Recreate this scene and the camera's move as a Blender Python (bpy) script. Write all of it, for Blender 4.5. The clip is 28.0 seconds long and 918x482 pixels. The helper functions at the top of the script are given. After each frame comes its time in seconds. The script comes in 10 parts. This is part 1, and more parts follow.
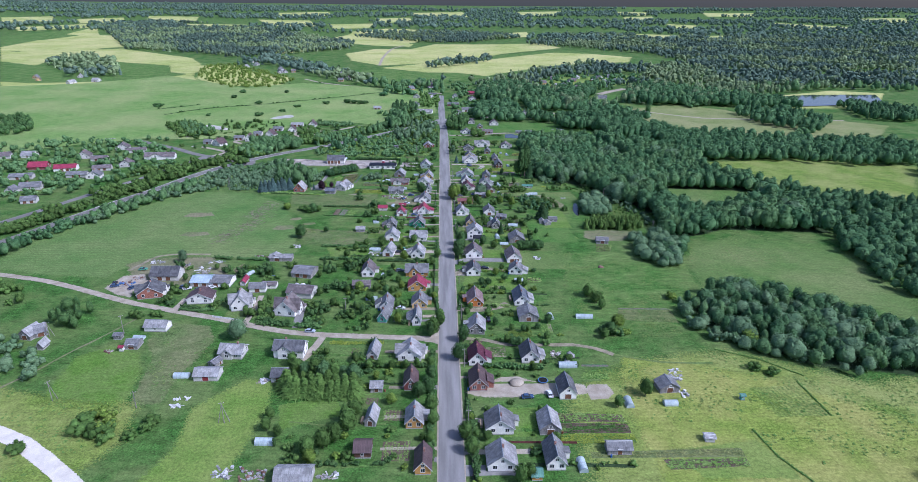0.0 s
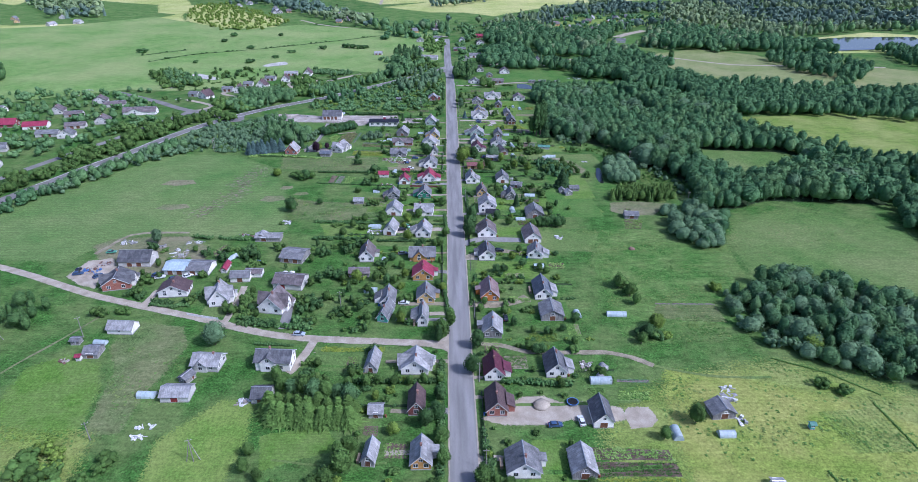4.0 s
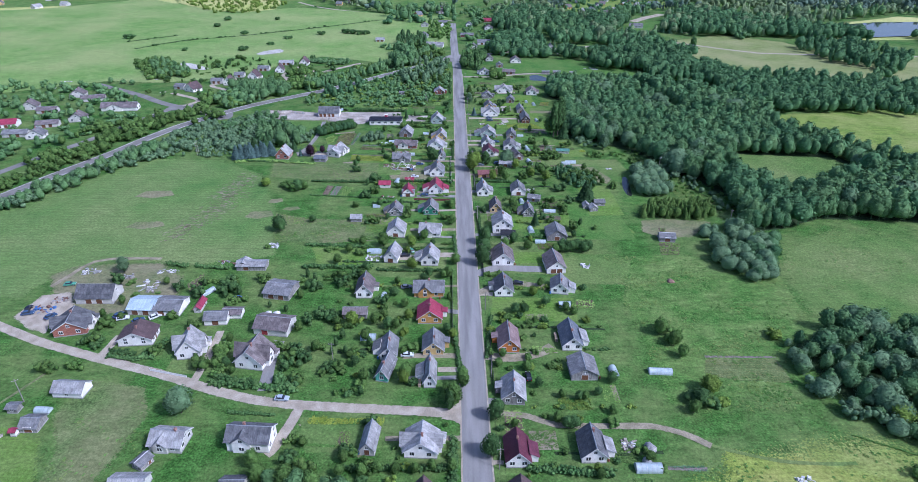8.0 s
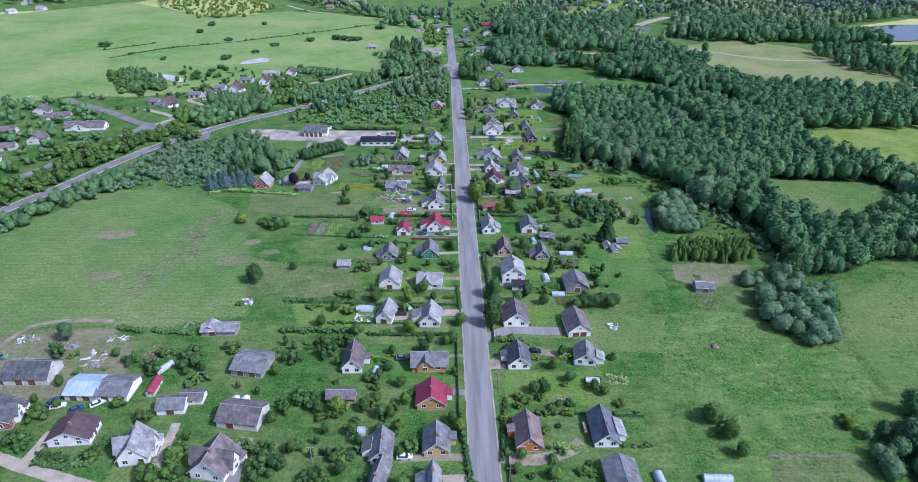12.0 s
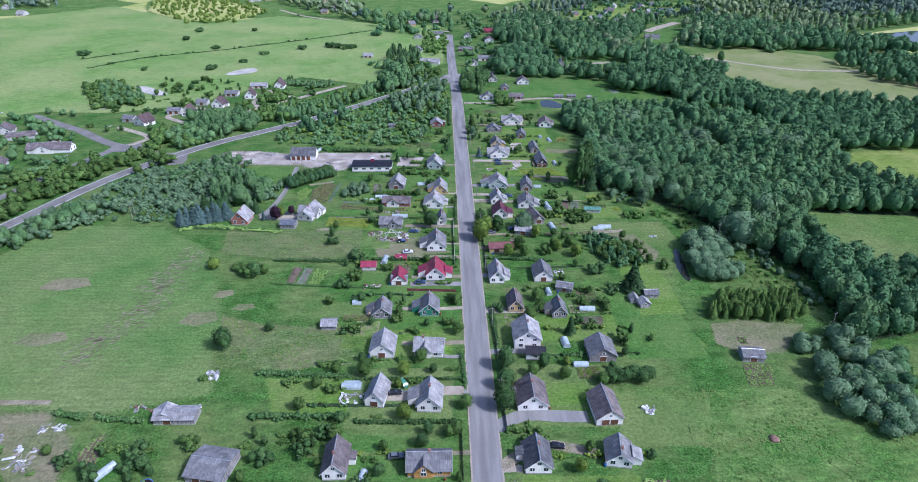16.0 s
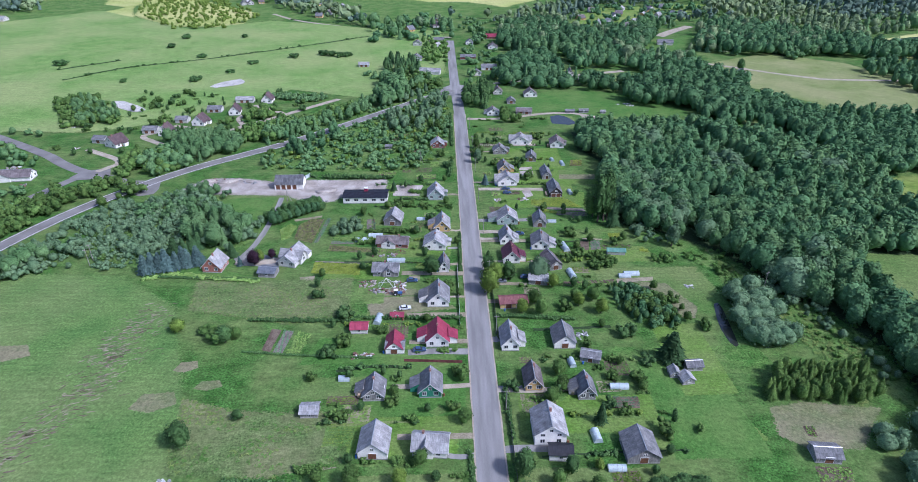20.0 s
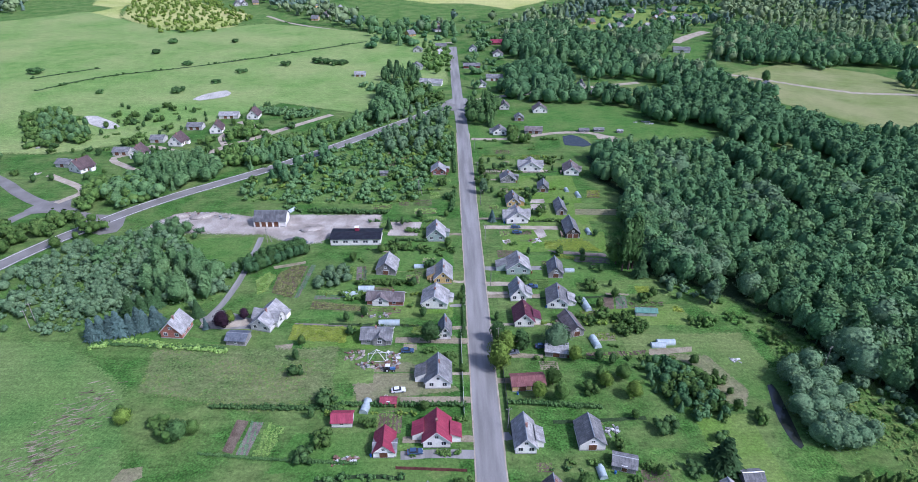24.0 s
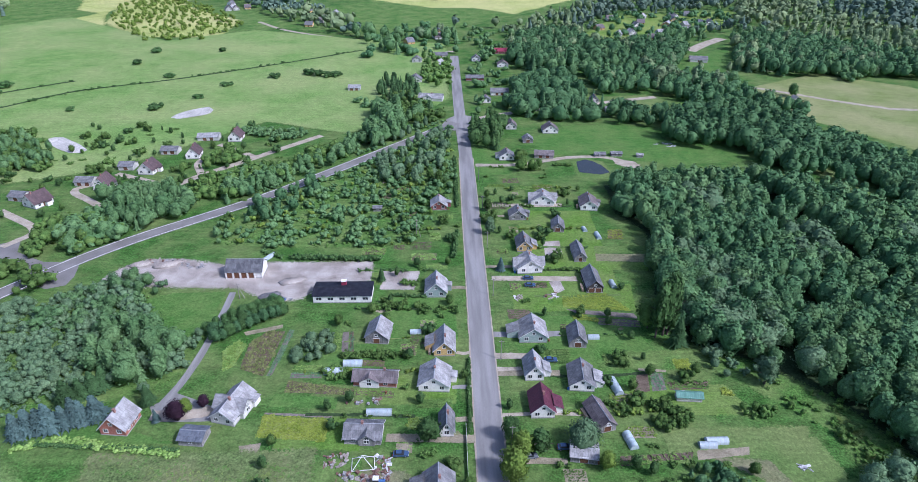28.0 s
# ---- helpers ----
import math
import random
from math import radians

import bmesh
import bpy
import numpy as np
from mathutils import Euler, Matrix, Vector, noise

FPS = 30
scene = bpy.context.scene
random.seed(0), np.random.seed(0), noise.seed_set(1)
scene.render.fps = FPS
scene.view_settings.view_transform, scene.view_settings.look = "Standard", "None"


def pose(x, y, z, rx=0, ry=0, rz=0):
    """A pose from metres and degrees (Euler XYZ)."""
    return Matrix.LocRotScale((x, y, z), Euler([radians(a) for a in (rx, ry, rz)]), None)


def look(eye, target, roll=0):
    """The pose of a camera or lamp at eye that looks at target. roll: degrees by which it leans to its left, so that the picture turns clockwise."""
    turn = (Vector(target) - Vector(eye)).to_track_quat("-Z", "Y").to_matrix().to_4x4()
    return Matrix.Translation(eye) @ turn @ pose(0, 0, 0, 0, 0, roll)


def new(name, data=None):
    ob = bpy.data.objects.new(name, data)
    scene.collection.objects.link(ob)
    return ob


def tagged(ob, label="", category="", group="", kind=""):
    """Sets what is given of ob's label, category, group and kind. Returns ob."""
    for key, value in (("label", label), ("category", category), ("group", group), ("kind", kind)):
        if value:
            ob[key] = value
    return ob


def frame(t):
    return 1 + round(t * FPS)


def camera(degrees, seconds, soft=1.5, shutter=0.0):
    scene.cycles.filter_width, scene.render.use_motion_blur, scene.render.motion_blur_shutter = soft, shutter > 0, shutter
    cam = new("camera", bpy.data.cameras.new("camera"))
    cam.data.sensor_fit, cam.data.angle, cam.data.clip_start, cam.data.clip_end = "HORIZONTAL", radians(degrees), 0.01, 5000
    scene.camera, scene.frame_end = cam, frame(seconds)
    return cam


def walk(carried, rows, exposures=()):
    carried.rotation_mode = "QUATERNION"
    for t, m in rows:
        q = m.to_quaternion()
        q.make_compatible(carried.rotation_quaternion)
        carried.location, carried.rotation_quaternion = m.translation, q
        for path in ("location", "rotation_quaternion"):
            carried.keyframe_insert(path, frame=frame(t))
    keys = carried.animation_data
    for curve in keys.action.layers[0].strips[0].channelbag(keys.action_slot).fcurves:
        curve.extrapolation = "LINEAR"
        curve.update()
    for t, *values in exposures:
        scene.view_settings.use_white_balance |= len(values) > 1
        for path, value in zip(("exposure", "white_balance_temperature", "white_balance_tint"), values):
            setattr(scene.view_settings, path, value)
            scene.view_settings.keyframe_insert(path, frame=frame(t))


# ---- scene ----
EXPOSURES = [(0.0, 0.3, 5120, 23), (3.0, 0.35, 5030, 24), (8.0, 0.39, 5020, 23), (15.0, 0.4, 5110, 23), (28.0, 0.44, 5240, 24)]
cam = camera(73.87, 28.0, 0.55)
# seconds, place, then yaw, pitch and roll in degrees
PATH = [
    (0, -2.96, -0.00, 133.00, -1.792, -21.740, 0.567),
    (0.5, -2.95, 5.65, 133.07, -1.657, -21.851, 0.589),
    (1, -3.06, 11.12, 133.13, -1.605, -21.926, 0.571),
    (1.5, -3.27, 16.51, 133.18, -1.546, -22.201, 0.510),
    (2, -3.54, 21.77, 133.20, -1.512, -22.765, 0.476),
    (2.5, -3.85, 27.05, 133.21, -1.486, -23.907, 0.478),
    (3, -4.20, 32.44, 133.18, -1.459, -25.065, 0.512),
    (3.5, -4.64, 38.23, 133.18, -1.453, -26.189, 0.478),
    (5.5, -5.34, 59.91, 133.21, -1.114, -28.395, 0.250),
    (6, -5.75, 65.19, 133.22, -1.115, -28.481, 0.213),
    (7, -6.77, 76.71, 133.28, -1.091, -28.679, 0.429),
    (8, -7.58, 87.75, 133.22, -1.042, -28.862, 0.464),
    (9, -8.21, 98.84, 133.08, -0.882, -28.918, 0.310),
    (10, -8.98, 109.46, 132.89, -0.809, -28.892, 0.370),
    (10.5, -9.32, 115.00, 132.86, -1.265, -28.861, 0.385),
    (11, -9.68, 120.52, 132.84, -1.376, -28.922, 0.319),
    (12, -10.33, 131.72, 132.82, -1.533, -28.958, 0.334),
    (12.5, -10.60, 137.17, 132.81, -1.571, -28.965, 0.373),
    (14.5, -10.90, 156.51, 132.69, -1.511, -28.875, 0.370),
    (15, -10.91, 162.18, 132.63, -1.427, -28.910, 0.406),
    (15.5, -11.00, 167.70, 132.57, -1.668, -28.880, 0.427),
    (16, -11.20, 173.18, 132.51, -1.651, -28.928, 0.354),
    (17, -11.69, 184.02, 132.55, -1.693, -29.003, 0.313),
    (18, -11.74, 194.65, 132.55, -1.655, -29.033, 0.308),
    (18.5, -11.72, 200.00, 132.55, -1.666, -29.079, 0.231),
    (19, -11.72, 205.46, 132.53, -1.583, -29.058, 0.265),
    (20, -11.96, 215.99, 132.38, -1.598, -29.040, 0.147),
    (21, -12.19, 227.08, 132.48, -1.624, -29.080, 0.345),
    (21.5, -12.24, 232.56, 132.62, -1.624, -29.034, 0.397),
    (23.5, -11.91, 254.16, 133.73, -1.524, -29.308, 0.350),
    (24, -11.89, 259.86, 133.76, -1.480, -29.354, 0.366),
    (24.5, -11.92, 265.41, 133.75, -1.430, -29.391, 0.349),
    (25, -11.97, 270.88, 133.73, -1.436, -29.361, 0.318),
    (25.5, -12.05, 276.45, 133.71, -1.402, -29.368, 0.346),
    (26, -12.18, 282.04, 133.69, -1.423, -29.392, 0.282),
    (27, -12.34, 292.75, 133.73, -1.450, -29.350, 0.299),
    (28, -12.01, 303.92, 133.74, -1.392, -29.397, 0.288),
]


def flown(x, y, z, yaw, pitch, roll):
    """The pose of a camera that looks north, turned left by yaw, up by pitch and leaning by roll."""
    return pose(x, y, z, 90 + pitch, 0, yaw) @ pose(0, 0, 0, 0, 0, roll)


walk(cam, [(t, flown(*row)) for t, *row in PATH], EXPOSURES)

# ---- light ----
world = bpy.data.worlds.new("sky")
scene.world = world
world.use_nodes = True
_wn = world.node_tree.nodes
_sky = _wn.new("ShaderNodeTexSky")
_sky.sky_type = "NISHITA"
_sky.sun_disc = False
_sky.sun_elevation = radians(46)
_sky.sun_rotation = radians(118)
_sky.dust_density = 3.0
_wn["Background"].inputs["Strength"].default_value = 0.115
world.node_tree.links.new(_sky.outputs[0], _wn["Background"].inputs["Color"])
sun = new("sun", bpy.data.lights.new("sun", "SUN"))
sun.data.energy, sun.data.angle, sun.data.color = 2.7, radians(6), (1.0, 0.955, 0.88)
_az, _el = radians(118), radians(46)
sun.matrix_world = look((0, 0, 0), (-math.sin(_az) * math.cos(_el), -math.cos(_az) * math.cos(_el), -math.sin(_el)))


# ---- materials ----
def material(name, dark, light, scale=1.0, fine=8.0, rough=0.85, metal=0.0, bump=0.3, spread=0.12, speck=0.35, stretch=(1, 1, 1), contrast=(0.35, 0.65)):
    """A weathered surface: two colours mixed by coarse noise, fine grain over it, relief from the grain, and a tone of its own for each object."""
    m = bpy.data.materials.new(name)
    m.use_nodes = True
    n, ln = m.node_tree.nodes, m.node_tree.links
    b = n["Principled BSDF"]
    b.inputs["Roughness"].default_value, b.inputs["Metallic"].default_value = rough, metal
    b.inputs["Specular IOR Level"].default_value = 0.25 if rough < 0.7 else 0.08
    tc, mp = n.new("ShaderNodeTexCoord"), n.new("ShaderNodeMapping")
    mp.inputs["Scale"].default_value = stretch
    ln.new(tc.outputs["Object"], mp.inputs["Vector"])
    n1, n2 = n.new("ShaderNodeTexNoise"), n.new("ShaderNodeTexNoise")
    n1.inputs["Scale"].default_value, n1.inputs["Detail"].default_value = scale, 5
    n2.inputs["Scale"].default_value, n2.inputs["Detail"].default_value = fine, 3
    ln.new(mp.outputs[0], n1.inputs["Vector"]), ln.new(mp.outputs[0], n2.inputs["Vector"])
    ramp = n.new("ShaderNodeValToRGB")
    ramp.color_ramp.elements[0].position, ramp.color_ramp.elements[1].position = contrast
    ramp.color_ramp.elements[0].color, ramp.color_ramp.elements[1].color = (*dark, 1), (*light, 1)
    ln.new(n1.outputs["Fac"], ramp.inputs["Fac"])
    grain = n.new("ShaderNodeMapRange")
    grain.inputs["From Min"].default_value, grain.inputs["From Max"].default_value = 0.3, 0.7
    grain.inputs["To Min"].default_value, grain.inputs["To Max"].default_value = 1 - speck, 1 + speck
    ln.new(n2.outputs["Fac"], grain.inputs["Value"])
    info, tone, mul = n.new("ShaderNodeObjectInfo"), n.new("ShaderNodeMapRange"), n.new("ShaderNodeMath")
    tone.inputs["To Min"].default_value, tone.inputs["To Max"].default_value = 1 - spread, 1 + spread
    ln.new(info.outputs["Random"], tone.inputs["Value"])
    mul.operation = "MULTIPLY"
    ln.new(grain.outputs[0], mul.inputs[0]), ln.new(tone.outputs[0], mul.inputs[1])
    mix = n.new("ShaderNodeVectorMath")
    mix.operation = "SCALE"
    ln.new(ramp.outputs["Color"], mix.inputs[0]), ln.new(mul.outputs[0], mix.inputs["Scale"])
    ln.new(mix.outputs[0], b.inputs["Base Color"])
    if bump:
        bp = n.new("ShaderNodeBump")
        bp.inputs["Strength"].default_value, bp.inputs["Distance"].default_value = bump, 0.5 / fine
        ln.new(n2.outputs["Fac"], bp.inputs["Height"]), ln.new(bp.outputs[0], b.inputs["Normal"])
    return m


def roofing(name, dark, light, rough=0.8, metal=0.0, sheet=(1.1, 1.75), worn=0.5):
    """Sheet roofing in the roof's own axes: sheets laid in courses, corrugation down the slope, streaks and lichen."""
    m = material(name, dark, light, 0.5, 3.0, rough, metal, 0.0, 0.12, 0.22 * worn + 0.05, (1.0, 1.0, 1.0))
    n, ln = m.node_tree.nodes, m.node_tree.links
    b = n["Principled BSDF"]
    tc, sep, comb = n.new("ShaderNodeTexCoord"), n.new("ShaderNodeSeparateXYZ"), n.new("ShaderNodeCombineXYZ")
    ln.new(tc.outputs["Object"], sep.inputs[0])
    ln.new(sep.outputs["Y"], comb.inputs["X"]), ln.new(sep.outputs["X"], comb.inputs["Y"])
    br = n.new("ShaderNodeTexBrick")
    br.inputs["Scale"].default_value = 1.0
    br.inputs["Brick Width"].default_value, br.inputs["Row Height"].default_value = sheet
    br.inputs["Mortar Size"].default_value = 0.03
    br.inputs["Color1"].default_value, br.inputs["Color2"].default_value = (1, 1, 1, 1), (0.78, 0.79, 0.8, 1)
    br.inputs["Mortar"].default_value = (0.6, 0.6, 0.6, 1)
    ln.new(comb.outputs[0], br.inputs["Vector"])
    streak = n.new("ShaderNodeTexNoise")
    mp = n.new("ShaderNodeMapping")
    mp.inputs["Scale"].default_value = (0.4, 3.0, 0.4)
    ln.new(tc.outputs["Object"], mp.inputs[0]), ln.new(mp.outputs[0], streak.inputs["Vector"])
    streak.inputs["Scale"].default_value = 1.2
    sr = n.new("ShaderNodeMapRange")
    sr.inputs["From Min"].default_value, sr.inputs["From Max"].default_value = 0.35, 0.65
    sr.inputs["To Min"].default_value, sr.inputs["To Max"].default_value = 1 - 0.35 * worn, 1 + 0.15 * worn
    ln.new(streak.outputs["Fac"], sr.inputs["Value"])
    old = b.inputs["Base Color"].links[0].from_socket
    v1, v2 = n.new("ShaderNodeVectorMath"), n.new("ShaderNodeVectorMath")
    v1.operation, v2.operation = "MULTIPLY", "SCALE"
    ln.new(old, v1.inputs[0]), ln.new(br.outputs["Color"], v1.inputs[1])
    ln.new(v1.outputs[0], v2.inputs[0]), ln.new(sr.outputs[0], v2.inputs["Scale"])
    ln.new(v2.outputs[0], b.inputs["Base Color"])
    wave = n.new("ShaderNodeTexWave")
    wave.bands_direction = "Y"
    wave.inputs["Scale"].default_value = 1.6
    ln.new(tc.outputs["Object"], wave.inputs["Vector"])
    bp = n.new("ShaderNodeBump")
    bp.inputs["Strength"].default_value, bp.inputs["Distance"].default_value = 0.5, 0.05
    ln.new(wave.outputs["Fac"], bp.inputs["Height"]), ln.new(bp.outputs[0], b.inputs["Normal"])
    return m


def leafage(name, dark, light, scale=0.35, spread=0.25):
    m = material(name, dark, light, scale, 2.2, 0.75, 0, 0.0, spread, 0.32)
    n, ln = m.node_tree.nodes, m.node_tree.links
    b = n["Principled BSDF"]
    geo, isl = n.new("ShaderNodeNewGeometry"), n.new("ShaderNodeMapRange")
    isl.inputs["To Min"].default_value, isl.inputs["To Max"].default_value = 1 - 0.8 * spread, 1 + 0.88 * spread
    ln.new(geo.outputs["Random Per Island"], isl.inputs["Value"])
    old = b.inputs["Base Color"].links[0].from_socket
    v = n.new("ShaderNodeVectorMath")
    v.operation = "SCALE"
    ln.new(old, v.inputs[0]), ln.new(isl.outputs[0], v.inputs["Scale"])
    ln.new(v.outputs[0], b.inputs["Base Color"])
    return m


def glazing(name, colour, rough=0.08):
    m = bpy.data.materials.new(name)
    m.use_nodes = True
    b = m.node_tree.nodes["Principled BSDF"]
    b.inputs["Base Color"].default_value = (*colour, 1)
    b.inputs["Roughness"].default_value = rough
    b.inputs["Specular IOR Level"].default_value = 0.6
    return m


def meadow(name, a, b_, c, big=0.02, mid=0.15, rough=0.95, speck=0.3, rows=0.0):
    """Grassland: three colours over wide and middling patches, with a fine blade grain and, where mown, the rows of the mower."""
    m = material(name, a, b_, mid, 1.6, rough, 0, 0.6, 0.0, speck)
    n, ln = m.node_tree.nodes, m.node_tree.links
    p = n["Principled BSDF"]
    tc, wide = n.new("ShaderNodeTexCoord"), n.new("ShaderNodeTexNoise")
    wide.inputs["Scale"].default_value, wide.inputs["Detail"].default_value = big, 6
    wide.inputs["Roughness"].default_value = 0.62
    ln.new(tc.outputs["Object"], wide.inputs["Vector"])
    r = n.new("ShaderNodeMapRange")
    r.inputs["From Min"].default_value, r.inputs["From Max"].default_value = 0.4, 0.62
    ln.new(wide.outputs["Fac"], r.inputs["Value"])
    mix = n.new("ShaderNodeMix")
    mix.data_type = "RGBA"
    ln.new(r.outputs[0], mix.inputs[0])
    old = p.inputs["Base Color"].links[0].from_socket
    ln.new(old, mix.inputs[6])
    mix.inputs[7].default_value = (*c, 1)
    g2, sc = n.new("ShaderNodeTexNoise"), n.new("ShaderNodeVectorMath")
    g2.inputs["Scale"].default_value, g2.inputs["Detail"].default_value, g2.inputs["Roughness"].default_value = 0.9, 7, 0.8
    ln.new(tc.outputs["Object"], g2.inputs["Vector"])
    r2 = n.new("ShaderNodeMapRange")
    r2.inputs["From Min"].default_value, r2.inputs["From Max"].default_value = 0.3, 0.7
    r2.inputs["To Min"].default_value, r2.inputs["To Max"].default_value = 0.52, 1.46
    ln.new(g2.outputs["Fac"], r2.inputs["Value"])
    # tussocks a few metres across, drawn out along the old furrows
    g3, r4, mu, mp3 = n.new("ShaderNodeTexNoise"), n.new("ShaderNodeMapRange"), n.new("ShaderNodeMath"), n.new("ShaderNodeMapping")
    mp3.inputs["Scale"].default_value, mp3.inputs["Rotation"].default_value = (0.16, 0.4, 1.0), (0, 0, radians(8))
    ln.new(tc.outputs["Object"], mp3.inputs["Vector"]), ln.new(mp3.outputs[0], g3.inputs["Vector"])
    g3.inputs["Scale"].default_value, g3.inputs["Detail"].default_value, g3.inputs["Roughness"].default_value = 1.0, 4, 0.65
    r4.inputs["From Min"].default_value, r4.inputs["From Max"].default_value = 0.3, 0.7
    r4.inputs["To Min"].default_value, r4.inputs["To Max"].default_value = 1 - 0.55 * speck, 1 + 0.55 * speck
    ln.new(g3.outputs["Fac"], r4.inputs["Value"])
    mu.operation = "MULTIPLY"
    ln.new(r2.outputs[0], mu.inputs[0]), ln.new(r4.outputs[0], mu.inputs[1])
    sc.operation = "SCALE"
    ln.new(mix.outputs[2], sc.inputs[0]), ln.new(mu.outputs[0], sc.inputs["Scale"])
    last = sc
    if rows:
        wv, r3, v3 = n.new("ShaderNodeTexWave"), n.new("ShaderNodeMapRange"), n.new("ShaderNodeVectorMath")
        wv.bands_direction = "Y"
        wv.inputs["Scale"].default_value, wv.inputs["Distortion"].default_value = 0.314 / rows, 5.0
        wv.inputs["Detail"].default_value, wv.inputs["Detail Scale"].default_value = 3, 0.6
        ln.new(tc.outputs["Object"], wv.inputs["Vector"])
        r3.inputs["To Min"].default_value, r3.inputs["To Max"].default_value = 0.95, 1.04
        ln.new(wv.outputs["Fac"], r3.inputs["Value"])
        v3.operation = "SCALE"
        ln.new(sc.outputs[0], v3.inputs[0]), ln.new(r3.outputs[0], v3.inputs["Scale"])
        last = v3
    ln.new(last.outputs[0], p.inputs["Base Color"])
    return m


ROOF = {
    "grey": roofing("roof_grey", (0.16, 0.162, 0.164), (0.27, 0.272, 0.274)),
    "light": roofing("roof_light", (0.27, 0.268, 0.262), (0.44, 0.438, 0.43)),
    "dark": roofing("roof_dark", (0.1, 0.103, 0.11), (0.175, 0.178, 0.185)),
    "black": roofing("roof_black", (0.012, 0.013, 0.02), (0.03, 0.032, 0.042), 0.6),
    "brown": roofing("roof_brown", (0.1, 0.068, 0.068), (0.145, 0.1, 0.098), 0.55, 0, (0.5, 4), 0.25),
    "mauve": roofing("roof_mauve", (0.15, 0.128, 0.126), (0.245, 0.215, 0.21)),
    "maroon": roofing("roof_maroon", (0.11, 0.03, 0.05), (0.16, 0.05, 0.075), 0.5, 0, (0.5, 4), 0.25),
    "rust": roofing("roof_rust", (0.2, 0.085, 0.085), (0.27, 0.13, 0.125)),
    "red": roofing("roof_red", (0.28, 0.04, 0.075), (0.37, 0.062, 0.105), 0.5, 0, (0.5, 4), 0.25),
    "pink": roofing("roof_pink", (0.24, 0.17, 0.165), (0.33, 0.25, 0.24)),
    "bluegrey": roofing("roof_bluegrey", (0.13, 0.15, 0.18), (0.22, 0.24, 0.27)),
    "bluish": roofing("roof_bluish", (0.38, 0.48, 0.54), (0.5, 0.6, 0.65), 0.4, 0, (0.6, 4), 0.2),
    "greenr": roofing("roof_green", (0.1, 0.25, 0.19), (0.15, 0.32, 0.25), 0.5, 0, (0.6, 4), 0.3),
}
WALL = {
    "white": material("render_white", (0.7, 0.68, 0.63), (0.84, 0.82, 0.77), 0.5, 4, 0.9, 0, 0.15, 0.06, 0.08),
    "pale": material("render_pale", (0.45, 0.44, 0.41), (0.6, 0.59, 0.55), 0.5, 4, 0.9, 0, 0.15, 0.08, 0.12),
    "grey": material("render_grey", (0.3, 0.3, 0.29), (0.42, 0.41, 0.4), 0.5, 4, 0.9, 0, 0.15, 0.08, 0.12),
    "greyw": material("planks_grey", (0.16, 0.155, 0.15), (0.3, 0.29, 0.28), 1.2, 6, 0.9, 0, 0.3, 0.15, 0.3, (3, 3, 0.4)),
    "darkw": material("planks_dark", (0.05, 0.045, 0.045), (0.1, 0.09, 0.085), 1.2, 6, 0.9, 0, 0.3, 0.15, 0.3, (3, 3, 0.4)),
    "brownw": material("planks_brown", (0.1, 0.055, 0.04), (0.17, 0.1, 0.07), 1.2, 6, 0.85, 0, 0.3, 0.15, 0.3, (0.4, 0.4, 4)),
    "redw": material("planks_red", (0.16, 0.055, 0.05), (0.25, 0.1, 0.085), 1.2, 6, 0.85, 0, 0.3, 0.15, 0.25, (0.4, 0.4, 4)),
    "ochre": material("planks_ochre", (0.4, 0.21, 0.06), (0.56, 0.32, 0.11), 1.2, 6, 0.8, 0, 0.3, 0.08, 0.2, (0.4, 0.4, 4)),
    "yellow": material("planks_yellow", (0.5, 0.33, 0.13), (0.64, 0.46, 0.2), 1.2, 6, 0.8, 0, 0.3, 0.08, 0.2, (0.4, 0.4, 4)),
    "orange": material("planks_orange", (0.42, 0.15, 0.035), (0.55, 0.22, 0.06), 1.2, 6, 0.8, 0, 0.3, 0.08, 0.2, (0.4, 0.4, 4)),
    "green": material("planks_green", (0.03, 0.16, 0.1), (0.06, 0.24, 0.15), 1.2, 6, 0.8, 0, 0.3, 0.08, 0.2, (4, 4, 0.4)),
    "teal": material("planks_teal", (0.1, 0.35, 0.28), (0.16, 0.45, 0.36), 1.2, 6, 0.8, 0, 0.3, 0.08, 0.2, (4, 4, 0.4)),
    "palegreen": material("planks_pale_green", (0.25, 0.32, 0.29), (0.36, 0.43, 0.4), 1.2, 6, 0.8, 0, 0.3, 0.08, 0.2, (0.4, 0.4, 4)),
    "brick": material("brickwork", (0.25, 0.1, 0.075), (0.38, 0.17, 0.125), 2.0, 9, 0.9, 0, 0.3, 0.1, 0.3, (1, 1, 2.5)),
}
PLINTH = material("concrete", (0.28, 0.28, 0.27), (0.4, 0.39, 0.37), 1, 8, 0.9)
TRIM = material("trim_white", (0.62, 0.62, 0.6), (0.78, 0.78, 0.76), 1, 8, 0.7, 0, 0.1, 0.05, 0.08)
GLASS = glazing("window_glass", (0.03, 0.035, 0.045))
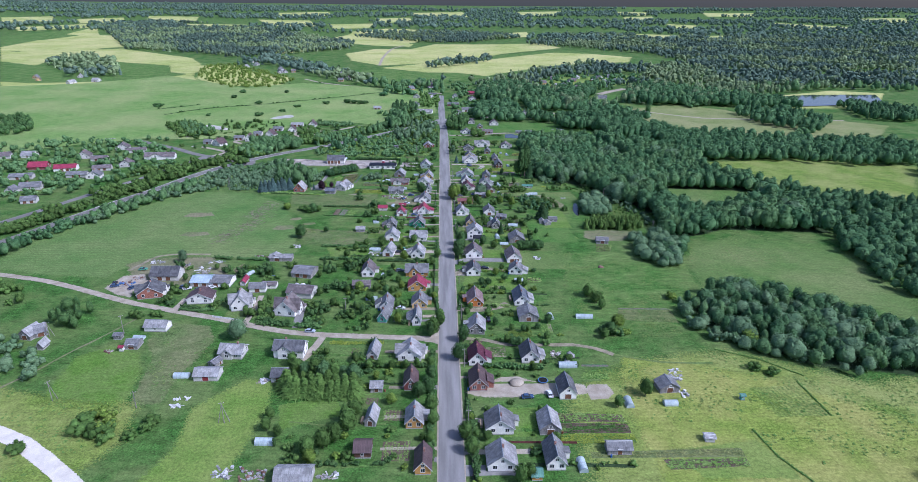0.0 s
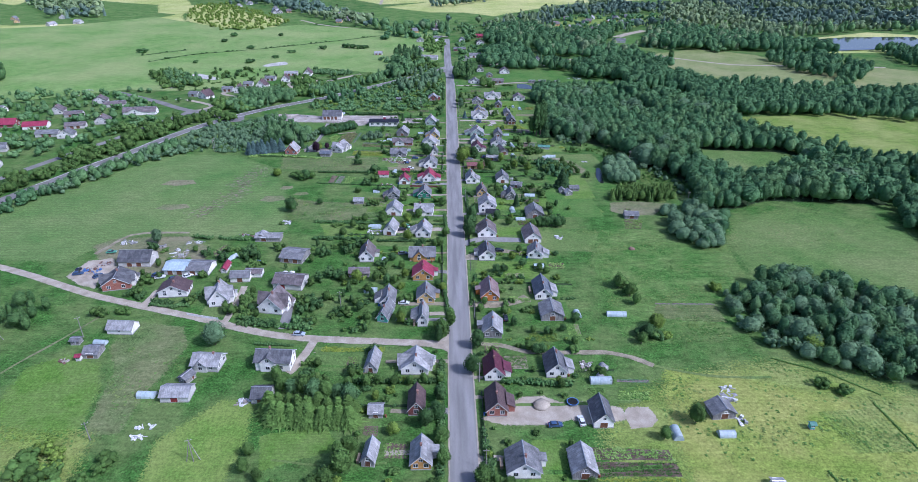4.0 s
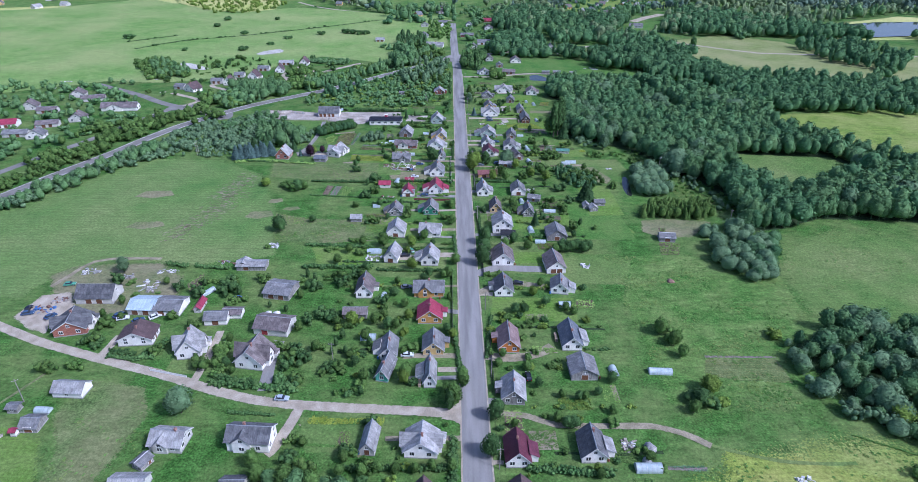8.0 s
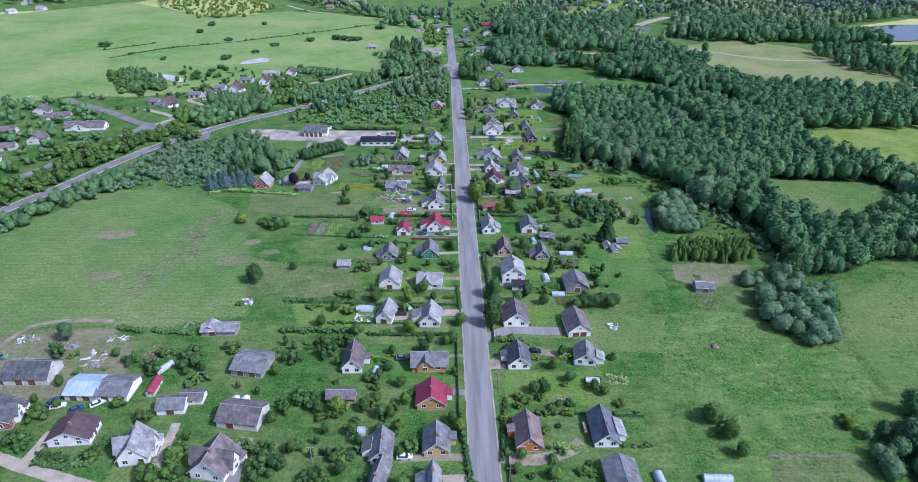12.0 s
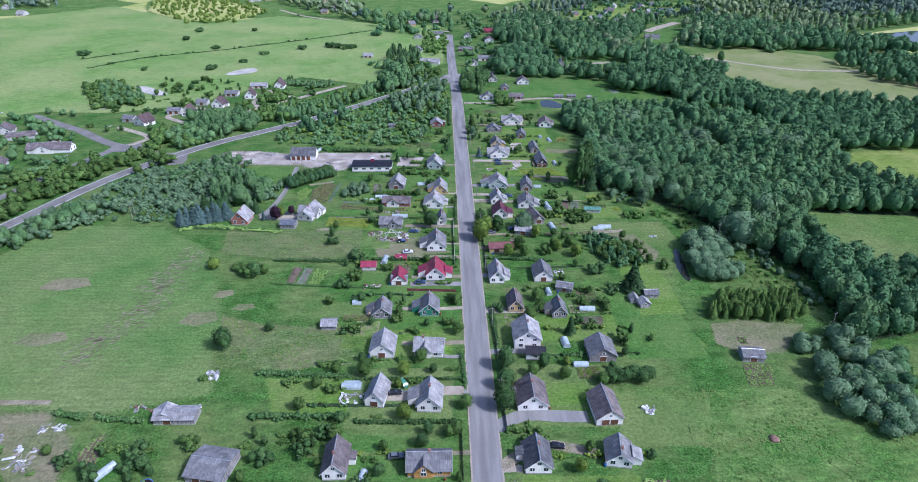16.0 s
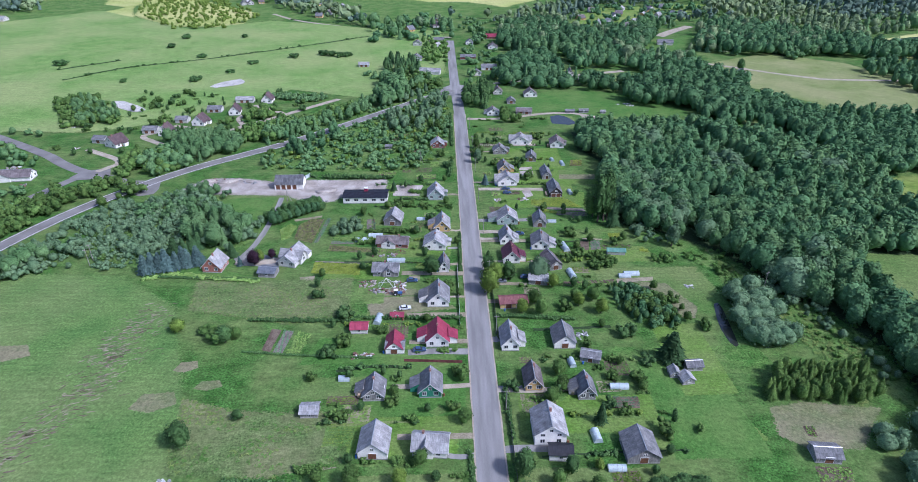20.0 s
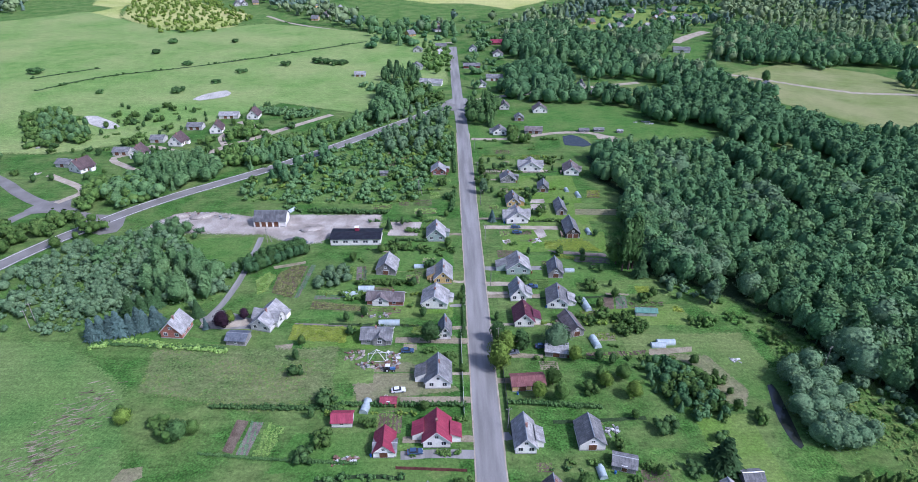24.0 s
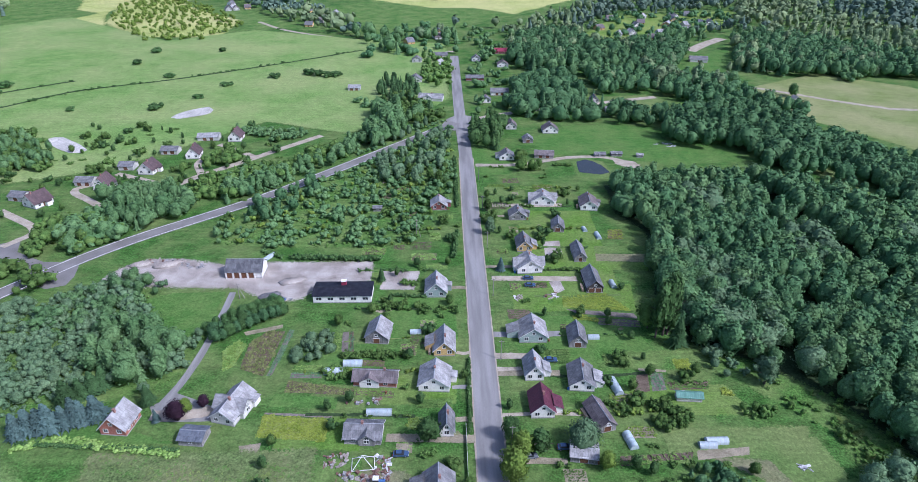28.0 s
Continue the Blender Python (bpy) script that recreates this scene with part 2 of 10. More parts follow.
DOORS = [material("door_brown", (0.12, 0.06, 0.035), (0.2, 0.1, 0.06), 2, 8, 0.7, 0, 0.2, 0.15, 0.2, (4, 4, 0.5)),
         material("door_red", (0.22, 0.04, 0.04), (0.3, 0.06, 0.06), 2, 8, 0.7, 0, 0.2, 0.1, 0.2, (4, 4, 0.5)),
         material("door_orange", (0.45, 0.2, 0.05), (0.55, 0.28, 0.08), 2, 8, 0.7, 0, 0.2, 0.1, 0.2, (4, 4, 0.5))]
CHIMNEY = material("chimney_brick", (0.22, 0.12, 0.1), (0.36, 0.22, 0.18), 3, 12, 0.9)
STEEL = material("galvanised", (0.35, 0.36, 0.37), (0.5, 0.51, 0.52), 1, 8, 0.45, 0.7)
GRASS = meadow("grass", (0.042, 0.112, 0.02), (0.07, 0.162, 0.033), (0.13, 0.188, 0.057), 0.045, 0.2, 0.95, 0.5)
LAWN = meadow("lawn", (0.06, 0.148, 0.028), (0.088, 0.19, 0.04), (0.115, 0.195, 0.05), 0.05, 0.3, 0.95, 0.22)
# Naturally light grass; some foreground sunshine is painted into its colour as well.
WILD = meadow("wild_meadow", (0.128, 0.205, 0.034), (0.182, 0.255, 0.05), (0.25, 0.288, 0.085), 0.03, 0.1, 0.95, 0.4)
# Pale hay, made brighter still so that its colour holds the distant sunshine.
SUNLIT_HAY = meadow("sunlit_hay_meadow", (0.3, 0.36, 0.1), (0.4, 0.44, 0.14), (0.5, 0.49, 0.2), 0.008, 0.05, 0.95, 0.2)
# Mown grass, its green lifted to imitate the sun patch in the foreground.
MOWN = meadow("mown_meadow", (0.13, 0.225, 0.04), (0.165, 0.258, 0.05), (0.21, 0.268, 0.07), 0.03, 0.12, 0.95, 0.2)
# Pasture green, lightened in the colour itself for far haze and sun.
PASTURE = meadow("pasture", (0.142, 0.255, 0.062), (0.188, 0.298, 0.082), (0.255, 0.32, 0.115), 0.012, 0.08, 0.95, 0.25)
SUNNY = meadow("sunny_lawn", (0.095, 0.19, 0.028), (0.125, 0.222, 0.04), (0.155, 0.225, 0.06), 0.06, 0.25, 0.95, 0.2, 1.1)
OLIVE = meadow("olive_meadow", (0.088, 0.165, 0.04), (0.122, 0.2, 0.052), (0.168, 0.215, 0.074), 0.02, 0.15, 0.95, 0.25)
WEEDS = meadow("weedy_meadow", (0.056, 0.14, 0.026), (0.098, 0.19, 0.042), (0.145, 0.215, 0.062), 0.06, 0.35, 0.95, 0.5)
PALE = meadow("pale_meadow", (0.165, 0.24, 0.04), (0.225, 0.29, 0.056), (0.29, 0.305, 0.085), 0.04, 0.15, 0.95, 0.26, 1.6)
STRAW = meadow("straw_meadow", (0.165, 0.215, 0.065), (0.21, 0.25, 0.088), (0.26, 0.275, 0.12), 0.02, 0.1, 0.95, 0.25)
ROUGH = meadow("rough_grassland", (0.092, 0.15, 0.044), (0.126, 0.182, 0.06), (0.172, 0.192, 0.084), 0.05, 0.3, 0.95, 0.42)
FIELD = meadow("mown_field", (0.092, 0.18, 0.046), (0.126, 0.214, 0.058), (0.176, 0.228, 0.082), 0.012, 0.08, 0.95, 0.28, 2.6)
DRY = meadow("dry_turf", (0.13, 0.165, 0.07), (0.18, 0.195, 0.09), (0.225, 0.21, 0.125), 0.06, 0.3, 0.95, 0.25)
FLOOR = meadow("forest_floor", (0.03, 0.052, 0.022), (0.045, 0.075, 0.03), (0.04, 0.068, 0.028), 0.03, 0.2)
ASPHALT = material("asphalt", (0.2, 0.196, 0.186), (0.3, 0.294, 0.28), 0.12, 6, 0.9, 0, 0.2, 0.02, 0.14, (3, 0.25, 1))
ASPHALT_NEW = material("asphalt_highway", (0.17, 0.163, 0.152), (0.235, 0.228, 0.215), 0.12, 6, 0.9, 0, 0.2, 0.02, 0.12)
GRAVEL = material("gravel", (0.31, 0.27, 0.205), (0.44, 0.39, 0.31), 0.25, 4, 0.95, 0, 0.4, 0.03, 0.18)
CHALK = material("pale_gravel", (0.6, 0.56, 0.48), (0.72, 0.68, 0.6), 0.25, 4, 0.95, 0, 0.4, 0.03, 0.1)
RUBBLE = material("rubble_yard", (0.25, 0.22, 0.185), (0.47, 0.43, 0.38), 0.12, 2.5, 0.95, 0, 0.5, 0.03, 0.3)
SOIL = material("garden_soil", (0.1, 0.075, 0.055), (0.17, 0.135, 0.1), 0.4, 3, 0.95, 0, 0.6, 0.1, 0.3)
TILLED = material("tilled_soil", (0.135, 0.118, 0.1), (0.215, 0.19, 0.165), 0.5, 3, 0.95, 0, 0.6, 0.1, 0.3)
TRACK = material("dirt_track", (0.2, 0.18, 0.12), (0.32, 0.28, 0.2), 0.3, 3, 0.95, 0, 0.4, 0.06, 0.25)
BARK = material("bark", (0.07, 0.055, 0.045), (0.15, 0.125, 0.1), 3, 12, 0.95)
POLE = material("pole_wood", (0.2, 0.185, 0.165), (0.33, 0.31, 0.28), 2, 12, 0.9)
LEAF = leafage("leaves_broad", (0.06, 0.122, 0.028), (0.112, 0.185, 0.046))
LEAF_DARK = leafage("leaves_dark", (0.048, 0.105, 0.032), (0.088, 0.16, 0.05))
LEAF_LIGHT = leafage("leaves_light", (0.105, 0.175, 0.028), (0.17, 0.24, 0.046))
LEAF_WILLOW = leafage("leaves_willow", (0.088, 0.158, 0.075), (0.145, 0.225, 0.112), 0.2, 0.12)
LEAF_PURPLE = leafage("leaves_purple", (0.03, 0.015, 0.025), (0.055, 0.03, 0.045))
NEEDLE = leafage("needles", (0.042, 0.095, 0.034), (0.078, 0.145, 0.052))
NEEDLE_BLUE = leafage("needles_blue", (0.065, 0.115, 0.105), (0.12, 0.18, 0.16))
HAULM = leafage("potato_haulm", (0.12, 0.15, 0.045), (0.2, 0.215, 0.08), 0.4, 0.35)
YELLOW = leafage("yellow_crops", (0.17, 0.235, 0.03), (0.26, 0.32, 0.05), 0.3, 0.2)
KALE = leafage("cabbage_leaves", (0.08, 0.16, 0.075), (0.13, 0.22, 0.11), 0.3, 0.2)
CROP = leafage("crops", (0.14, 0.245, 0.05), (0.215, 0.315, 0.085))
# Haze and sunshine on the far woods are mixed into these two leaf colours.
LEAF_FAR_HAZE = leafage("leaves_far_haze", (0.075, 0.122, 0.09), (0.12, 0.175, 0.12), 0.02)
FAR_SUNLIT = leafage("leaves_far_sunlit", (0.12, 0.18, 0.085), (0.2, 0.26, 0.12), 0.02)
FOREST = leafage("forest_leaves", (0.054, 0.126, 0.05), (0.105, 0.2, 0.08), 0.09, 0.1)
FOREST_LIGHT = leafage("forest_leaves_light", (0.078, 0.16, 0.058), (0.135, 0.235, 0.09), 0.09, 0.1)
TUSSOCK = leafage("tussock_blades", (0.125, 0.195, 0.042), (0.2, 0.26, 0.078), 0.08, 0.05)
PLANTATION = leafage("plantation_leaves", (0.085, 0.16, 0.035), (0.135, 0.22, 0.052), 0.2)
WEED_LEAF = leafage("weed_leaves", (0.08, 0.175, 0.034), (0.135, 0.235, 0.055), 0.05, 0.05)
POND = glazing("pond_water", (0.03, 0.035, 0.028), 0.05)
WATER = glazing("water", (0.06, 0.07, 0.07), 0.04)


def soften(m):
    """Lets a land surface break up into the ground along its rim, where the mesh carries the attribute fade."""
    n, ln = m.node_tree.nodes, m.node_tree.links
    b, out = n["Principled BSDF"], n["Material Output"]
    at, tc, ns, lt = n.new("ShaderNodeAttribute"), n.new("ShaderNodeTexCoord"), n.new("ShaderNodeTexNoise"), n.new("ShaderNodeMath")
    at.attribute_name = "fade"
    ns.inputs["Scale"].default_value, ns.inputs["Detail"].default_value, ns.inputs["Roughness"].default_value = 1.3, 6, 0.75
    ln.new(tc.outputs["Object"], ns.inputs["Vector"])
    wide = n.new("ShaderNodeMapRange")
    wide.inputs["From Min"].default_value, wide.inputs["From Max"].default_value = 0.28, 0.72
    wide.inputs["To Min"].default_value, wide.inputs["To Max"].default_value = 0.04, 0.96
    ln.new(ns.outputs["Fac"], wide.inputs["Value"])
    lt.operation = "LESS_THAN"
    ln.new(at.outputs["Fac"], lt.inputs[0]), ln.new(wide.outputs[0], lt.inputs[1])
    clear, mix = n.new("ShaderNodeBsdfTransparent"), n.new("ShaderNodeMixShader")
    ln.new(lt.outputs[0], mix.inputs["Fac"]), ln.new(clear.outputs[0], mix.inputs[1]), ln.new(b.outputs[0], mix.inputs[2])
    ln.new(mix.outputs[0], out.inputs["Surface"])


for _m in (LAWN, WEEDS, FIELD, WILD, SUNLIT_HAY, MOWN, PASTURE, OLIVE, DRY, FLOOR, GRAVEL, CHALK, RUBBLE, SOIL, TRACK, SUNNY, ROUGH, PALE, STRAW, TILLED):
    soften(_m)


# ---- mesh helpers ----
class Shape:
    """Vertices and faces gathered for one mesh."""

    def __init__(self):
        self.v, self.f = [], []

    def add(self, verts, faces):
        k = len(self.v)
        self.v += [tuple(p) for p in verts]
        self.f += [tuple(i + k for i in q) for q in faces]
        return self

    def box(self, x0, y0, z0, x1, y1, z1):
        return self.add([(x0, y0, z0), (x1, y0, z0), (x1, y1, z0), (x0, y1, z0), (x0, y0, z1), (x1, y0, z1), (x1, y1, z1), (x0, y1, z1)],
                        [(3, 2, 1, 0), (4, 5, 6, 7), (0, 1, 5, 4), (1, 2, 6, 5), (2, 3, 7, 6), (3, 0, 4, 7)])

    def rod(self, a, b, r0, r1, n=6):
        """A round bar from a to b."""
        a, b = Vector(a), Vector(b)
        q = (b - a).to_track_quat("Z", "Y")
        ring = [q @ Vector((math.cos(i * math.tau / n), math.sin(i * math.tau / n), 0)) for i in range(n)]
        return self.add([a + p * r0 for p in ring] + [b + p * r1 for p in ring],
                        [(i, (i + 1) % n, n + (i + 1) % n, n + i) for i in range(n)] + [tuple(range(n - 1, -1, -1)), tuple(range(n, 2 * n))])

    def slab(self, a, b, c, d, thick):
        """A plate on the quad a b c d, thickened downwards along its normal."""
        a, b, c, d = map(Vector, (a, b, c, d))
        nrm = (b - a).cross(d - a).normalized() * thick
        return self.add([a, b, c, d, a - nrm, b - nrm, c - nrm, d - nrm],
                        [(0, 1, 2, 3), (7, 6, 5, 4), (4, 5, 1, 0), (5, 6, 2, 1), (6, 7, 3, 2), (7, 4, 0, 3)])

    def mesh(self, name, *mats):
        me = bpy.data.meshes.new(name)
        me.from_pydata(self.v, [], self.f)
        for m in mats:
            me.materials.append(m)
        return me


def part(name, shape, mat, parent, label=""):
    """One mesh object under a thing or under a part."""
    ob = new(name, shape.mesh(name, mat) if isinstance(shape, Shape) else shape)
    ob.parent = parent
    return tagged(ob, label)


def thing(name, m, label, category, group="", kind=""):
    ob = new(name)
    ob.empty_display_size = 0.3
    ob.matrix_basis = m
    return tagged(ob, label, category, group, kind)


def big_mesh(name, verts, faces, mat, smooth=False):
    """A mesh from arrays of vertices and of triangles or quads."""
    me = bpy.data.meshes.new(name)
    verts, faces = np.asarray(verts, np.float32), np.asarray(faces, np.int32)
    n, k = faces.shape
    me.vertices.add(len(verts))
    me.vertices.foreach_set("co", verts.ravel())
    me.loops.add(n * k)
    me.loops.foreach_set("vertex_index", faces.ravel())
    me.polygons.add(n)
    me.polygons.foreach_set("loop_start", np.arange(0, n * k, k, dtype=np.int32))
    me.update(calc_edges=True)
    me.materials.append(mat)
    if smooth:
        me.polygons.foreach_set("use_smooth", np.ones(n, bool))
    return me


from mathutils import geometry


# ---- ground ----
def rise(x, y):
    """The land is flat round the village and climbs slowly far away."""
    r = np.hypot(x, y)
    return 58.0 * np.clip((r - 1900) / 3000, 0, 1.2) ** 1.4


def axis_steps(lo, hi, fine):
    out, v = [], 0.0
    step = fine
    while v < hi:
        out.append(v)
        v += step
        step *= 1.06
    out.append(hi)
    neg, v, step = [], -fine, fine
    while v > lo:
        neg.append(v)
        v -= step
        step *= 1.06
    neg.append(lo)
    return np.array(neg[::-1] + out)


gx, gy = axis_steps(-5200, 5200, 30), axis_steps(-2000, 5400, 30)
GX, GY = np.meshgrid(gx, gy)
nx_, ny_ = len(gx), len(gy)
idx = np.arange(nx_ * ny_).reshape(ny_, nx_)
quads = np.stack([idx[:-1, :-1], idx[:-1, 1:], idx[1:, 1:], idx[1:, :-1]], -1).reshape(-1, 4)
ground = new("ground", big_mesh("ground", np.stack([GX, GY, rise(GX, GY)], -1).reshape(-1, 3), quads, GRASS, True))
tagged(ground, "green grassland reaching to the horizon", "ground", kind="structure")

rng = random.Random(7)


def ragged(pts, step=6.0, amount=0.8):
    """An outline cut into short runs whose points wander a little."""
    out = []
    for (ax, ay), (bx, by) in zip(pts, pts[1:] + pts[:1]):
        n = max(1, int(math.hypot(bx - ax, by - ay) / step))
        for i in range(n):
            t = i / n
            out.append((ax + (bx - ax) * t + rng.uniform(-amount, amount), ay + (by - ay) * t + rng.uniform(-amount, amount)))
    return out


LAID = []


def free_level(pts, z):
    """The next height from z on at which no neighbouring piece of land or road already lies."""
    box = (min(q[0] for q in pts), max(q[0] for q in pts), min(q[1] for q in pts), max(q[1] for q in pts))
    gap = 0.05 if box[3] > 960 else 0.005
    near = [h for a, b, c, d, h in LAID if a < box[1] + 8 and b > box[0] - 8 and c < box[3] + 8 and d > box[2] - 8]
    while any(abs(h - z) < gap for h in near):
        z += gap * 0.5
    LAID.append((*box, z))
    return z


def patch(name, pts, mat, z, label, category="field", step=6.0, amount=0.8, rim=7.0):
    """A piece of land with a surface of its own, laid on the ground."""
    z = free_level(pts, z)
    area = sum(ax * by - bx * ay for (ax, ay), (bx, by) in zip(pts, pts[1:] + pts[:1])) / 2
    if area < 0:
        pts = pts[::-1]
    around = sum(math.hypot(bx - ax, by - ay) for (ax, ay), (bx, by) in zip(pts, pts[1:] + pts[:1]))
    rim = min(rim, 0.55 * abs(area) / around)
    base = ragged(pts, step, 0.0)
    n = len(base)
    ring, inner = [], []
    for i in range(n):
        d = (Vector(base[(i + 1) % n]) - Vector(base[i - 1])).normalized()
        out = Vector((d.y, -d.x))
        ring.append(Vector(base[i]) + out * (0.4 * rim + rng.uniform(-0.3, 0.3) * min(amount, rim)))
        inner.append(Vector(base[i]) - out * 0.6 * rim)
    flat = geometry.delaunay_2d_cdt([Vector(q).to_2d() for q in ring + inner], [(n + i, n + (i + 1) % n) for i in range(n)], [list(range(n))], 1, 1e-3, True)
    me = bpy.data.meshes.new(name)
    me.from_pydata([(q.x, q.y, z + float(rise(q.x, q.y))) for q in flat[0]], [], flat[2])
    me.materials.append(mat)
    ob = new(name, me)
    fade = me.attributes.new("fade", "FLOAT", "POINT")
    fade.data.foreach_set("value", [0.5 if not k else (0.0 if max(k) >= n else 1.0) for k in flat[3]])
    return tagged(ob, label, category, kind="structure")


def smooth_line(pts, step=4.0):
    """Points along a Catmull-Rom curve through pts."""
    p = [Vector(q) for q in pts]
    p = [p[0] * 2 - p[1]] + p + [p[-1] * 2 - p[-2]]
    out = []
    for a, b, c, d in zip(p, p[1:], p[2:], p[3:]):
        n = max(2, int((c - b).length / step))
        for i in range(n):
            t = i / n
            out.append(0.5 * ((2 * b) + (c - a) * t + (2 * a - 5 * b + 4 * c - d) * t * t + (3 * b - a - 3 * c + d) * t ** 3))
    return out + [p[-2]]


ROADS = []


def ribbon(name, pts, width, mat, z, label, category="road", wander=0.0, step=4.0):
    """A road or path along a curve."""
    line = smooth_line(pts, step)
    z = free_level(pts, z + 0.06)
    ROADS.append((np.array([q[:2] for q in line]), width))
    s = Shape()
    vs = []
    rim = min(0.7, width * 0.2)
    for i, p in enumerate(line):
        d = (line[min(i + 1, len(line) - 1)] - line[max(i - 1, 0)]).normalized()
        n = Vector((-d.y, d.x))
        for side in (width / 2 + rim / 2, width / 2 - rim / 2, -width / 2 + rim / 2, -width / 2 - rim / 2):
            q = p + n * (side + rng.uniform(-wander, wander) * 0.5)
            vs.append((q.x, q.y, z + float(rise(q.x, q.y))))
    s.add(vs, [(4 * i + k + 1, 4 * i + k + 5, 4 * i + k + 4, 4 * i + k) for i in range(len(line) - 1) for k in range(3)])
    ob = new(name, s.mesh(name, mat))
    fade = ob.data.attributes.new("fade", "FLOAT", "POINT")
    fade.data.foreach_set("value", [1.0, 0.0, 0.0, 1.0] * len(line))
    return tagged(ob, label, category, kind="structure")



# ---- houses ----
_win = {}


def plate(xs, zs, holes, y0, y1):
    """One joined plate in the xz plane, cut into cells, with the named cells left open."""
    s = Shape()
    nx, nz = len(xs), len(zs)
    at = lambda i, j, k: (k * nz + j) * nx + i
    vs = [(x, y, z) for y in (y0, y1) for z in zs for x in xs]
    solid = {(i, j) for i in range(nx - 1) for j in range(nz - 1)} - set(holes)
    fs = []
    for i, j in solid:
        fs += [(at(i, j, 0), at(i + 1, j, 0), at(i + 1, j + 1, 0), at(i, j + 1, 0)), (at(i, j + 1, 1), at(i + 1, j + 1, 1), at(i + 1, j, 1), at(i, j, 1))]
        for (di, dj), (p, q) in {(-1, 0): ((i, j + 1), (i, j)), (1, 0): ((i + 1, j), (i + 1, j + 1)), (0, -1): ((i, j), (i + 1, j)), (0, 1): ((i + 1, j + 1), (i, j + 1))}.items():
            if (i + di, j + dj) not in solid:
                fs.append((at(*p, 0), at(*p, 1), at(*q, 1), at(*q, 0)))
    return s.add(vs, fs)


def window_meshes(w, h):
    """Frame with mullion and sill, and its panes, looking towards -y, standing on the wall at y = 0."""
    key = (round(w, 1), round(h, 1))
    if key not in _win:
        t = 0.12
        f = plate([-w / 2 - t, -w / 2, -0.04, 0.04, w / 2, w / 2 + t], [-h / 2 - t, -h / 2, h / 2, h / 2 + t], [(1, 1), (3, 1)], -0.08, 0.05)
        p = Shape().box(-w / 2, -0.015, -h / 2, w / 2, 0.02, h / 2)
        _win[key] = f.mesh("window", TRIM), p.mesh("pane", GLASS)
    return _win[key]


def add_window(parent, x, y, z, turn, w=1.1, h=1.2):
    f, p = window_meshes(w, h)
    ob = new("window", f)
    ob.parent, ob.matrix_basis = parent, pose(x, y, z, 0, 0, turn)
    pane = new("pane", p)
    pane.parent = ob
    return ob


_door = {}


def add_door(parent, x, y, turn, w=1.0, h=2.0, style=0):
    key = (w, h, style)
    if key not in _door:
        n = max(2, int(w / 0.25))
        s = Shape()
        vs = []
        for i in range(2 * n):
            x = -w / 2 + w * ((i + 1) // 2) / n
            for yy, zz in ((-0.09 + 0.03 * (i // 2 % 2), 0), (-0.09 + 0.03 * (i // 2 % 2), h), (0.04, h), (0.04, 0)):
                vs.append((x, yy, zz))
        m = 2 * n
        s.add(vs, [(4 * i + k, 4 * i + 4 + k, 4 * i + 4 + (k + 1) % 4, 4 * i + (k + 1) % 4) for i in range(m - 1) for k in range(4)] + [(0, 1, 2, 3), (4 * m - 1, 4 * m - 2, 4 * m - 3, 4 * m - 4)])
        t = plate([-w / 2 - 0.1, -w / 2, w / 2, w / 2 + 0.1], [0, h, h + 0.1], [(1, 0)], -0.1, 0.05)
        _door[key] = s.mesh("door", DOORS[style]), t.mesh("door_frame", TRIM)
    d, f = _door[key]
    ob = new("door", d)
    ob.parent, ob.matrix_basis = parent, pose(x, y, 0.2, 0, 0, turn)
    fr = new("door_frame", f)
    fr.parent = ob


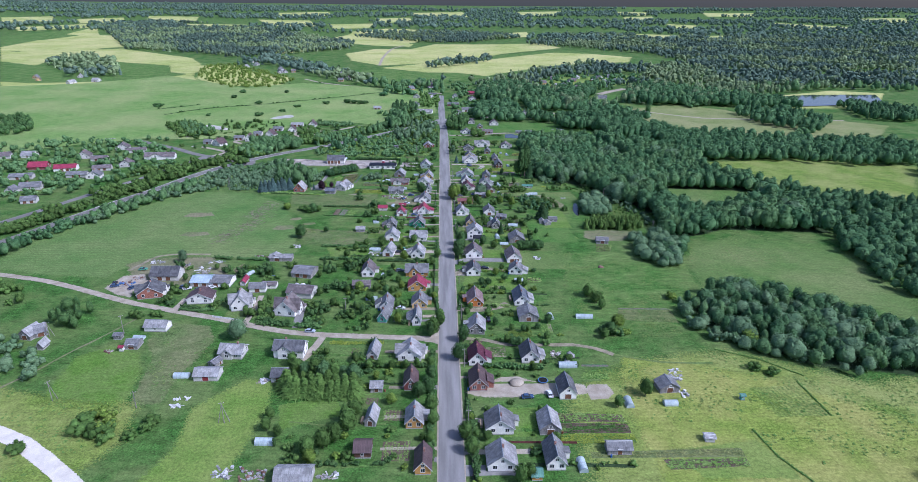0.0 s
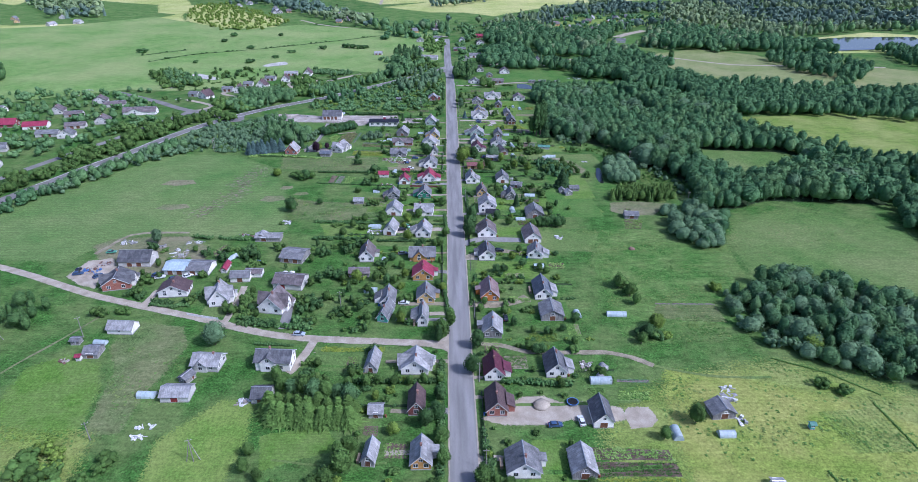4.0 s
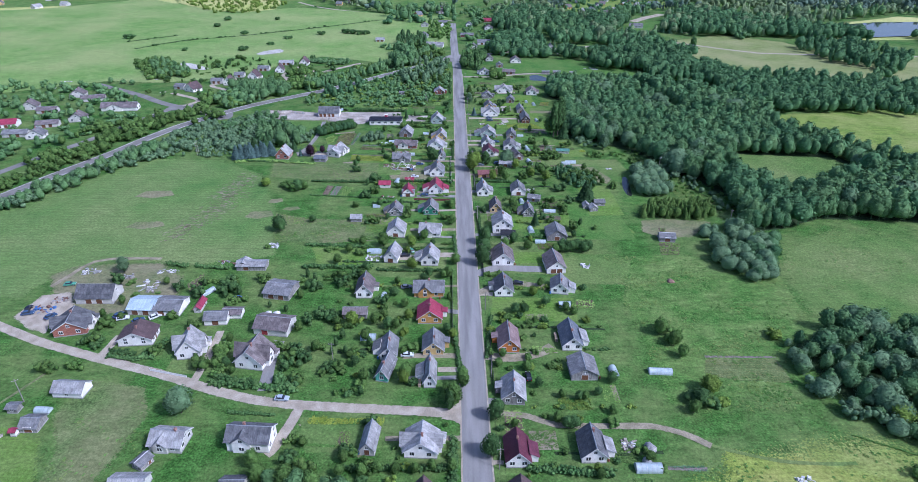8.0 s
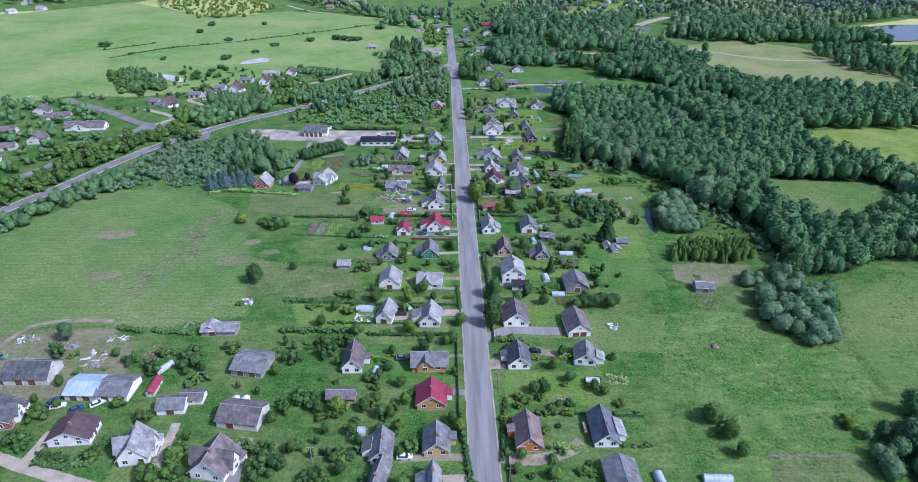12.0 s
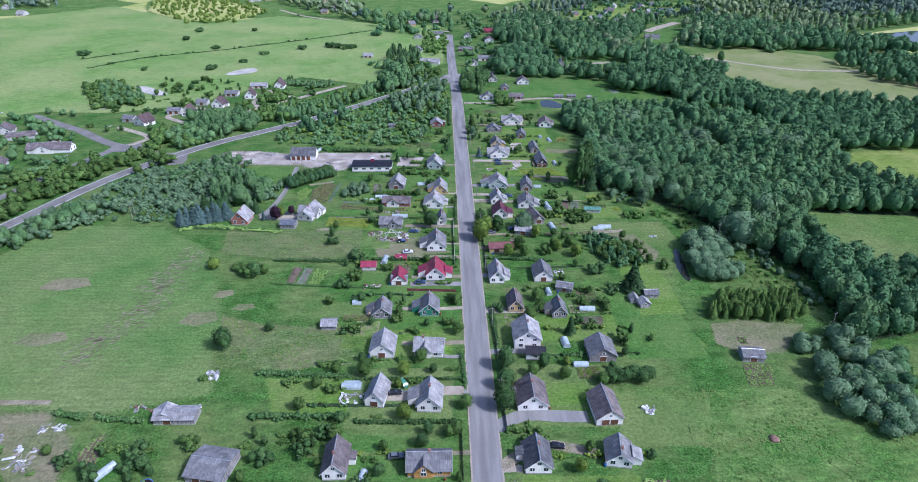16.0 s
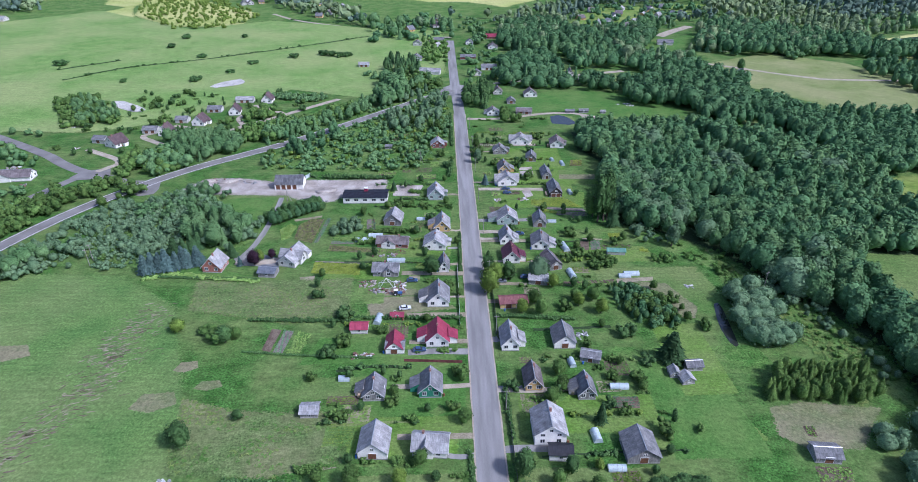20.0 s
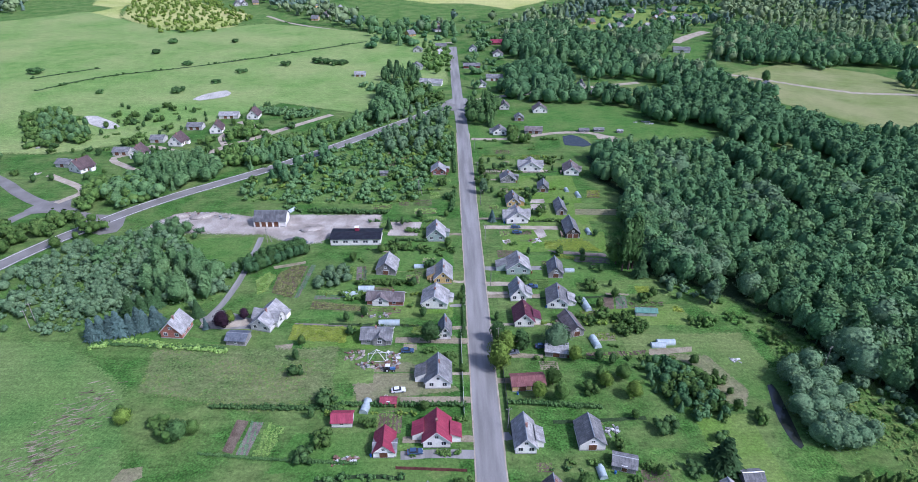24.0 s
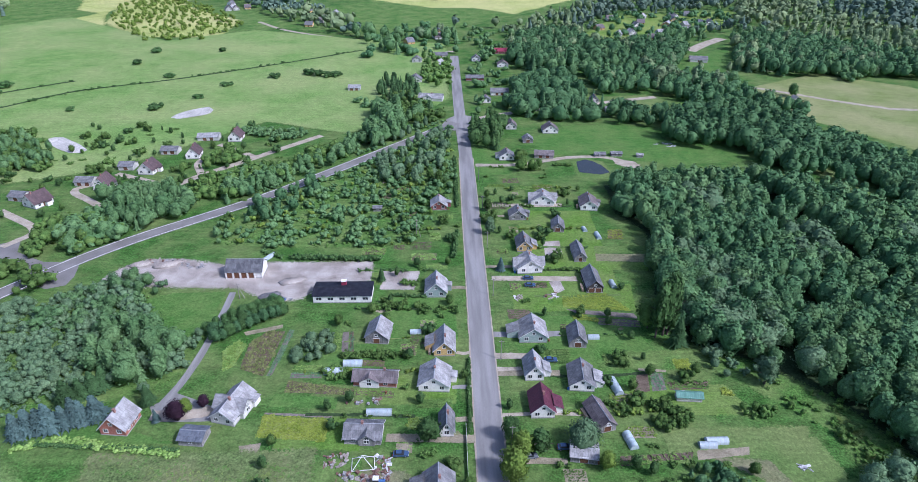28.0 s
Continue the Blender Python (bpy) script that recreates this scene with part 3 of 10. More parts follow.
def gabled(parent, w, l, hw, hr, wall, roof, over=0.45, names=("wall", "roof_slope"), base=0.0, trim=True, x0=0.0, y0=0.0, z0=0.0):
    """Walls with gables and a pitched roof; the ridge runs along local y."""
    a, b = w / 2, l / 2
    s = Shape()
    s.add([(x0 - a, y0 - b, z0), (x0 + a, y0 - b, z0), (x0 + a, y0 + b, z0), (x0 - a, y0 + b, z0), (x0 - a, y0 - b, hw), (x0 + a, y0 - b, hw), (x0 + a, y0 + b, hw),
           (x0 - a, y0 + b, hw), (x0, y0 - b, hw + hr), (x0, y0 + b, hw + hr)],
          [(0, 1, 5, 8, 4), (2, 3, 7, 9, 6), (1, 2, 6, 5), (3, 0, 4, 7), (3, 2, 1, 0), (4, 8, 9, 7), (8, 5, 6, 9)])
    part(names[0], s, WALL[wall], parent)
    k = hr / a
    ox, oz = over, over * k
    for sgn in (1, -1):
        # slight sag and swell along the ridge keep old roofs from looking ruled
        n = max(2, int(l / 2.5))
        r = Shape()
        jit = [rng.uniform(-0.035, 0.035) for _ in range(n + 1)]
        top, bot = [], []
        for i in range(n + 1):
            yy = y0 - b - over + (l + 2 * over) * i / n
            top.append((x0, yy, hw + hr + 0.16 + jit[i] * 0.5))
            bot.append((x0 + sgn * (a + ox), yy, hw - oz + 0.16 + jit[i]))
        vs = top + bot + [(x, y, z - 0.13) for x, y, z in top + bot]
        m = n + 1
        fs = []
        for i in range(n):
            q = (i, i + 1, m + i + 1, m + i)
            fs += [q if sgn < 0 else q[::-1], tuple(j + 2 * m for j in (q[::-1] if sgn < 0 else q))]
            fs.append((m + i, m + i + 1, 3 * m + i + 1, 3 * m + i))
        for i in (0, n):
            fs.append((i, m + i, 3 * m + i, 2 * m + i))
        r.add(vs, fs)
        part(names[1], r, ROOF[roof], parent)
    cap = Shape().add([(x0 - 0.16, y0 - b - over - 0.02, hw + hr + 0.12), (x0, y0 - b - over - 0.02, hw + hr + 0.23), (x0 + 0.16, y0 - b - over - 0.02, hw + hr + 0.12),
                       (x0 - 0.16, y0 + b + over + 0.02, hw + hr + 0.12), (x0, y0 + b + over + 0.02, hw + hr + 0.23), (x0 + 0.16, y0 + b + over + 0.02, hw + hr + 0.12)],
                      [(0, 1, 4, 3), (1, 2, 5, 4), (0, 3, 5, 2), (0, 2, 1), (3, 4, 5)])
    part("ridge_cap", cap, STEEL if roof in ("light", "grey", "dark", "mauve", "bluegrey", "pink") else ROOF[roof], parent)
    if trim:
        for e in (-1, 1):
            y = y0 + e * (b + over + 0.03)
            for sgn in (-1, 1):
                p0, p1 = Vector((x0, y, hw + hr + 0.1)), Vector((x0 + sgn * (a + ox), y, hw - oz + 0.1))
                t = Shape().add([p0, p1, p1 - Vector((0, 0, 0.24)), p0 - Vector((0, 0, 0.24)), p0 - Vector((0, e * 0.06, 0)), p1 - Vector((0, e * 0.06, 0)),
                                 p1 - Vector((0, e * 0.06, 0.24)), p0 - Vector((0, e * 0.06, 0.24))],
                                [(0, 1, 2, 3), (7, 6, 5, 4), (0, 4, 5, 1), (3, 2, 6, 7), (1, 5, 6, 2), (0, 3, 7, 4)])
                part("barge_board", t, TRIM, parent)


def lean_to(parent, x0, x1, y0, y1, h0, h1, wall, roof, name="annex"):
    """A low side building whose roof falls from height h0 at x0 to h1 at x1."""
    s = Shape().add([(x0, y0, 0), (x1, y0, 0), (x1, y1, 0), (x0, y1, 0), (x0, y0, h0), (x1, y0, h1), (x1, y1, h1), (x0, y1, h0)],
                    [(3, 2, 1, 0), (4, 5, 6, 7), (0, 1, 5, 4), (1, 2, 6, 5), (2, 3, 7, 6), (3, 0, 4, 7)] if x1 > x0 else
                    [(0, 1, 2, 3), (7, 6, 5, 4), (4, 5, 1, 0), (5, 6, 2, 1), (6, 7, 3, 2), (7, 4, 0, 3)])
    body = part(name, s, WALL[wall], parent)
    d = 0.3 if x1 > x0 else -0.3
    z1 = h1 - 0.3 * (h0 - h1) / abs(x1 - x0)
    q = [(x0, y0 - 0.3, h0 + 0.14), (x1 + d, y0 - 0.3, z1 + 0.14), (x1 + d, y1 + 0.3, z1 + 0.14), (x0, y1 + 0.3, h0 + 0.14)]
    r = Shape().slab(*(q if x1 > x0 else q[::-1]), 0.11)
    part(name + "_roof", r, ROOF[roof], body)
    return body


def chimney(parent, x, y, z):
    s = Shape().box(x - 0.3, y - 0.3, z - 1.3, x + 0.3, y + 0.3, z + 0.75).box(x - 0.37, y - 0.37, z + 0.75, x + 0.37, y + 0.37, z + 0.87)
    s.box(x - 0.15, y - 0.15, z + 0.87, x + 0.15, y + 0.15, z + 1.0)
    part("chimney", s, CHIMNEY, parent)


def house(x, y, rot, w, l, ridge, hw, hr, wall, roof, style, label):
    """w across the side seen from the south, l in depth; ridge 'g': its gable looks south, 'e': its eaves do."""
    if ridge == "e":
        rot, w, l = rot + 90, l, w
    FOOT.append((x, y, rot, w, l))
    kinds = {"flat": "workshop", "shed": "shed", "hut": "hut", "barn": "barn", "garage": "garage"}
    name = kinds.get(style, "house")
    ob = thing(name, pose(x, y, 0, 0, 0, rot), label, name, {"house": "village houses", "shed": "village sheds", "hut": "garden huts", "barn": "village barns"}.get(name, ""))
    a, b = w / 2, l / 2
    part("plinth", Shape().box(-a - 0.06, -b - 0.06, -0.3, a + 0.06, b + 0.06, 0.35), PLINTH, ob)
    far = y > 640 or x < -240
    gabled(ob, w, l, hw, hr, wall, roof, 0.5 if name == "house" else 0.4, trim=not far and name == "house")
    wx = [-0.26 * w, 0.26 * w] if w > 5 else [0.0]
    if name == "house":
        wh = 1.25
        for e, turn in ((-1, 0), (1, 180)):
            if e > 0 and far:
                continue
            for q in wx:
                add_window(ob, q, e * b, 1.7, turn, 1.2, wh)
            add_window(ob, 0, e * b, hw + hr * 0.38, turn, 0.9, 0.9)
            if style == "villa":
                for q in wx:
                    add_window(ob, q, e * b, 3.9 if hw > 4 else hw - 0.1, turn, 1.1, 0.9)
        for sgn, turn in () if far else ((-1, -90), (1, 90)):
            n = 2 if l > 7 else 1
            for i in range(n):
                add_window(ob, sgn * a, (i - (n - 1) / 2) * l * 0.5, 1.7, turn, 1.1, wh)
                if hw > 4:
                    add_window(ob, sgn * a, (i - (n - 1) / 2) * l * 0.5, 3.6, turn, 1.1, 0.9)
        add_door(ob, a if ridge == "g" else -a, 0, 90 if ridge == "g" else -90, 1.0, 2.0, 1 if "red door" in label else 0)
        chimney(ob, 0.0 if rng.random() < 0.4 else 0.35, rng.uniform(-0.25, 0.25) * l, hw + hr)
    else:
        if style in ("shed", "barn") and w > 3.5:
            n = 1 if l < 9 else 2
            st = 1 if "red door" in label else (2 if "orange door" in label else 0)
            for i in range(n):
                add_door(ob, -a if ridge == "e" else 0.0 + (i - (n - 1) / 2) * 2.6 * (w > 6), (i - (n - 1) / 2) * 4 if ridge == "e" else -b, -90 if ridge == "e" else 0, 2.2 if w > 5 else 1.4, 2.0, st)
            if hr > 2:
                add_window(ob, 0, -b, hw + hr * 0.3, 0, 0.8, 0.7)
        if style == "hut":
            add_window(ob, -a if ridge == "e" else 0.0, 0 if ridge == "e" else -b, 1.4, -90 if ridge == "e" else 0, 0.8, 0.8)
            add_door(ob, a, b * 0.4, 90, 0.8, 1.6)
        if style == "flat":
            for i in range(5):
                add_window(ob, -a, -b + l * (i + 0.5) / 5, 1.9, -90, 2.0, 1.1)
            hood = part("vent_housing", Shape().box(a * 0.35, -0.9, hw, a * 0.35 + 1.6, 0.9, hw + 2.2), ROOF["red"], ob, "red roof vent housing")
            part("hood", Shape().box(a * 0.3, -1.05, hw + 2.2, a * 0.35 + 1.7, 1.05, hw + 2.4), TRIM, hood)
        if style == "garage":
            for i in range(6):
                yy = -b + l * i / 5
                part("pilaster", Shape().box(-a - 0.25, yy - 0.2, 0, -a, yy + 0.2, hw - 0.1), WALL["white"], ob)
            for i in range(5):
                add_door(ob, -a, -b + l * (i + 0.5) / 5, -90, 2.0, 2.4)
    if style in ("wing", "wingb"):
        lw = "greyw" if wall == "greyw" else wall
        lean_to(ob, -a, -a - max(2.6, w * 0.42), -b * 0.35, b * 0.75, hw + 0.9, hw - 0.6, lw, roof)
    if style in ("wingr", "wingb"):
        lean_to(ob, a, a + max(2.4, w * 0.4), -b * 0.55, b * 0.55, hw + 0.7, hw - 0.6, wall, "light" if roof in ("grey", "dark", "bluegrey") else roof)
    if style in ("cross", "dormer") or (style == "villa" and "dormer" in label):
        # a second gable across the ridge, looking the way of local -x (and +x for a cross roof)
        cw = l * 0.45
        sides = (-1, 1) if style == "cross" else (-1,)
        for sgn in sides:
            ext = 1.2 if style == "cross" else 0.5
            d = Shape()
            hz = hw + hr * 0.86
            yc = 0.0 if style == "cross" else -b * 0.25 * (1 if "side" in label else -1)
            xo = sgn * (a + ext)
            d.add([(xo, yc - cw / 2, 0), (xo, yc + cw / 2, 0), (xo, yc + cw / 2, hw), (xo, yc, hz), (xo, yc - cw / 2, hw), (0, yc - cw / 2, 0), (0, yc + cw / 2, 0), (0, yc + cw / 2, hw), (0, yc, hz), (0, yc - cw / 2, hw)],
                  [(0, 1, 2, 3, 4), (5, 0, 4, 9), (1, 6, 7, 2)] if sgn < 0 else [(4, 3, 2, 1, 0), (9, 4, 0, 5), (2, 7, 6, 1)])
            gable = part("cross_gable", d, WALL["white" if wall in ("brick",) else wall], ob)
            for e in (-1, 1):
                xr = xo + sgn * 0.4
                kk = (hz - hw) / (cw / 2)
                q = [(0, yc, hz + 0.17), (xr, yc, hz + 0.17), (xr, yc + e * (cw / 2 + 0.35), hw - 0.35 * kk + 0.17), (0, yc + e * (cw / 2 + 0.35), hw - 0.35 * kk + 0.17)]
                part("cross_roof", Shape().slab(*(q if sgn * e > 0 else q[::-1]), 0.12), ROOF[roof], gable)
            add_window(ob, xo, yc, hw + 0.5, -90 if sgn < 0 else 90, 1.0, 1.0)
            add_window(ob, xo, yc, 1.6, -90 if sgn < 0 else 90, 1.3, 1.2)
        if style == "cross":
            lean_to(ob, a, a + 2.0, b * 0.4, b * 0.9, 2.6, 2.2, "white", roof, "porch")
    if style == "house" and not far and ridge == "g" and w > 5.5 and rng.random() < 0.75:
        # an entrance porch on one side
        sg = 1 if x < 0 else (1 if rng.random() < 0.5 else -1)
        lean_to(ob, sg * a, sg * (a + 2.0), b * 0.05, b * 0.05 + 2.6, 2.7, 2.3, wall if wall != "ochre" else "white", roof, "porch")
    return ob


FOOT = []


# ---- trees and bushes ----
def ico(level):
    bm = bmesh.new()
    bmesh.ops.create_icosphere(bm, subdivisions=level, radius=1)
    v = np.array([p.co[:] for p in bm.verts])
    f = np.array([[q.index for q in t.verts] for t in bm.faces])
    bm.free()
    return v, f


ICO1, ICO2, ICO3 = ico(1), ico(2), ico(3)
nrng = np.random.default_rng(11)


def blob(centre, radii, ball, lump=0.14):
    v, f = ball
    w = v * (1 + nrng.uniform(-lump, lump, (len(v), 1)))
    return w * np.array(radii) + np.array(centre), f


def leaf_cards(points, normals, size, loose=0.3):
    """A tuft of leaves at each point: a bent pair of triangles looking roughly outwards."""
    n = len(points)
    nrm = normals + nrng.normal(0, loose, (n, 3))
    nrm /= np.linalg.norm(nrm, axis=1, keepdims=True) + 1e-9
    t = np.cross(nrm, nrng.normal(0, 1, (n, 3)))
    t /= np.linalg.norm(t, axis=1, keepdims=True) + 1e-9
    u = np.cross(nrm, t)
    s = size * nrng.uniform(0.5, 1.4, (n, 1))
    p = points
    v = np.stack([p - t * s * 0.6 - nrm * s * 0.15, p - u * s * 0.55 + nrm * s * 0.1, p + t * s * 0.6 - nrm * s * 0.15, p + u * s * 0.55 + nrm * s * 0.1], 1).reshape(-1, 3)
    k = np.arange(n)[:, None] * 4
    return v, np.concatenate([k + [0, 1, 2], k + [0, 2, 3]])


def joined(pieces):
    vs, fs, k = [], [], 0
    for v, f in pieces:
        vs.append(v), fs.append(f + k)
        k += len(v)
    return np.concatenate(vs), np.concatenate(fs)


def crown_arrays(kind, detail):
    """A crown one unit high on its stem, from z = 0.12 to z = 1, as arrays. detail: 0 far, 1 middling, 2 near."""
    pieces = []
    if detail == 3:
        if kind == "spruce":
            n = 5
            for z0, z1, r in ((0.06, 0.5, 0.2), (0.28, 0.75, 0.15), (0.5, 1.0, 0.1)):
                a = np.arange(n) * math.tau / n + nrng.uniform(0, 1)
                ring = np.stack([np.cos(a) * r, np.sin(a) * r, np.full(n, z0)], 1) * nrng.uniform(0.7, 1.2, (n, 1))
                k = np.arange(n)
                pieces.append((np.concatenate([ring, [[0, 0, z1]]]), np.stack([k, (k + 1) % n, np.full(n, n)], 1)))
            return joined(pieces)
        if kind == "tuft":
            a, q = nrng.uniform(0, math.tau, 9), np.sqrt(nrng.uniform(0, 0.25, 9))
            return leaf_cards(np.stack([np.cos(a) * q, np.sin(a) * q, nrng.uniform(0.15, 0.75, 9)], 1), np.tile((0.0, 0.0, 1.0), (9, 1)), 0.36, 0.3)
        c, r = {"round": ((0, 0, 0.56), (0.34, 0.34, 0.42)), "tall": ((0, 0, 0.55), (0.2, 0.2, 0.44)), "alder": ((0, 0, 0.54), (0.24, 0.24, 0.44)), "willow": ((0, 0, 0.5), (0.42, 0.42, 0.44))}.get(kind, ((0, 0, 0.45), (0.5, 0.5, 0.48)))
        ncard = 6 if kind == "bush" else 9
        pieces.append(blob(c, np.array(r) * 0.78, ICO1, 0.3))
        d = nrng.normal(0, 1, (ncard, 3))
        d[:, 2] = np.abs(d[:, 2]) * 0.9 - 0.1
        d /= np.linalg.norm(d, axis=1, keepdims=True)
        pieces.append(leaf_cards(np.array(c) + d * np.array(r) * nrng.uniform(0.7, 1.1, (ncard, 1)), d, 0.2 if kind != "bush" else 0.3))
        return joined(pieces)
    ball = ICO1 if detail < 2 else ICO2
    if kind in ("spruce",):
        tiers = (6, 9, 14)[detail]
        for i in range(tiers):
            t = i / tiers
            z, r = 0.06 + 0.9 * t, 0.22 * (1 - t) ** 0.9 + 0.012
            n = (6, 9, 13)[detail]
            ang = np.arange(n) * math.tau / n + nrng.uniform(0, 6)
            rr = r * nrng.uniform(0.6, 1.35, n)
            ring = np.stack([np.cos(ang) * rr, np.sin(ang) * rr, z - 0.02 - nrng.uniform(0, 0.035, n)], 1)
            ins = np.stack([np.cos(ang + math.pi / n) * r * 0.45, np.sin(ang + math.pi / n) * r * 0.45, np.full(n, z + 0.01)], 1)
            top = np.array([[0, 0, min(1.0, z + 0.26 * (1 - t * 0.5))]])
            v = np.concatenate([ring, ins, top])
            k = np.arange(n)
            f = np.concatenate([np.stack([k, k + n, np.full(n, 2 * n)], 1), np.stack([k + n, (k + 1) % n, np.full(n, 2 * n)], 1)])
            pieces.append((v, f))
            if detail:
                m = (0, 10, 26)[detail]
                a = nrng.uniform(0, math.tau, m)
                q = np.stack([np.cos(a) * r * 0.8, np.sin(a) * r * 0.8, z + nrng.uniform(0, 0.06, m)], 1)
                pieces.append(leaf_cards(q, np.stack([np.cos(a), np.sin(a), np.full(m, 0.5)], 1), 0.05))
        return joined(pieces)
    if kind != "bush":
        # a lumpy ovoid body, hung all over with small tufts of leaves
        mid, wide, tall, taper = {"round": (0.55, 0.3, 0.44, 0.25), "tall": (0.54, 0.16, 0.46, 0.5), "alder": (0.54, 0.25, 0.45, 0.4), "willow": (0.47, 0.43, 0.47, 0.3)}[kind]
        lobes = [(nrng.uniform(0, math.tau), nrng.uniform(-0.8, 0.9), nrng.uniform(0.5, 1.0)) for _ in range((20, 22, 26)[detail])]

        edge = (0.76, 0.78, 0.8)[detail]

        def skin(d):
            """Points on the crown's surface in the directions d."""
            swell = np.zeros(len(d))
            for a, z, k in lobes:
                e = math.sqrt(1 - z * z)
                dot = d[:, 0] * e * math.cos(a) + d[:, 1] * e * math.sin(a) + d[:, 2] * z
                swell = np.maximum(swell, k * np.clip((dot - edge) / (1 - edge), 0, 1) ** 0.6)
            k = (0.66 + 0.44 * swell) * (1 - taper * 0.5 * (d[:, 2] + 0.2))
            return np.stack([d[:, 0] * wide * k, d[:, 1] * wide * k, np.maximum(0.08, mid + d[:, 2] * tall * (0.76 + 0.26 * swell))], 1)

        v, f = ICO2 if detail < 2 else ICO3
        fill = (0.9, 0.88, 0.8)[detail]
        pieces.append((skin(v) * (fill, fill, 0.94) + nrng.normal(0, 0.024, v.shape), f))
        n = {"round": (110, 260, 820), "tall": (80, 200, 600), "alder": (100, 260, 700), "willow": (130, 300, 950)}[kind][detail]
        d = nrng.normal(0, 1, (n, 3))
        d[:, 2] = d[:, 2] * 0.95 + 0.14
        d /= np.linalg.norm(d, axis=1, keepdims=True)
        q = skin(d)
        pieces.append(leaf_cards((q - (0, 0, mid)) * nrng.uniform(0.82, 1.14, (n, 1)) + (0, 0, mid), d, (0.08, 0.058, 0.042)[detail], (0.3, 0.32, 0.36)[detail]))
        return joined(pieces)
    blobs = []
    if kind == "bush":
        for i in range((5, 9, 16)[detail]):
            a, d = i * 2.39996 + nrng.uniform(-0.6, 0.6), nrng.uniform(0.15, 0.42)
            r = nrng.uniform(0.14, 0.26) * (1.0 if detail == 2 else 1.15)
            blobs.append(((math.cos(a) * d * 1.25, math.sin(a) * d * 1.25, nrng.uniform(0.2, 0.7)), (r, r, r)))
        blobs.append(((0, 0, 0.34), (0.42, 0.42, 0.36)))
    per, size = ((5, 0.11), (12, 0.072), (34, 0.042))[detail]
    if kind == "bush":
        size *= 1.7
    for c, r in blobs:
        v, f = blob(c, np.array(r) * (0.85 if detail else 0.9), ball, 0.13)
        v[:, 2] = np.maximum(v[:, 2], 0.02 if kind == "bush" else 0.1)
        pieces.append((v, f))
        d = nrng.normal(0, 1, (per, 3))
        d[:, 2] = d[:, 2] * 0.8 + 0.25
        d /= np.linalg.norm(d, axis=1, keepdims=True)
        pts = np.array(c) + d * np.array(r) * nrng.uniform(0.8, 1.22, (per, 1))
        pts[:, 2] = np.maximum(pts[:, 2], 0.04)
        pieces.append(leaf_cards(pts, d, size))
    return joined(pieces)


CROWN = {k: [[crown_arrays(k, d) for _ in range((6, 6, 5, 8)[d])] if k != "tuft" or d == 3 else [] for d in range(4)] for k in ("round", "tall", "alder", "willow", "bush", "spruce", "tuft")}
_crowns, _stems = {}, {}
SPREAD = {"round": 1.2, "tall": 1.35, "alder": 1.08, "willow": 1.3, "bush": 1.1, "spruce": 1.35, "tuft": 2.6}


def stem_mesh(kind):
    if kind not in _stems:
        s = Shape()
        r, top = (0.022, 0.8) if kind != "spruce" else (0.017, 0.95)
        pts = [Vector((rng.uniform(-0.01, 0.01), rng.uniform(-0.01, 0.01), top * i / 4)) for i in range(5)]
        pts[0] = Vector((0, 0, -0.02))
        for i in range(4):
            s.rod(pts[i], pts[i + 1], r * (1 - i / 4.6), r * (1 - (i + 1) / 4.6), 6)
        if kind != "spruce":
            for i in range(6):
                a, z = i * 1.05 + rng.uniform(-0.3, 0.3), rng.uniform(0.24, 0.6)
                s.rod((0, 0, z), (0.2 * math.cos(a), 0.2 * math.sin(a), z + rng.uniform(0.12, 0.22)), r * 0.45, r * 0.15, 5)
        _stems[kind] = s.mesh("trunk", BARK)
    return _stems[kind]


def tree(x, y, h, kind="round", leaf=LEAF, label="", wide=1.0, group=""):
    """A single tree: trunk with limbs, and a crown of leaf clumps."""
    i = rng.randrange(5)
    key = (kind, leaf.name, i)
    if key not in _crowns:
        _crowns[key] = big_mesh("crown", *CROWN[kind][2][i], leaf)
    names = {"spruce": "spruce_tree", "willow": "willow_tree", "tall": "birch_tree"}
    label = label or {"spruce": "dark green conical spruce tree", "willow": "wide grey-green willow tree", "tall": "slender green birch tree"}.get(kind, "light green leafy garden tree" if leaf.name == "leaves_light" else "leafy green garden tree")
    k = h * SPREAD[kind] * wide
    ob = thing(names.get(kind, "tree"), pose(x, y, 0, 0, 0, rng.uniform(0, 360)) @ Matrix.Diagonal((k * rng.uniform(0.82, 1.15), k * rng.uniform(0.82, 1.15), h, 1)), label, "tree", group)
    part("trunk", stem_mesh(kind), None, ob)
    part("crown", _crowns[key], None, ob)
    SPOT.append((x, y, h * 0.25))
    return ob


def bush(x, y, h, leaf=LEAF, wide=1.0, label="rounded leafy green bush"):
    i = rng.randrange(5)
    key = ("bush", leaf.name, i)
    if key not in _crowns:
        _crowns[key] = big_mesh("bush", *CROWN["bush"][2][i], leaf)
    ob = new("bush", _crowns[key])
    k = h * SPREAD["bush"] * wide
    ob.matrix_basis = pose(x, y, 0, 0, 0, rng.uniform(0, 360)) @ Matrix.Diagonal((k * rng.uniform(0.75, 1.3), k * rng.uniform(0.75, 1.3), h, 1))
    SPOT.append((x, y, h * 0.5))
    return tagged(ob, label, "bush")


SPOT = []


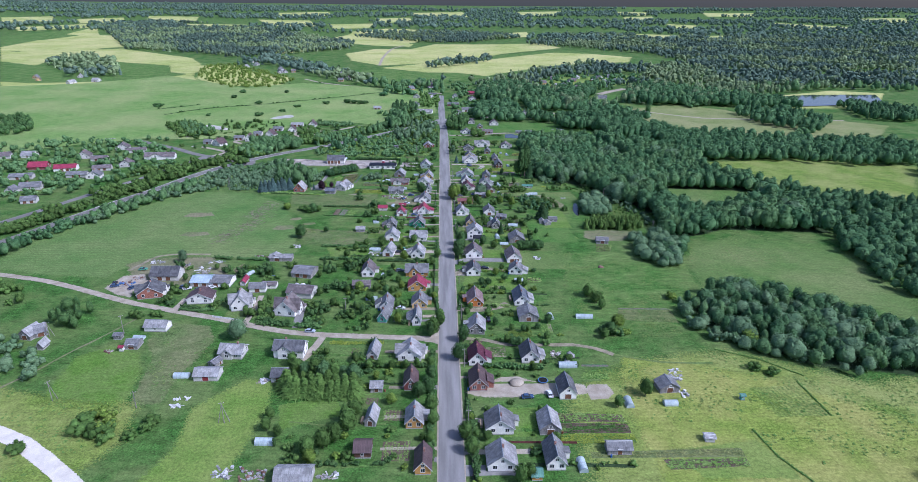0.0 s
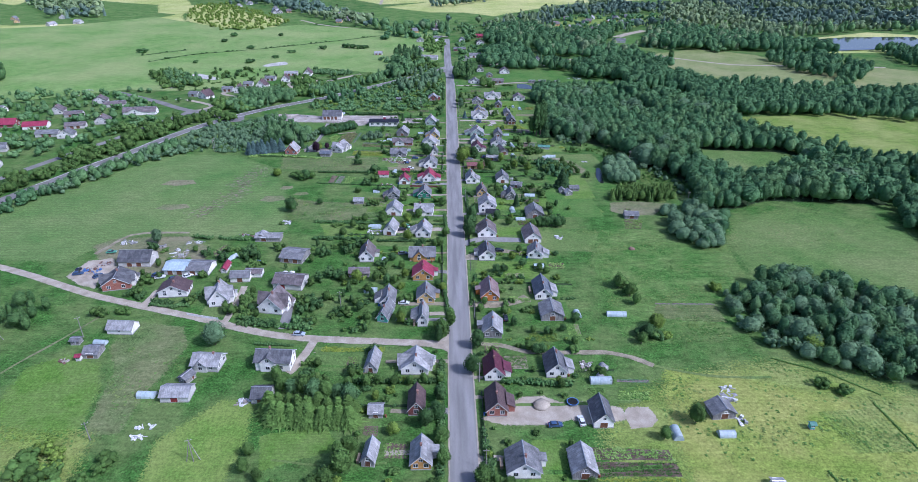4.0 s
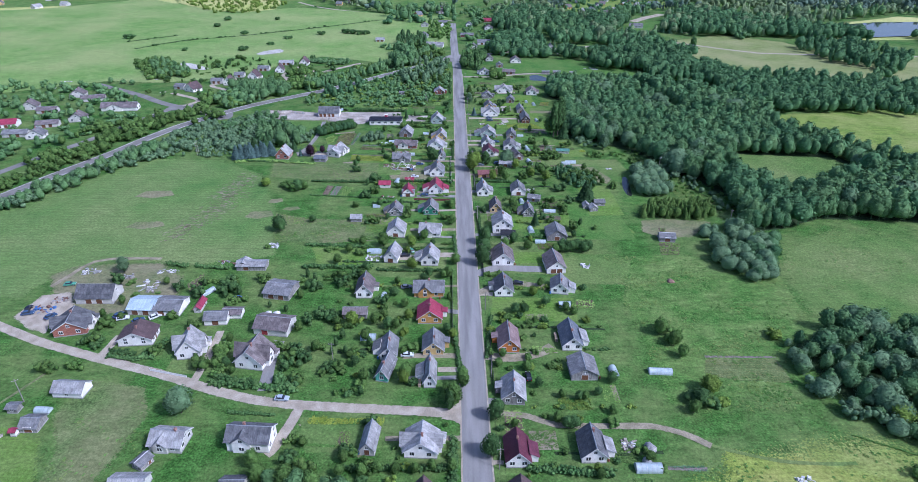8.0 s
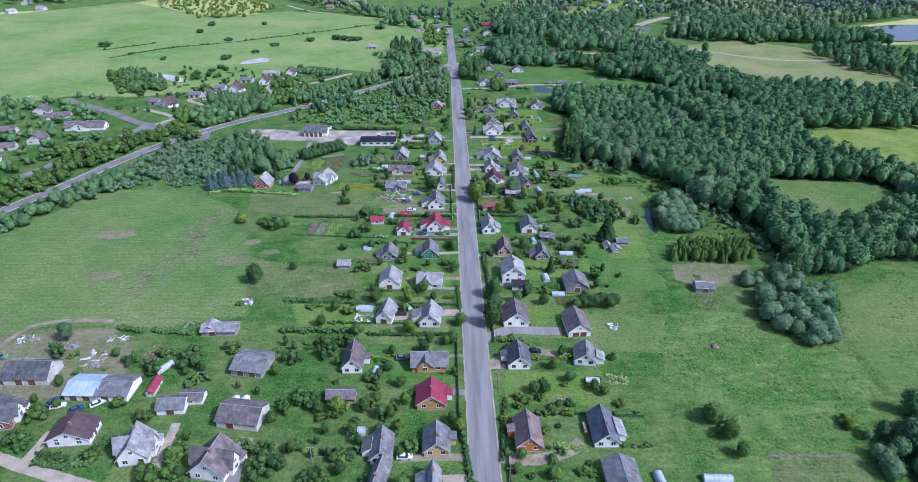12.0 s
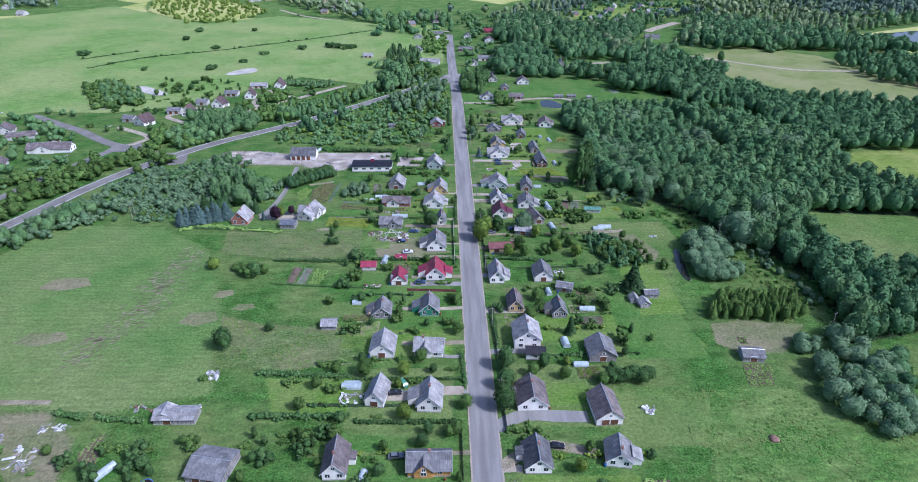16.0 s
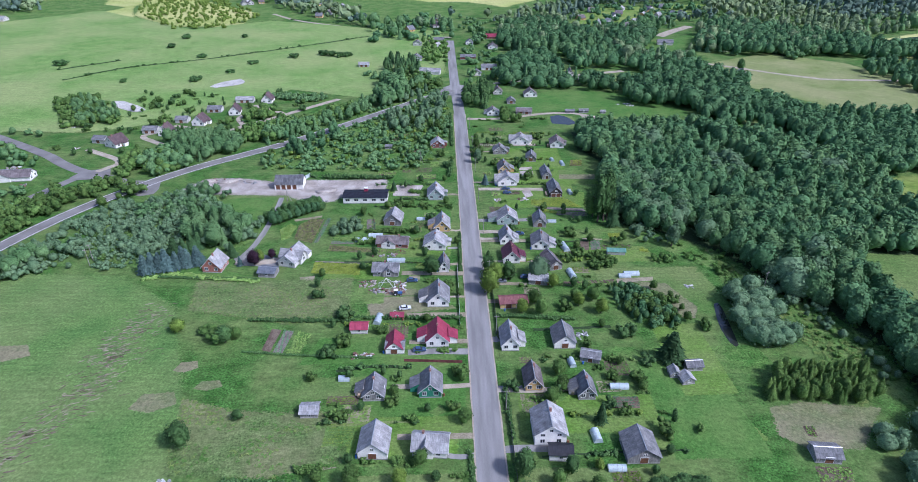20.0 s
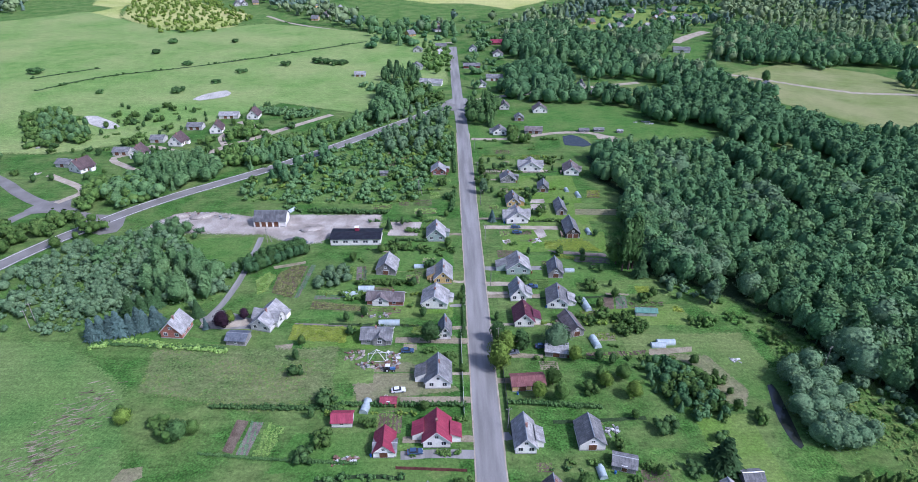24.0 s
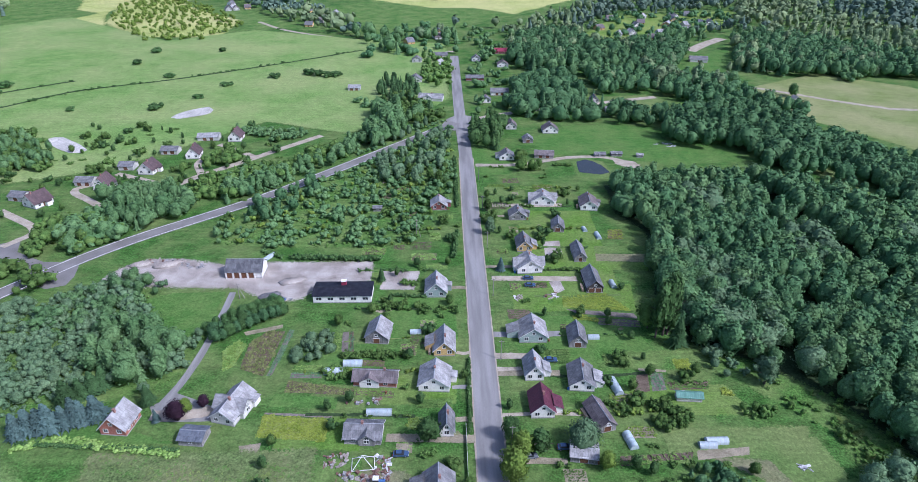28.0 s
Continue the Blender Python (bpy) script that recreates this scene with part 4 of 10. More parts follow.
def inside(poly, x, y):
    """Which of the points lie in the polygon."""
    x, y = np.asarray(x), np.asarray(y)
    hit = np.zeros(x.shape, bool)
    for (ax, ay), (bx, by) in zip(poly, poly[1:] + poly[:1]):
        with np.errstate(divide="ignore", invalid="ignore"):
            hit ^= ((ay > y) != (by > y)) & (x < (bx - ax) * (y - ay) / (by - ay) + ax)
    return hit


def clear_of(x, y, pad=2.0):
    """Which of the points stand clear of roads and houses."""
    ok = np.ones(len(x), bool)
    for line, width in ROADS:
        lo, hi = line.min(0) - width, line.max(0) + width
        near = np.flatnonzero((x > lo[0]) & (x < hi[0]) & (y > lo[1]) & (y < hi[1]) & ok)
        if len(near):
            d = np.hypot(x[near, None] - line[:, 0], y[near, None] - line[:, 1]).min(1)
            ok[near[d < width / 2 + pad]] = False
    for fx, fy, _, w, l in FOOT:
        ok &= np.hypot(x - fx, y - fy) > max(w, l) * 0.55 + pad
    return ok


def scatter(poly, gap, seed, holes=()):
    """Jittered points at about that gap within a polygon and outside the holes."""
    r = np.random.default_rng(seed)
    p = np.array(poly)
    xs, ys = np.meshgrid(np.arange(p[:, 0].min(), p[:, 0].max(), gap), np.arange(p[:, 1].min(), p[:, 1].max(), gap))
    x, y = xs.ravel() + r.uniform(-0.48, 0.48, xs.size) * gap, ys.ravel() + r.uniform(-0.48, 0.48, xs.size) * gap
    ok = inside(poly, x, y)
    for h in holes:
        ok &= ~inside(h, x, y)
    ok &= clear_of(x, y)
    return np.stack([x[ok], y[ok]], 1)


def wood(name, points, heights, kinds, detail, leaf, seed, label, category="forest"):
    """Many trees that stand too close to count, as one mesh."""
    r = np.random.default_rng(seed)
    pieces = []
    for (x, y), h in zip(points, heights):
        kind = kinds[r.integers(len(kinds))]
        v, f = CROWN[kind][detail][r.integers(len(CROWN[kind][detail]))]
        a, k = r.uniform(0, math.tau), h * SPREAD[kind] * r.uniform(0.85, 1.18)
        c, s = math.cos(a), math.sin(a)
        w = np.stack([(v[:, 0] * c - v[:, 1] * s) * k + x, (v[:, 0] * s + v[:, 1] * c) * k + y, v[:, 2] * h + float(rise(x, y))], 1)
        pieces.append((w, f))
        if detail == 1 and kind != "bush":
            t = h * 0.02
            q = np.array([(-t, -t, 0), (t, -t, 0), (0, t, 0), (0, 0, h * 0.5)]) + (x, y, 0)
            pieces.append((q, np.array([(0, 1, 3), (1, 2, 3), (2, 0, 3)])))
    if not pieces:
        return None
    ob = new(name, big_mesh(name, *joined(pieces), leaf, True))
    return tagged(ob, label, category, kind="stuff")


def hedge(pts, h=1.6, w=1.4, leaf=LEAF_DARK, label="clipped dense green hedge", kind="bush"):
    """A hedge along a line, of overlapping leafy lumps."""
    pieces = []
    for (ax, ay), (bx, by) in zip(pts, pts[1:]):
        n = max(1, int(math.hypot(bx - ax, by - ay) / (w * 0.55)))
        for i in range(n + 1):
            t = i / n
            v, f = CROWN[kind][0][rng.randrange(5)]
            a, k, hh = rng.uniform(0, 6.3), w * rng.uniform(0.85, 1.2) * 0.95, h * rng.uniform(0.88, 1.12)
            c, s = math.cos(a), math.sin(a)
            px, py = ax + (bx - ax) * t + rng.uniform(-0.15, 0.15), ay + (by - ay) * t + rng.uniform(-0.15, 0.15)
            pieces.append((np.stack([(v[:, 0] * c - v[:, 1] * s) * k + px, (v[:, 0] * s + v[:, 1] * c) * k + py, v[:, 2] * hh], 1), f))
    ob = new("hedge", big_mesh("hedge", *joined(pieces), leaf))
    return tagged(ob, label, "hedge")

# ---- the village houses ----
house(-87.0, 272.9, 0, 6.7, 4.5, "e", 2.05, 0.9, "white", "mauve", "hut", "white lean-to hut with a mauve roof")
house(79.5, 643.2, 0, 6.3, 3.6, "e", 1.67, 0.72, "greyw", "grey", "hut", "low wooden shelter beside the pond")
house(89.5, 644.0, 0, 6.3, 3.6, "e", 1.67, 0.72, "greyw", "grey", "hut", "low wooden shelter beside the pond")
house(102.9, 641.6, 0, 3.5, 2.7, "e", 1.49, 0.63, "greyw", "light", "hut", "tiny wooden shelter at the meadow")
house(99.6, 752.8, 0, 5.7, 6.2, "g", 2.42, 2.79, "pale", "grey", "house", "pale house among tall trees")
house(-28.8, 379.3, 0, 6.1, 4.5, "e", 2.14, 0.9, "white", "grey", "shed", "white annex with a grey roof")
house(-89.5, 306.9, 0, 11.8, 5.4, "e", 2.05, 1.08, "greyw", "light", "shed", "low patched shed with a pale roof")
house(-93.0, 307.6, 0, 4.7, 4.5, "g", 2.05, 1.26, "greyw", "light", "hut", "small weathered hut at the field edge")
house(-8.6, 148.5, 0, 4.7, 8.6, "g", 2.42, 2.79, "ochre", "brown", "house", "ochre-plank log house with brown metal roof")
house(-27.5, 154.7, 0, 5.1, 6.2, "e", 2.42, 1.98, "brownw", "brown", "hut", "brown cabin with brown metal roof")
house(-46.4, 143.0, 0, 10.5, 7.0, "e", 2.42, 2.16, "grey", "light", "barn", "pale grey barn with wide fibre-cement roof")
house(-12.0, 169.3, 0, 5.6, 7.8, "g", 2.51, 2.95, "ochre", "light", "house", "yellow log house with pale corrugated roof")
house(-26.4, 170.2, -6, 3.6, 7.0, "g", 2.23, 2.3, "greyw", "light", "shed", "weathered plank shed with pale sheet roof")
house(-26.5, 187.9, 0, 4.2, 4.5, "e", 1.95, 1.35, "greyw", "light", "shed", "small plank shed with whitish sheet roof")
house(-14.2, 190.9, 0, 4.7, 8.6, "g", 2.51, 2.95, "redw", "brown", "house", "dark red house with mauve metal roof")
house(-63.1, 195.5, 0, 5.8, 6.2, "e", 2.23, 1.98, "pale", "dark", "shed", "pale garage with dark roof")
house(10.6, 190.5, 0, 6.2, 9.4, "g", 2.6, 3.12, "brick", "brown", "wingr", "orange brick house with brown metal roof")
house(42.2, 184.9, 0, 5.9, 8.8, "g", 2.79, 2.95, "white", "dark", "barn", "white workshop with dark metal roof")
house(16.2, 165.9, 0, 9.0, 7.8, "g", 2.6, 3.28, "white", "grey", "house", "white rendered house with grey slate-sheet roof")
house(32.7, 165.8, 0, 6.7, 8.6, "g", 2.42, 2.79, "greyw", "light", "barn", "weathered plank barn with pale roof")
house(15.4, 149.0, 0, 8.7, 7.8, "g", 2.7, 3.28, "white", "light", "house", "white house with pale grey roof")
house(31.9, 150.1, 0, 5.7, 9.4, "g", 2.79, 3.12, "white", "grey", "house", "white farm building with grey roof")
house(53.0, 154.0, 0, 7.6, 4.5, "e", 2.05, 1.44, "greyw", "grey", "shed", "long low plank shed with grey roof")
house(79.8, 186.5, 5, 7.3, 5.5, "g", 2.14, 2.16, "greyw", "grey", "shed", "patched wooden hut with grey roof")
house(84.0, 158.4, -4, 3.0, 2.6, "e", 1.6, 0.5, "white", "light", "hut", "tiny white hut alone in the meadow")
house(-137.1, 224.9, 0, 3.0, 2.6, "e", 1.9, 0.5, "greyw", "grey", "hut", "small weathered plank hut in the meadow")
house(-131.2, 215.2, 0, 1.5, 1.5, "e", 1.9, 0.4, "white", "red", "hut", "tiny white hut with a red roof")
house(-90.3, 204.4, -25, 3.4, 4.0, "g", 1.9, 0.9, "greyw", "grey", "hut", "small weathered shed behind a white house")
house(104.8, 179.6, 0, 1.3, 1.3, "e", 1.9, 0.3, "teal", "greenr", "hut", "tiny green hut beside a striped field")
house(25.4, 143.0, 0, 3.0, 3.6, "e", 1.77, 1.17, "ochre", "greenr", "hut", "small hut with green roof")
house(11.0, 206.7, 0, 6.3, 8.6, "g", 2.7, 3.28, "white", "maroon", "wingr", "white house with maroon metal roof")
house(31.9, 208.1, 0, 6.7, 8.6, "g", 2.7, 3.28, "white", "dark", "wingr", "white house with dark grey roof")
house(12.2, 230.6, -4, 6.9, 8.8, "g", 2.6, 3.12, "greyw", "light", "house", "grey wooden house with pale roof")
house(-63.0, 211.9, -4, 11.7, 7.0, "e", 3.91, 2.46, "white", "dark", "villa", "white two-storey house with dark roof and dormer")
house(-29.9, 211.2, -5, 4.1, 8.6, "g", 2.14, 2.62, "pale", "light", "shed", "narrow pale outbuilding with grey roof")
house(-15.3, 209.7, -3, 9.0, 7.8, "g", 2.7, 3.44, "white", "light", "cross", "white house with pale cross-gabled roof")
house(-141.0, 265.4, 12, 10.6, 9.4, "g", 2.8, 3.3, "brick", "dark", "cross", "red brick house with dark cross roof")
house(-141.5, 284.7, 0, 13.7, 8.9, "e", 2.79, 3.28, "pale", "dark", "barn", "large barn with dark slate-sheet roof")
house(-120.8, 277.5, -3, 9.5, 9.1, "e", 2.51, 1.62, "pale", "bluish", "shed", "garage row with pale blue sheet roof")
house(-111.1, 277.1, -3, 9.5, 9.3, "e", 2.51, 1.62, "white", "grey", "shed", "garage row with grey sheet roof")
house(-115.2, 258.9, 4, 11.2, 7.6, "g", 2.79, 2.79, "white", "brown", "villa", "white house with brown split roof")
house(-94.8, 252.4, 9, 7.6, 8.6, "g", 3.1, 4.4, "white", "light", "cross", "white house with pale grey cross-gabled roof")
house(-100.8, 277.7, 0, 2.4, 6.7, "g", 1.86, 1.08, "pale", "red", "hut", "small shed with red roof")
house(-91.7, 269.5, 3, 7.8, 5.7, "e", 2.42, 1.62, "white", "grey", "shed", "white garage with grey roof")
house(-72.0, 247.4, -10, 9.4, 9.4, "g", 3.0, 4.6, "white", "mauve", "cross", "pale house with brownish cross-gabled roof")
house(-69.7, 265.0, -9, 12.2, 9.0, "e", 2.79, 2.13, "pale", "mauve", "barn", "pale barn with mauve roof and red doors")
house(-73.0, 288.0, -11, 10.3, 10.2, "e", 2.42, 1.8, "greyw", "grey", "barn", "grey plank barn with patched grey roof")
house(-40.4, 288.4, 0, 6.1, 9.4, "g", 2.98, 3.44, "white", "mauve", "house", "white gabled house with brownish roof")
house(-42.1, 272.7, 0, 8.4, 4.5, "e", 2.14, 1.44, "greyw", "mauve", "shed", "long plank shed with brown-grey roof")
house(-15.5, 287.8, 0, 11.3, 7.0, "e", 2.6, 2.95, "ochre", "grey", "dormer", "ochre plank house with grey roof and front gable")
house(-14.7, 271.2, 0, 8.5, 7.8, "g", 2.51, 3.28, "ochre", "red", "house", "ochre house with bright red metal roof")
house(-13.0, 253.4, 0, 6.8, 7.8, "g", 2.51, 3.12, "yellow", "grey", "house", "yellow plank house with grey roof")
house(-28.0, 251.6, 0, 5.5, 8.6, "g", 2.42, 2.79, "white", "grey", "wing", "white house with grey roof and side lean-to")
house(-28.1, 241.2, -12, 4.0, 9.4, "g", 2.33, 2.79, "teal", "grey", "house", "green plank outbuilding with grey roof")
house(-13.8, 238.4, 0, 3.6, 9.4, "g", 2.79, 3.28, "white", "light", "wing", "pale house with light grey roof and side wing")
house(15.0, 312.2, 0, 8.8, 9.4, "g", 2.7, 3.61, "white", "mauve", "house", "white house with mauve-brown roof")
house(36.3, 306.9, 3, 7.8, 10.9, "g", 2.7, 3.12, "white", "mauve", "barn", "long white barn with mauve-grey roof")
house(13.6, 288.9, 0, 7.0, 8.6, "g", 2.6, 3.12, "white", "dark", "house", "white house with dark grey hipped roof")
house(36.0, 289.7, -9, 6.8, 7.0, "g", 2.51, 2.79, "white", "grey", "wingr", "small white house with grey roof and lean-to")
house(12.7, 255.8, 0, 6.9, 10.2, "g", 2.6, 3.28, "orange", "pink", "house", "orange plank house with pinkish roof")
house(34.4, 257.2, 0, 6.6, 10.9, "g", 2.6, 3.12, "white", "bluegrey", "wingr", "long garage with blue-grey roof and orange doors")
house(35.7, 241.2, 0, 8.5, 8.6, "g", 2.42, 2.3, "greyw", "grey", "barn", "grey hipped-roof barn beside the village gardens")
house(-31.7, 314.4, -10, 5.7, 8.6, "g", 2.6, 3.28, "white", "light", "shed", "white outbuilding with pale corrugated roof")
house(-15.7, 312.0, -3, 7.1, 8.6, "g", 2.7, 3.61, "white", "light", "wing", "white house with pale roof and blue side wing")
house(-31.8, 337.0, -3, 8.0, 8.6, "g", 2.7, 3.28, "white", "light", "shed", "white outbuilding with light grey roof")
house(-16.2, 336.4, -6, 9.4, 7.0, "e", 2.6, 2.95, "white", "light", "dormer", "white house with grey roof and front gable")
house(-33.9, 358.4, 0, 6.3, 7.0, "g", 2.23, 2.95, "greyw", "grey", "wing", "grey plank barn with long lean-to")
house(-16.7, 359.9, 0, 6.8, 7.8, "g", 2.42, 3.28, "green", "grey", "wing", "green plank house with grey roof")
house(-52.1, 350.6, 0, 5.0, 4.5, "e", 1.86, 1.08, "greyw", "light", "hut", "tiny hut with flat pale roof")
house(-42.1, 390.3, 0, 5.8, 4.5, "e", 2.05, 1.26, "white", "red", "hut", "white summer hut with red roof")
house(-29.1, 380.3, 0, 5.6, 7.0, "g", 2.33, 2.62, "white", "red", "shed", "white shed with red and grey roof")
house(-14.6, 384.4, 0, 7.5, 8.6, "g", 2.7, 3.61, "white", "red", "wingb", "white and brick house with bright red metal roof")
house(-14.4, 408.4, 0, 7.9, 9.4, "g", 2.7, 3.61, "white", "grey", "wing", "large white house with dark and light grey roof")
house(-29.3, 397.7, 0, 4.5, 2.7, "e", 1.3, 0.9, "redw", "red", "hut", "low red-roofed shed beside the village gardens")
house(10.0, 382.3, 0, 5.8, 9.4, "g", 2.7, 3.28, "white", "light", "wingr", "white house with pale roof")
house(28.6, 382.7, 0, 7.2, 8.6, "g", 2.51, 2.95, "white", "grey", "shed", "white outbuilding with grey roof")
house(36.1, 373.1, -16, 6.1, 4.5, "e", 2.05, 1.08, "greyw", "grey", "shed", "dark plank shed with patched roof")
house(15.3, 361.9, 0, 5.2, 7.8, "g", 2.51, 3.12, "yellow", "mauve", "house", "yellow house with brown-grey roof")
house(31.0, 357.5, 0, 5.1, 7.0, "g", 2.42, 2.95, "greyw", "grey", "wing", "grey house with dark roof and low wing")
house(17.0, 341.2, 0, 8.8, 9.4, "g", 4.28, 3.28, "white", "light", "villa", "white two-storey house with pale roof")
house(19.1, 332.8, -4, 6.1, 4.0, "e", 2.6, 1.26, "white", "black", "hut", "white annex with dark flat roof")
house(41.2, 333.9, 0, 8.8, 8.8, "g", 2.42, 2.95, "greyw", "grey", "barn", "weathered barn with grey and whitish roof")
house(13.6, 404.9, 4, 10.2, 5.4, "e", 2.33, 1.26, "yellow", "rust", "shed", "yellow shed with half red and half grey roof")
house(68.4, 367.8, 3, 5.1, 3.6, "e", 1.86, 1.08, "greyw", "grey", "hut", "plank hut with grey roof")
house(64.1, 361.6, 9, 3.9, 3.6, "g", 1.67, 1.26, "greyw", "light", "hut", "small hut with slanted roof")
house(61.1, 364.6, 0, 3.0, 3.1, "g", 1.67, 1.17, "greyw", "light", "hut", "small pale hut beside the village gardens")
house(91.4, 331.0, -6, 6.8, 5.4, "e", 2.05, 1.26, "greyw", "grey", "shed", "low weathered plank shed in a clearing")
house(-51.3, 499.0, 0, 21.8, 9.4, "e", 3.16, 0.63, "white", "black", "flat", "long white building with flat black bitumen roof")
house(-16.0, 501.7, 0, 7.9, 8.8, "g", 2.7, 3.77, "palegreen", "light", "house", "tall pale green house with light roof")
house(-35.6, 474.1, -6, 7.9, 8.6, "g", 2.51, 3.28, "greyw", "light", "shed", "grey outbuilding with pale roof")
house(-12.9, 467.6, 0, 6.9, 9.4, "g", 2.51, 3.44, "yellow", "light", "wing", "yellow plank house with pale patched roof")
house(-34.4, 451.3, -4, 13.5, 5.5, "e", 2.42, 2.16, "brick", "mauve", "dormer", "brick house with rusty mauve roof and white gable")
house(-15.8, 450.4, -4, 9.5, 8.6, "g", 2.6, 3.28, "white", "light", "house", "white house with light grey roof")
house(-35.6, 429.0, -3, 10.2, 7.0, "e", 2.33, 2.13, "greyw", "grey", "dormer", "grey plank house with grey roof and side gable")
house(-12.2, 431.4, 0, 4.0, 7.0, "g", 2.51, 3.12, "white", "grey", "house", "white house with grey roof and red door")
house(36.3, 580.2, -4, 11.3, 7.8, "g", 2.6, 3.28, "white", "light", "cross", "white house with pale cross-gabled roof")
house(58.5, 575.8, -5, 8.2, 10.2, "g", 2.51, 2.79, "white", "mauve", "house", "long house with mauve roof")
house(22.1, 564.1, 0, 7.8, 6.2, "g", 2.33, 2.79, "greyw", "grey", "house", "small grey house with grey roof")
house(39.6, 552.7, -7, 5.6, 7.8, "g", 2.23, 2.46, "greyw", "grey", "shed", "grey shed with grey roof")
house(21.9, 535.6, 0, 6.3, 8.6, "g", 2.51, 2.95, "yellow", "grey", "wingr", "yellow house with grey roof")
house(21.8, 517.7, 4, 10.2, 7.8, "g", 2.7, 3.44, "white", "light", "cross", "white house with light cross-gabled roof")
house(44.5, 528.1, 0, 4.9, 10.9, "g", 2.23, 2.3, "greyw", "grey", "shed", "long plank shed with grey roof")
house(45.6, 505.6, 0, 6.2, 12.2, "g", 2.6, 2.95, "darkw", "grey", "barn", "long dark plank barn with grey roof")
house(17.8, 473.8, 0, 9.5, 8.6, "g", 2.6, 3.44, "palegreen", "light", "wing", "pale green plank house with light grey roof")
house(32.9, 470.9, -4, 5.8, 8.6, "g", 2.33, 2.79, "greyw", "grey", "shed", "grey plank outbuilding with grey roof")
house(15.8, 454.5, 0, 5.8, 7.8, "g", 2.6, 3.44, "white", "light", "wingr", "white house with pale roof and side wing")
house(30.3, 450.2, -5, 7.6, 9.4, "g", 2.42, 2.79, "white", "grey", "wingr", "white outbuilding with grey and whitish roofs")
house(16.2, 438.8, 0, 6.8, 8.6, "g", 2.6, 3.28, "white", "maroon", "wingr", "white house with maroon metal roof")
house(32.6, 433.8, 15, 5.4, 10.2, "g", 2.33, 2.3, "greyw", "mauve", "shed", "grey barn with brownish corrugated roof")
house(25.4, 420.6, -10, 7.2, 5.5, "e", 2.14, 0.81, "greyw", "light", "shed", "low shed with flat grey roof")
house(61.9, 441.8, -5, 7.5, 2.7, "e", 1.77, 0.81, "pale", "greenr", "hut", "long low shed with green roof")
house(-106.3, 433.9, -6, 7.6, 7.8, "g", 2.7, 4.1, "brick", "light", "house", "brick and white house with steep pale roof")
house(-75.6, 439.5, -15, 7.4, 12.1, "g", 2.6, 2.95, "pale", "light", "cross", "pale house with patched light grey roof")
house(-83.3, 428.5, -6, 6.8, 5.4, "e", 2.14, 1.08, "greyw", "bluegrey", "hut", "shed with glass-and-sheet roof")
house(-93.0, 516.3, 0, 14.3, 8.6, "e", 3.16, 3.28, "white", "dark", "garage", "long white garage with dark roof and pilasters")
house(-15.4, 575.6, 0, 7.7, 7.0, "g", 2.42, 2.79, "redw", "light", "house", "small reddish house with grey roof")
house(-45.3, 572.5, 0, 4.0, 2.7, "e", 1.77, 0.63, "greyw", "grey", "hut", "tiny grey hut beside the village gardens")
house(-124.2, 232.7, -4, 9.3, 5.5, "e", 2.23, 1.98, "white", "light", "hut", "low white cottage with pale roof")
house(-127.8, 218.6, 0, 4.9, 5.4, "e", 1.86, 1.44, "greyw", "grey", "shed", "grey shed with sheet roof")
house(-85.7, 211.9, -5, 9.0, 7.0, "e", 2.6, 2.3, "pale", "light", "dormer", "pale house with light roof and a front gable")
house(-90.3, 196.6, 0, 8.8, 6.2, "e", 2.23, 1.62, "pale", "light", "shed", "pale shed with light roof and red door")
house(-174.0, 227.1, -11, 5.4, 7.0, "g", 2.33, 2.46, "greyw", "light", "shed", "old grey farm shed with patched roof")
house(-171.8, 229.2, 38, 4.6, 7.0, "e", 2.23, 2.16, "greyw", "grey", "shed", "old grey farm shed")
house(-163.8, 218.1, 0, 2.3, 4.5, "g", 1.86, 1.8, "greyw", "light", "shed", "small grey shed with pale roof")
house(-214.0, 581.5, -25, 9.4, 9.4, "g", 2.79, 4.1, "white", "brown", "house", "white village house with steep brown roof")
house(-191.5, 602.2, 0, 7.0, 9.4, "g", 2.79, 4.1, "white", "brown", "house", "white village house with steep brown roof")
house(-176.1, 622.3, -6, 8.4, 9.4, "g", 2.79, 4.1, "white", "brown", "house", "white village house with steep brown roof")
house(-159.7, 645.4, 6, 7.5, 9.4, "g", 2.79, 4.1, "white", "brown", "house", "white village house with steep brown roof")
house(-143.6, 674.1, 0, 7.6, 9.4, "g", 2.79, 4.1, "white", "brown", "house", "white village house with steep brown roof")
house(-202.8, 606.3, 0, 9.2, 7.0, "e", 2.42, 1.62, "pale", "grey", "shed", "village garage with grey roof")
house(-190.2, 627.5, 0, 8.1, 7.0, "e", 2.42, 1.62, "pale", "grey", "shed", "village garage with grey roof")
house(-175.6, 651.4, 0, 9.7, 7.0, "e", 2.42, 1.62, "pale", "grey", "shed", "village garage with grey roof")
house(-160.6, 674.6, 4, 12.8, 7.0, "e", 2.42, 1.62, "pale", "light", "barn", "village barn with white roof")
house(-226.4, 588.1, -10, 8.2, 7.0, "e", 2.42, 1.62, "pale", "grey", "shed", "village garage with grey roof")
house(-22.5, 758.5, -10, 17.9, 7.0, "e", 2.6, 2.46, "white", "light", "dormer", "white house with pale roof")
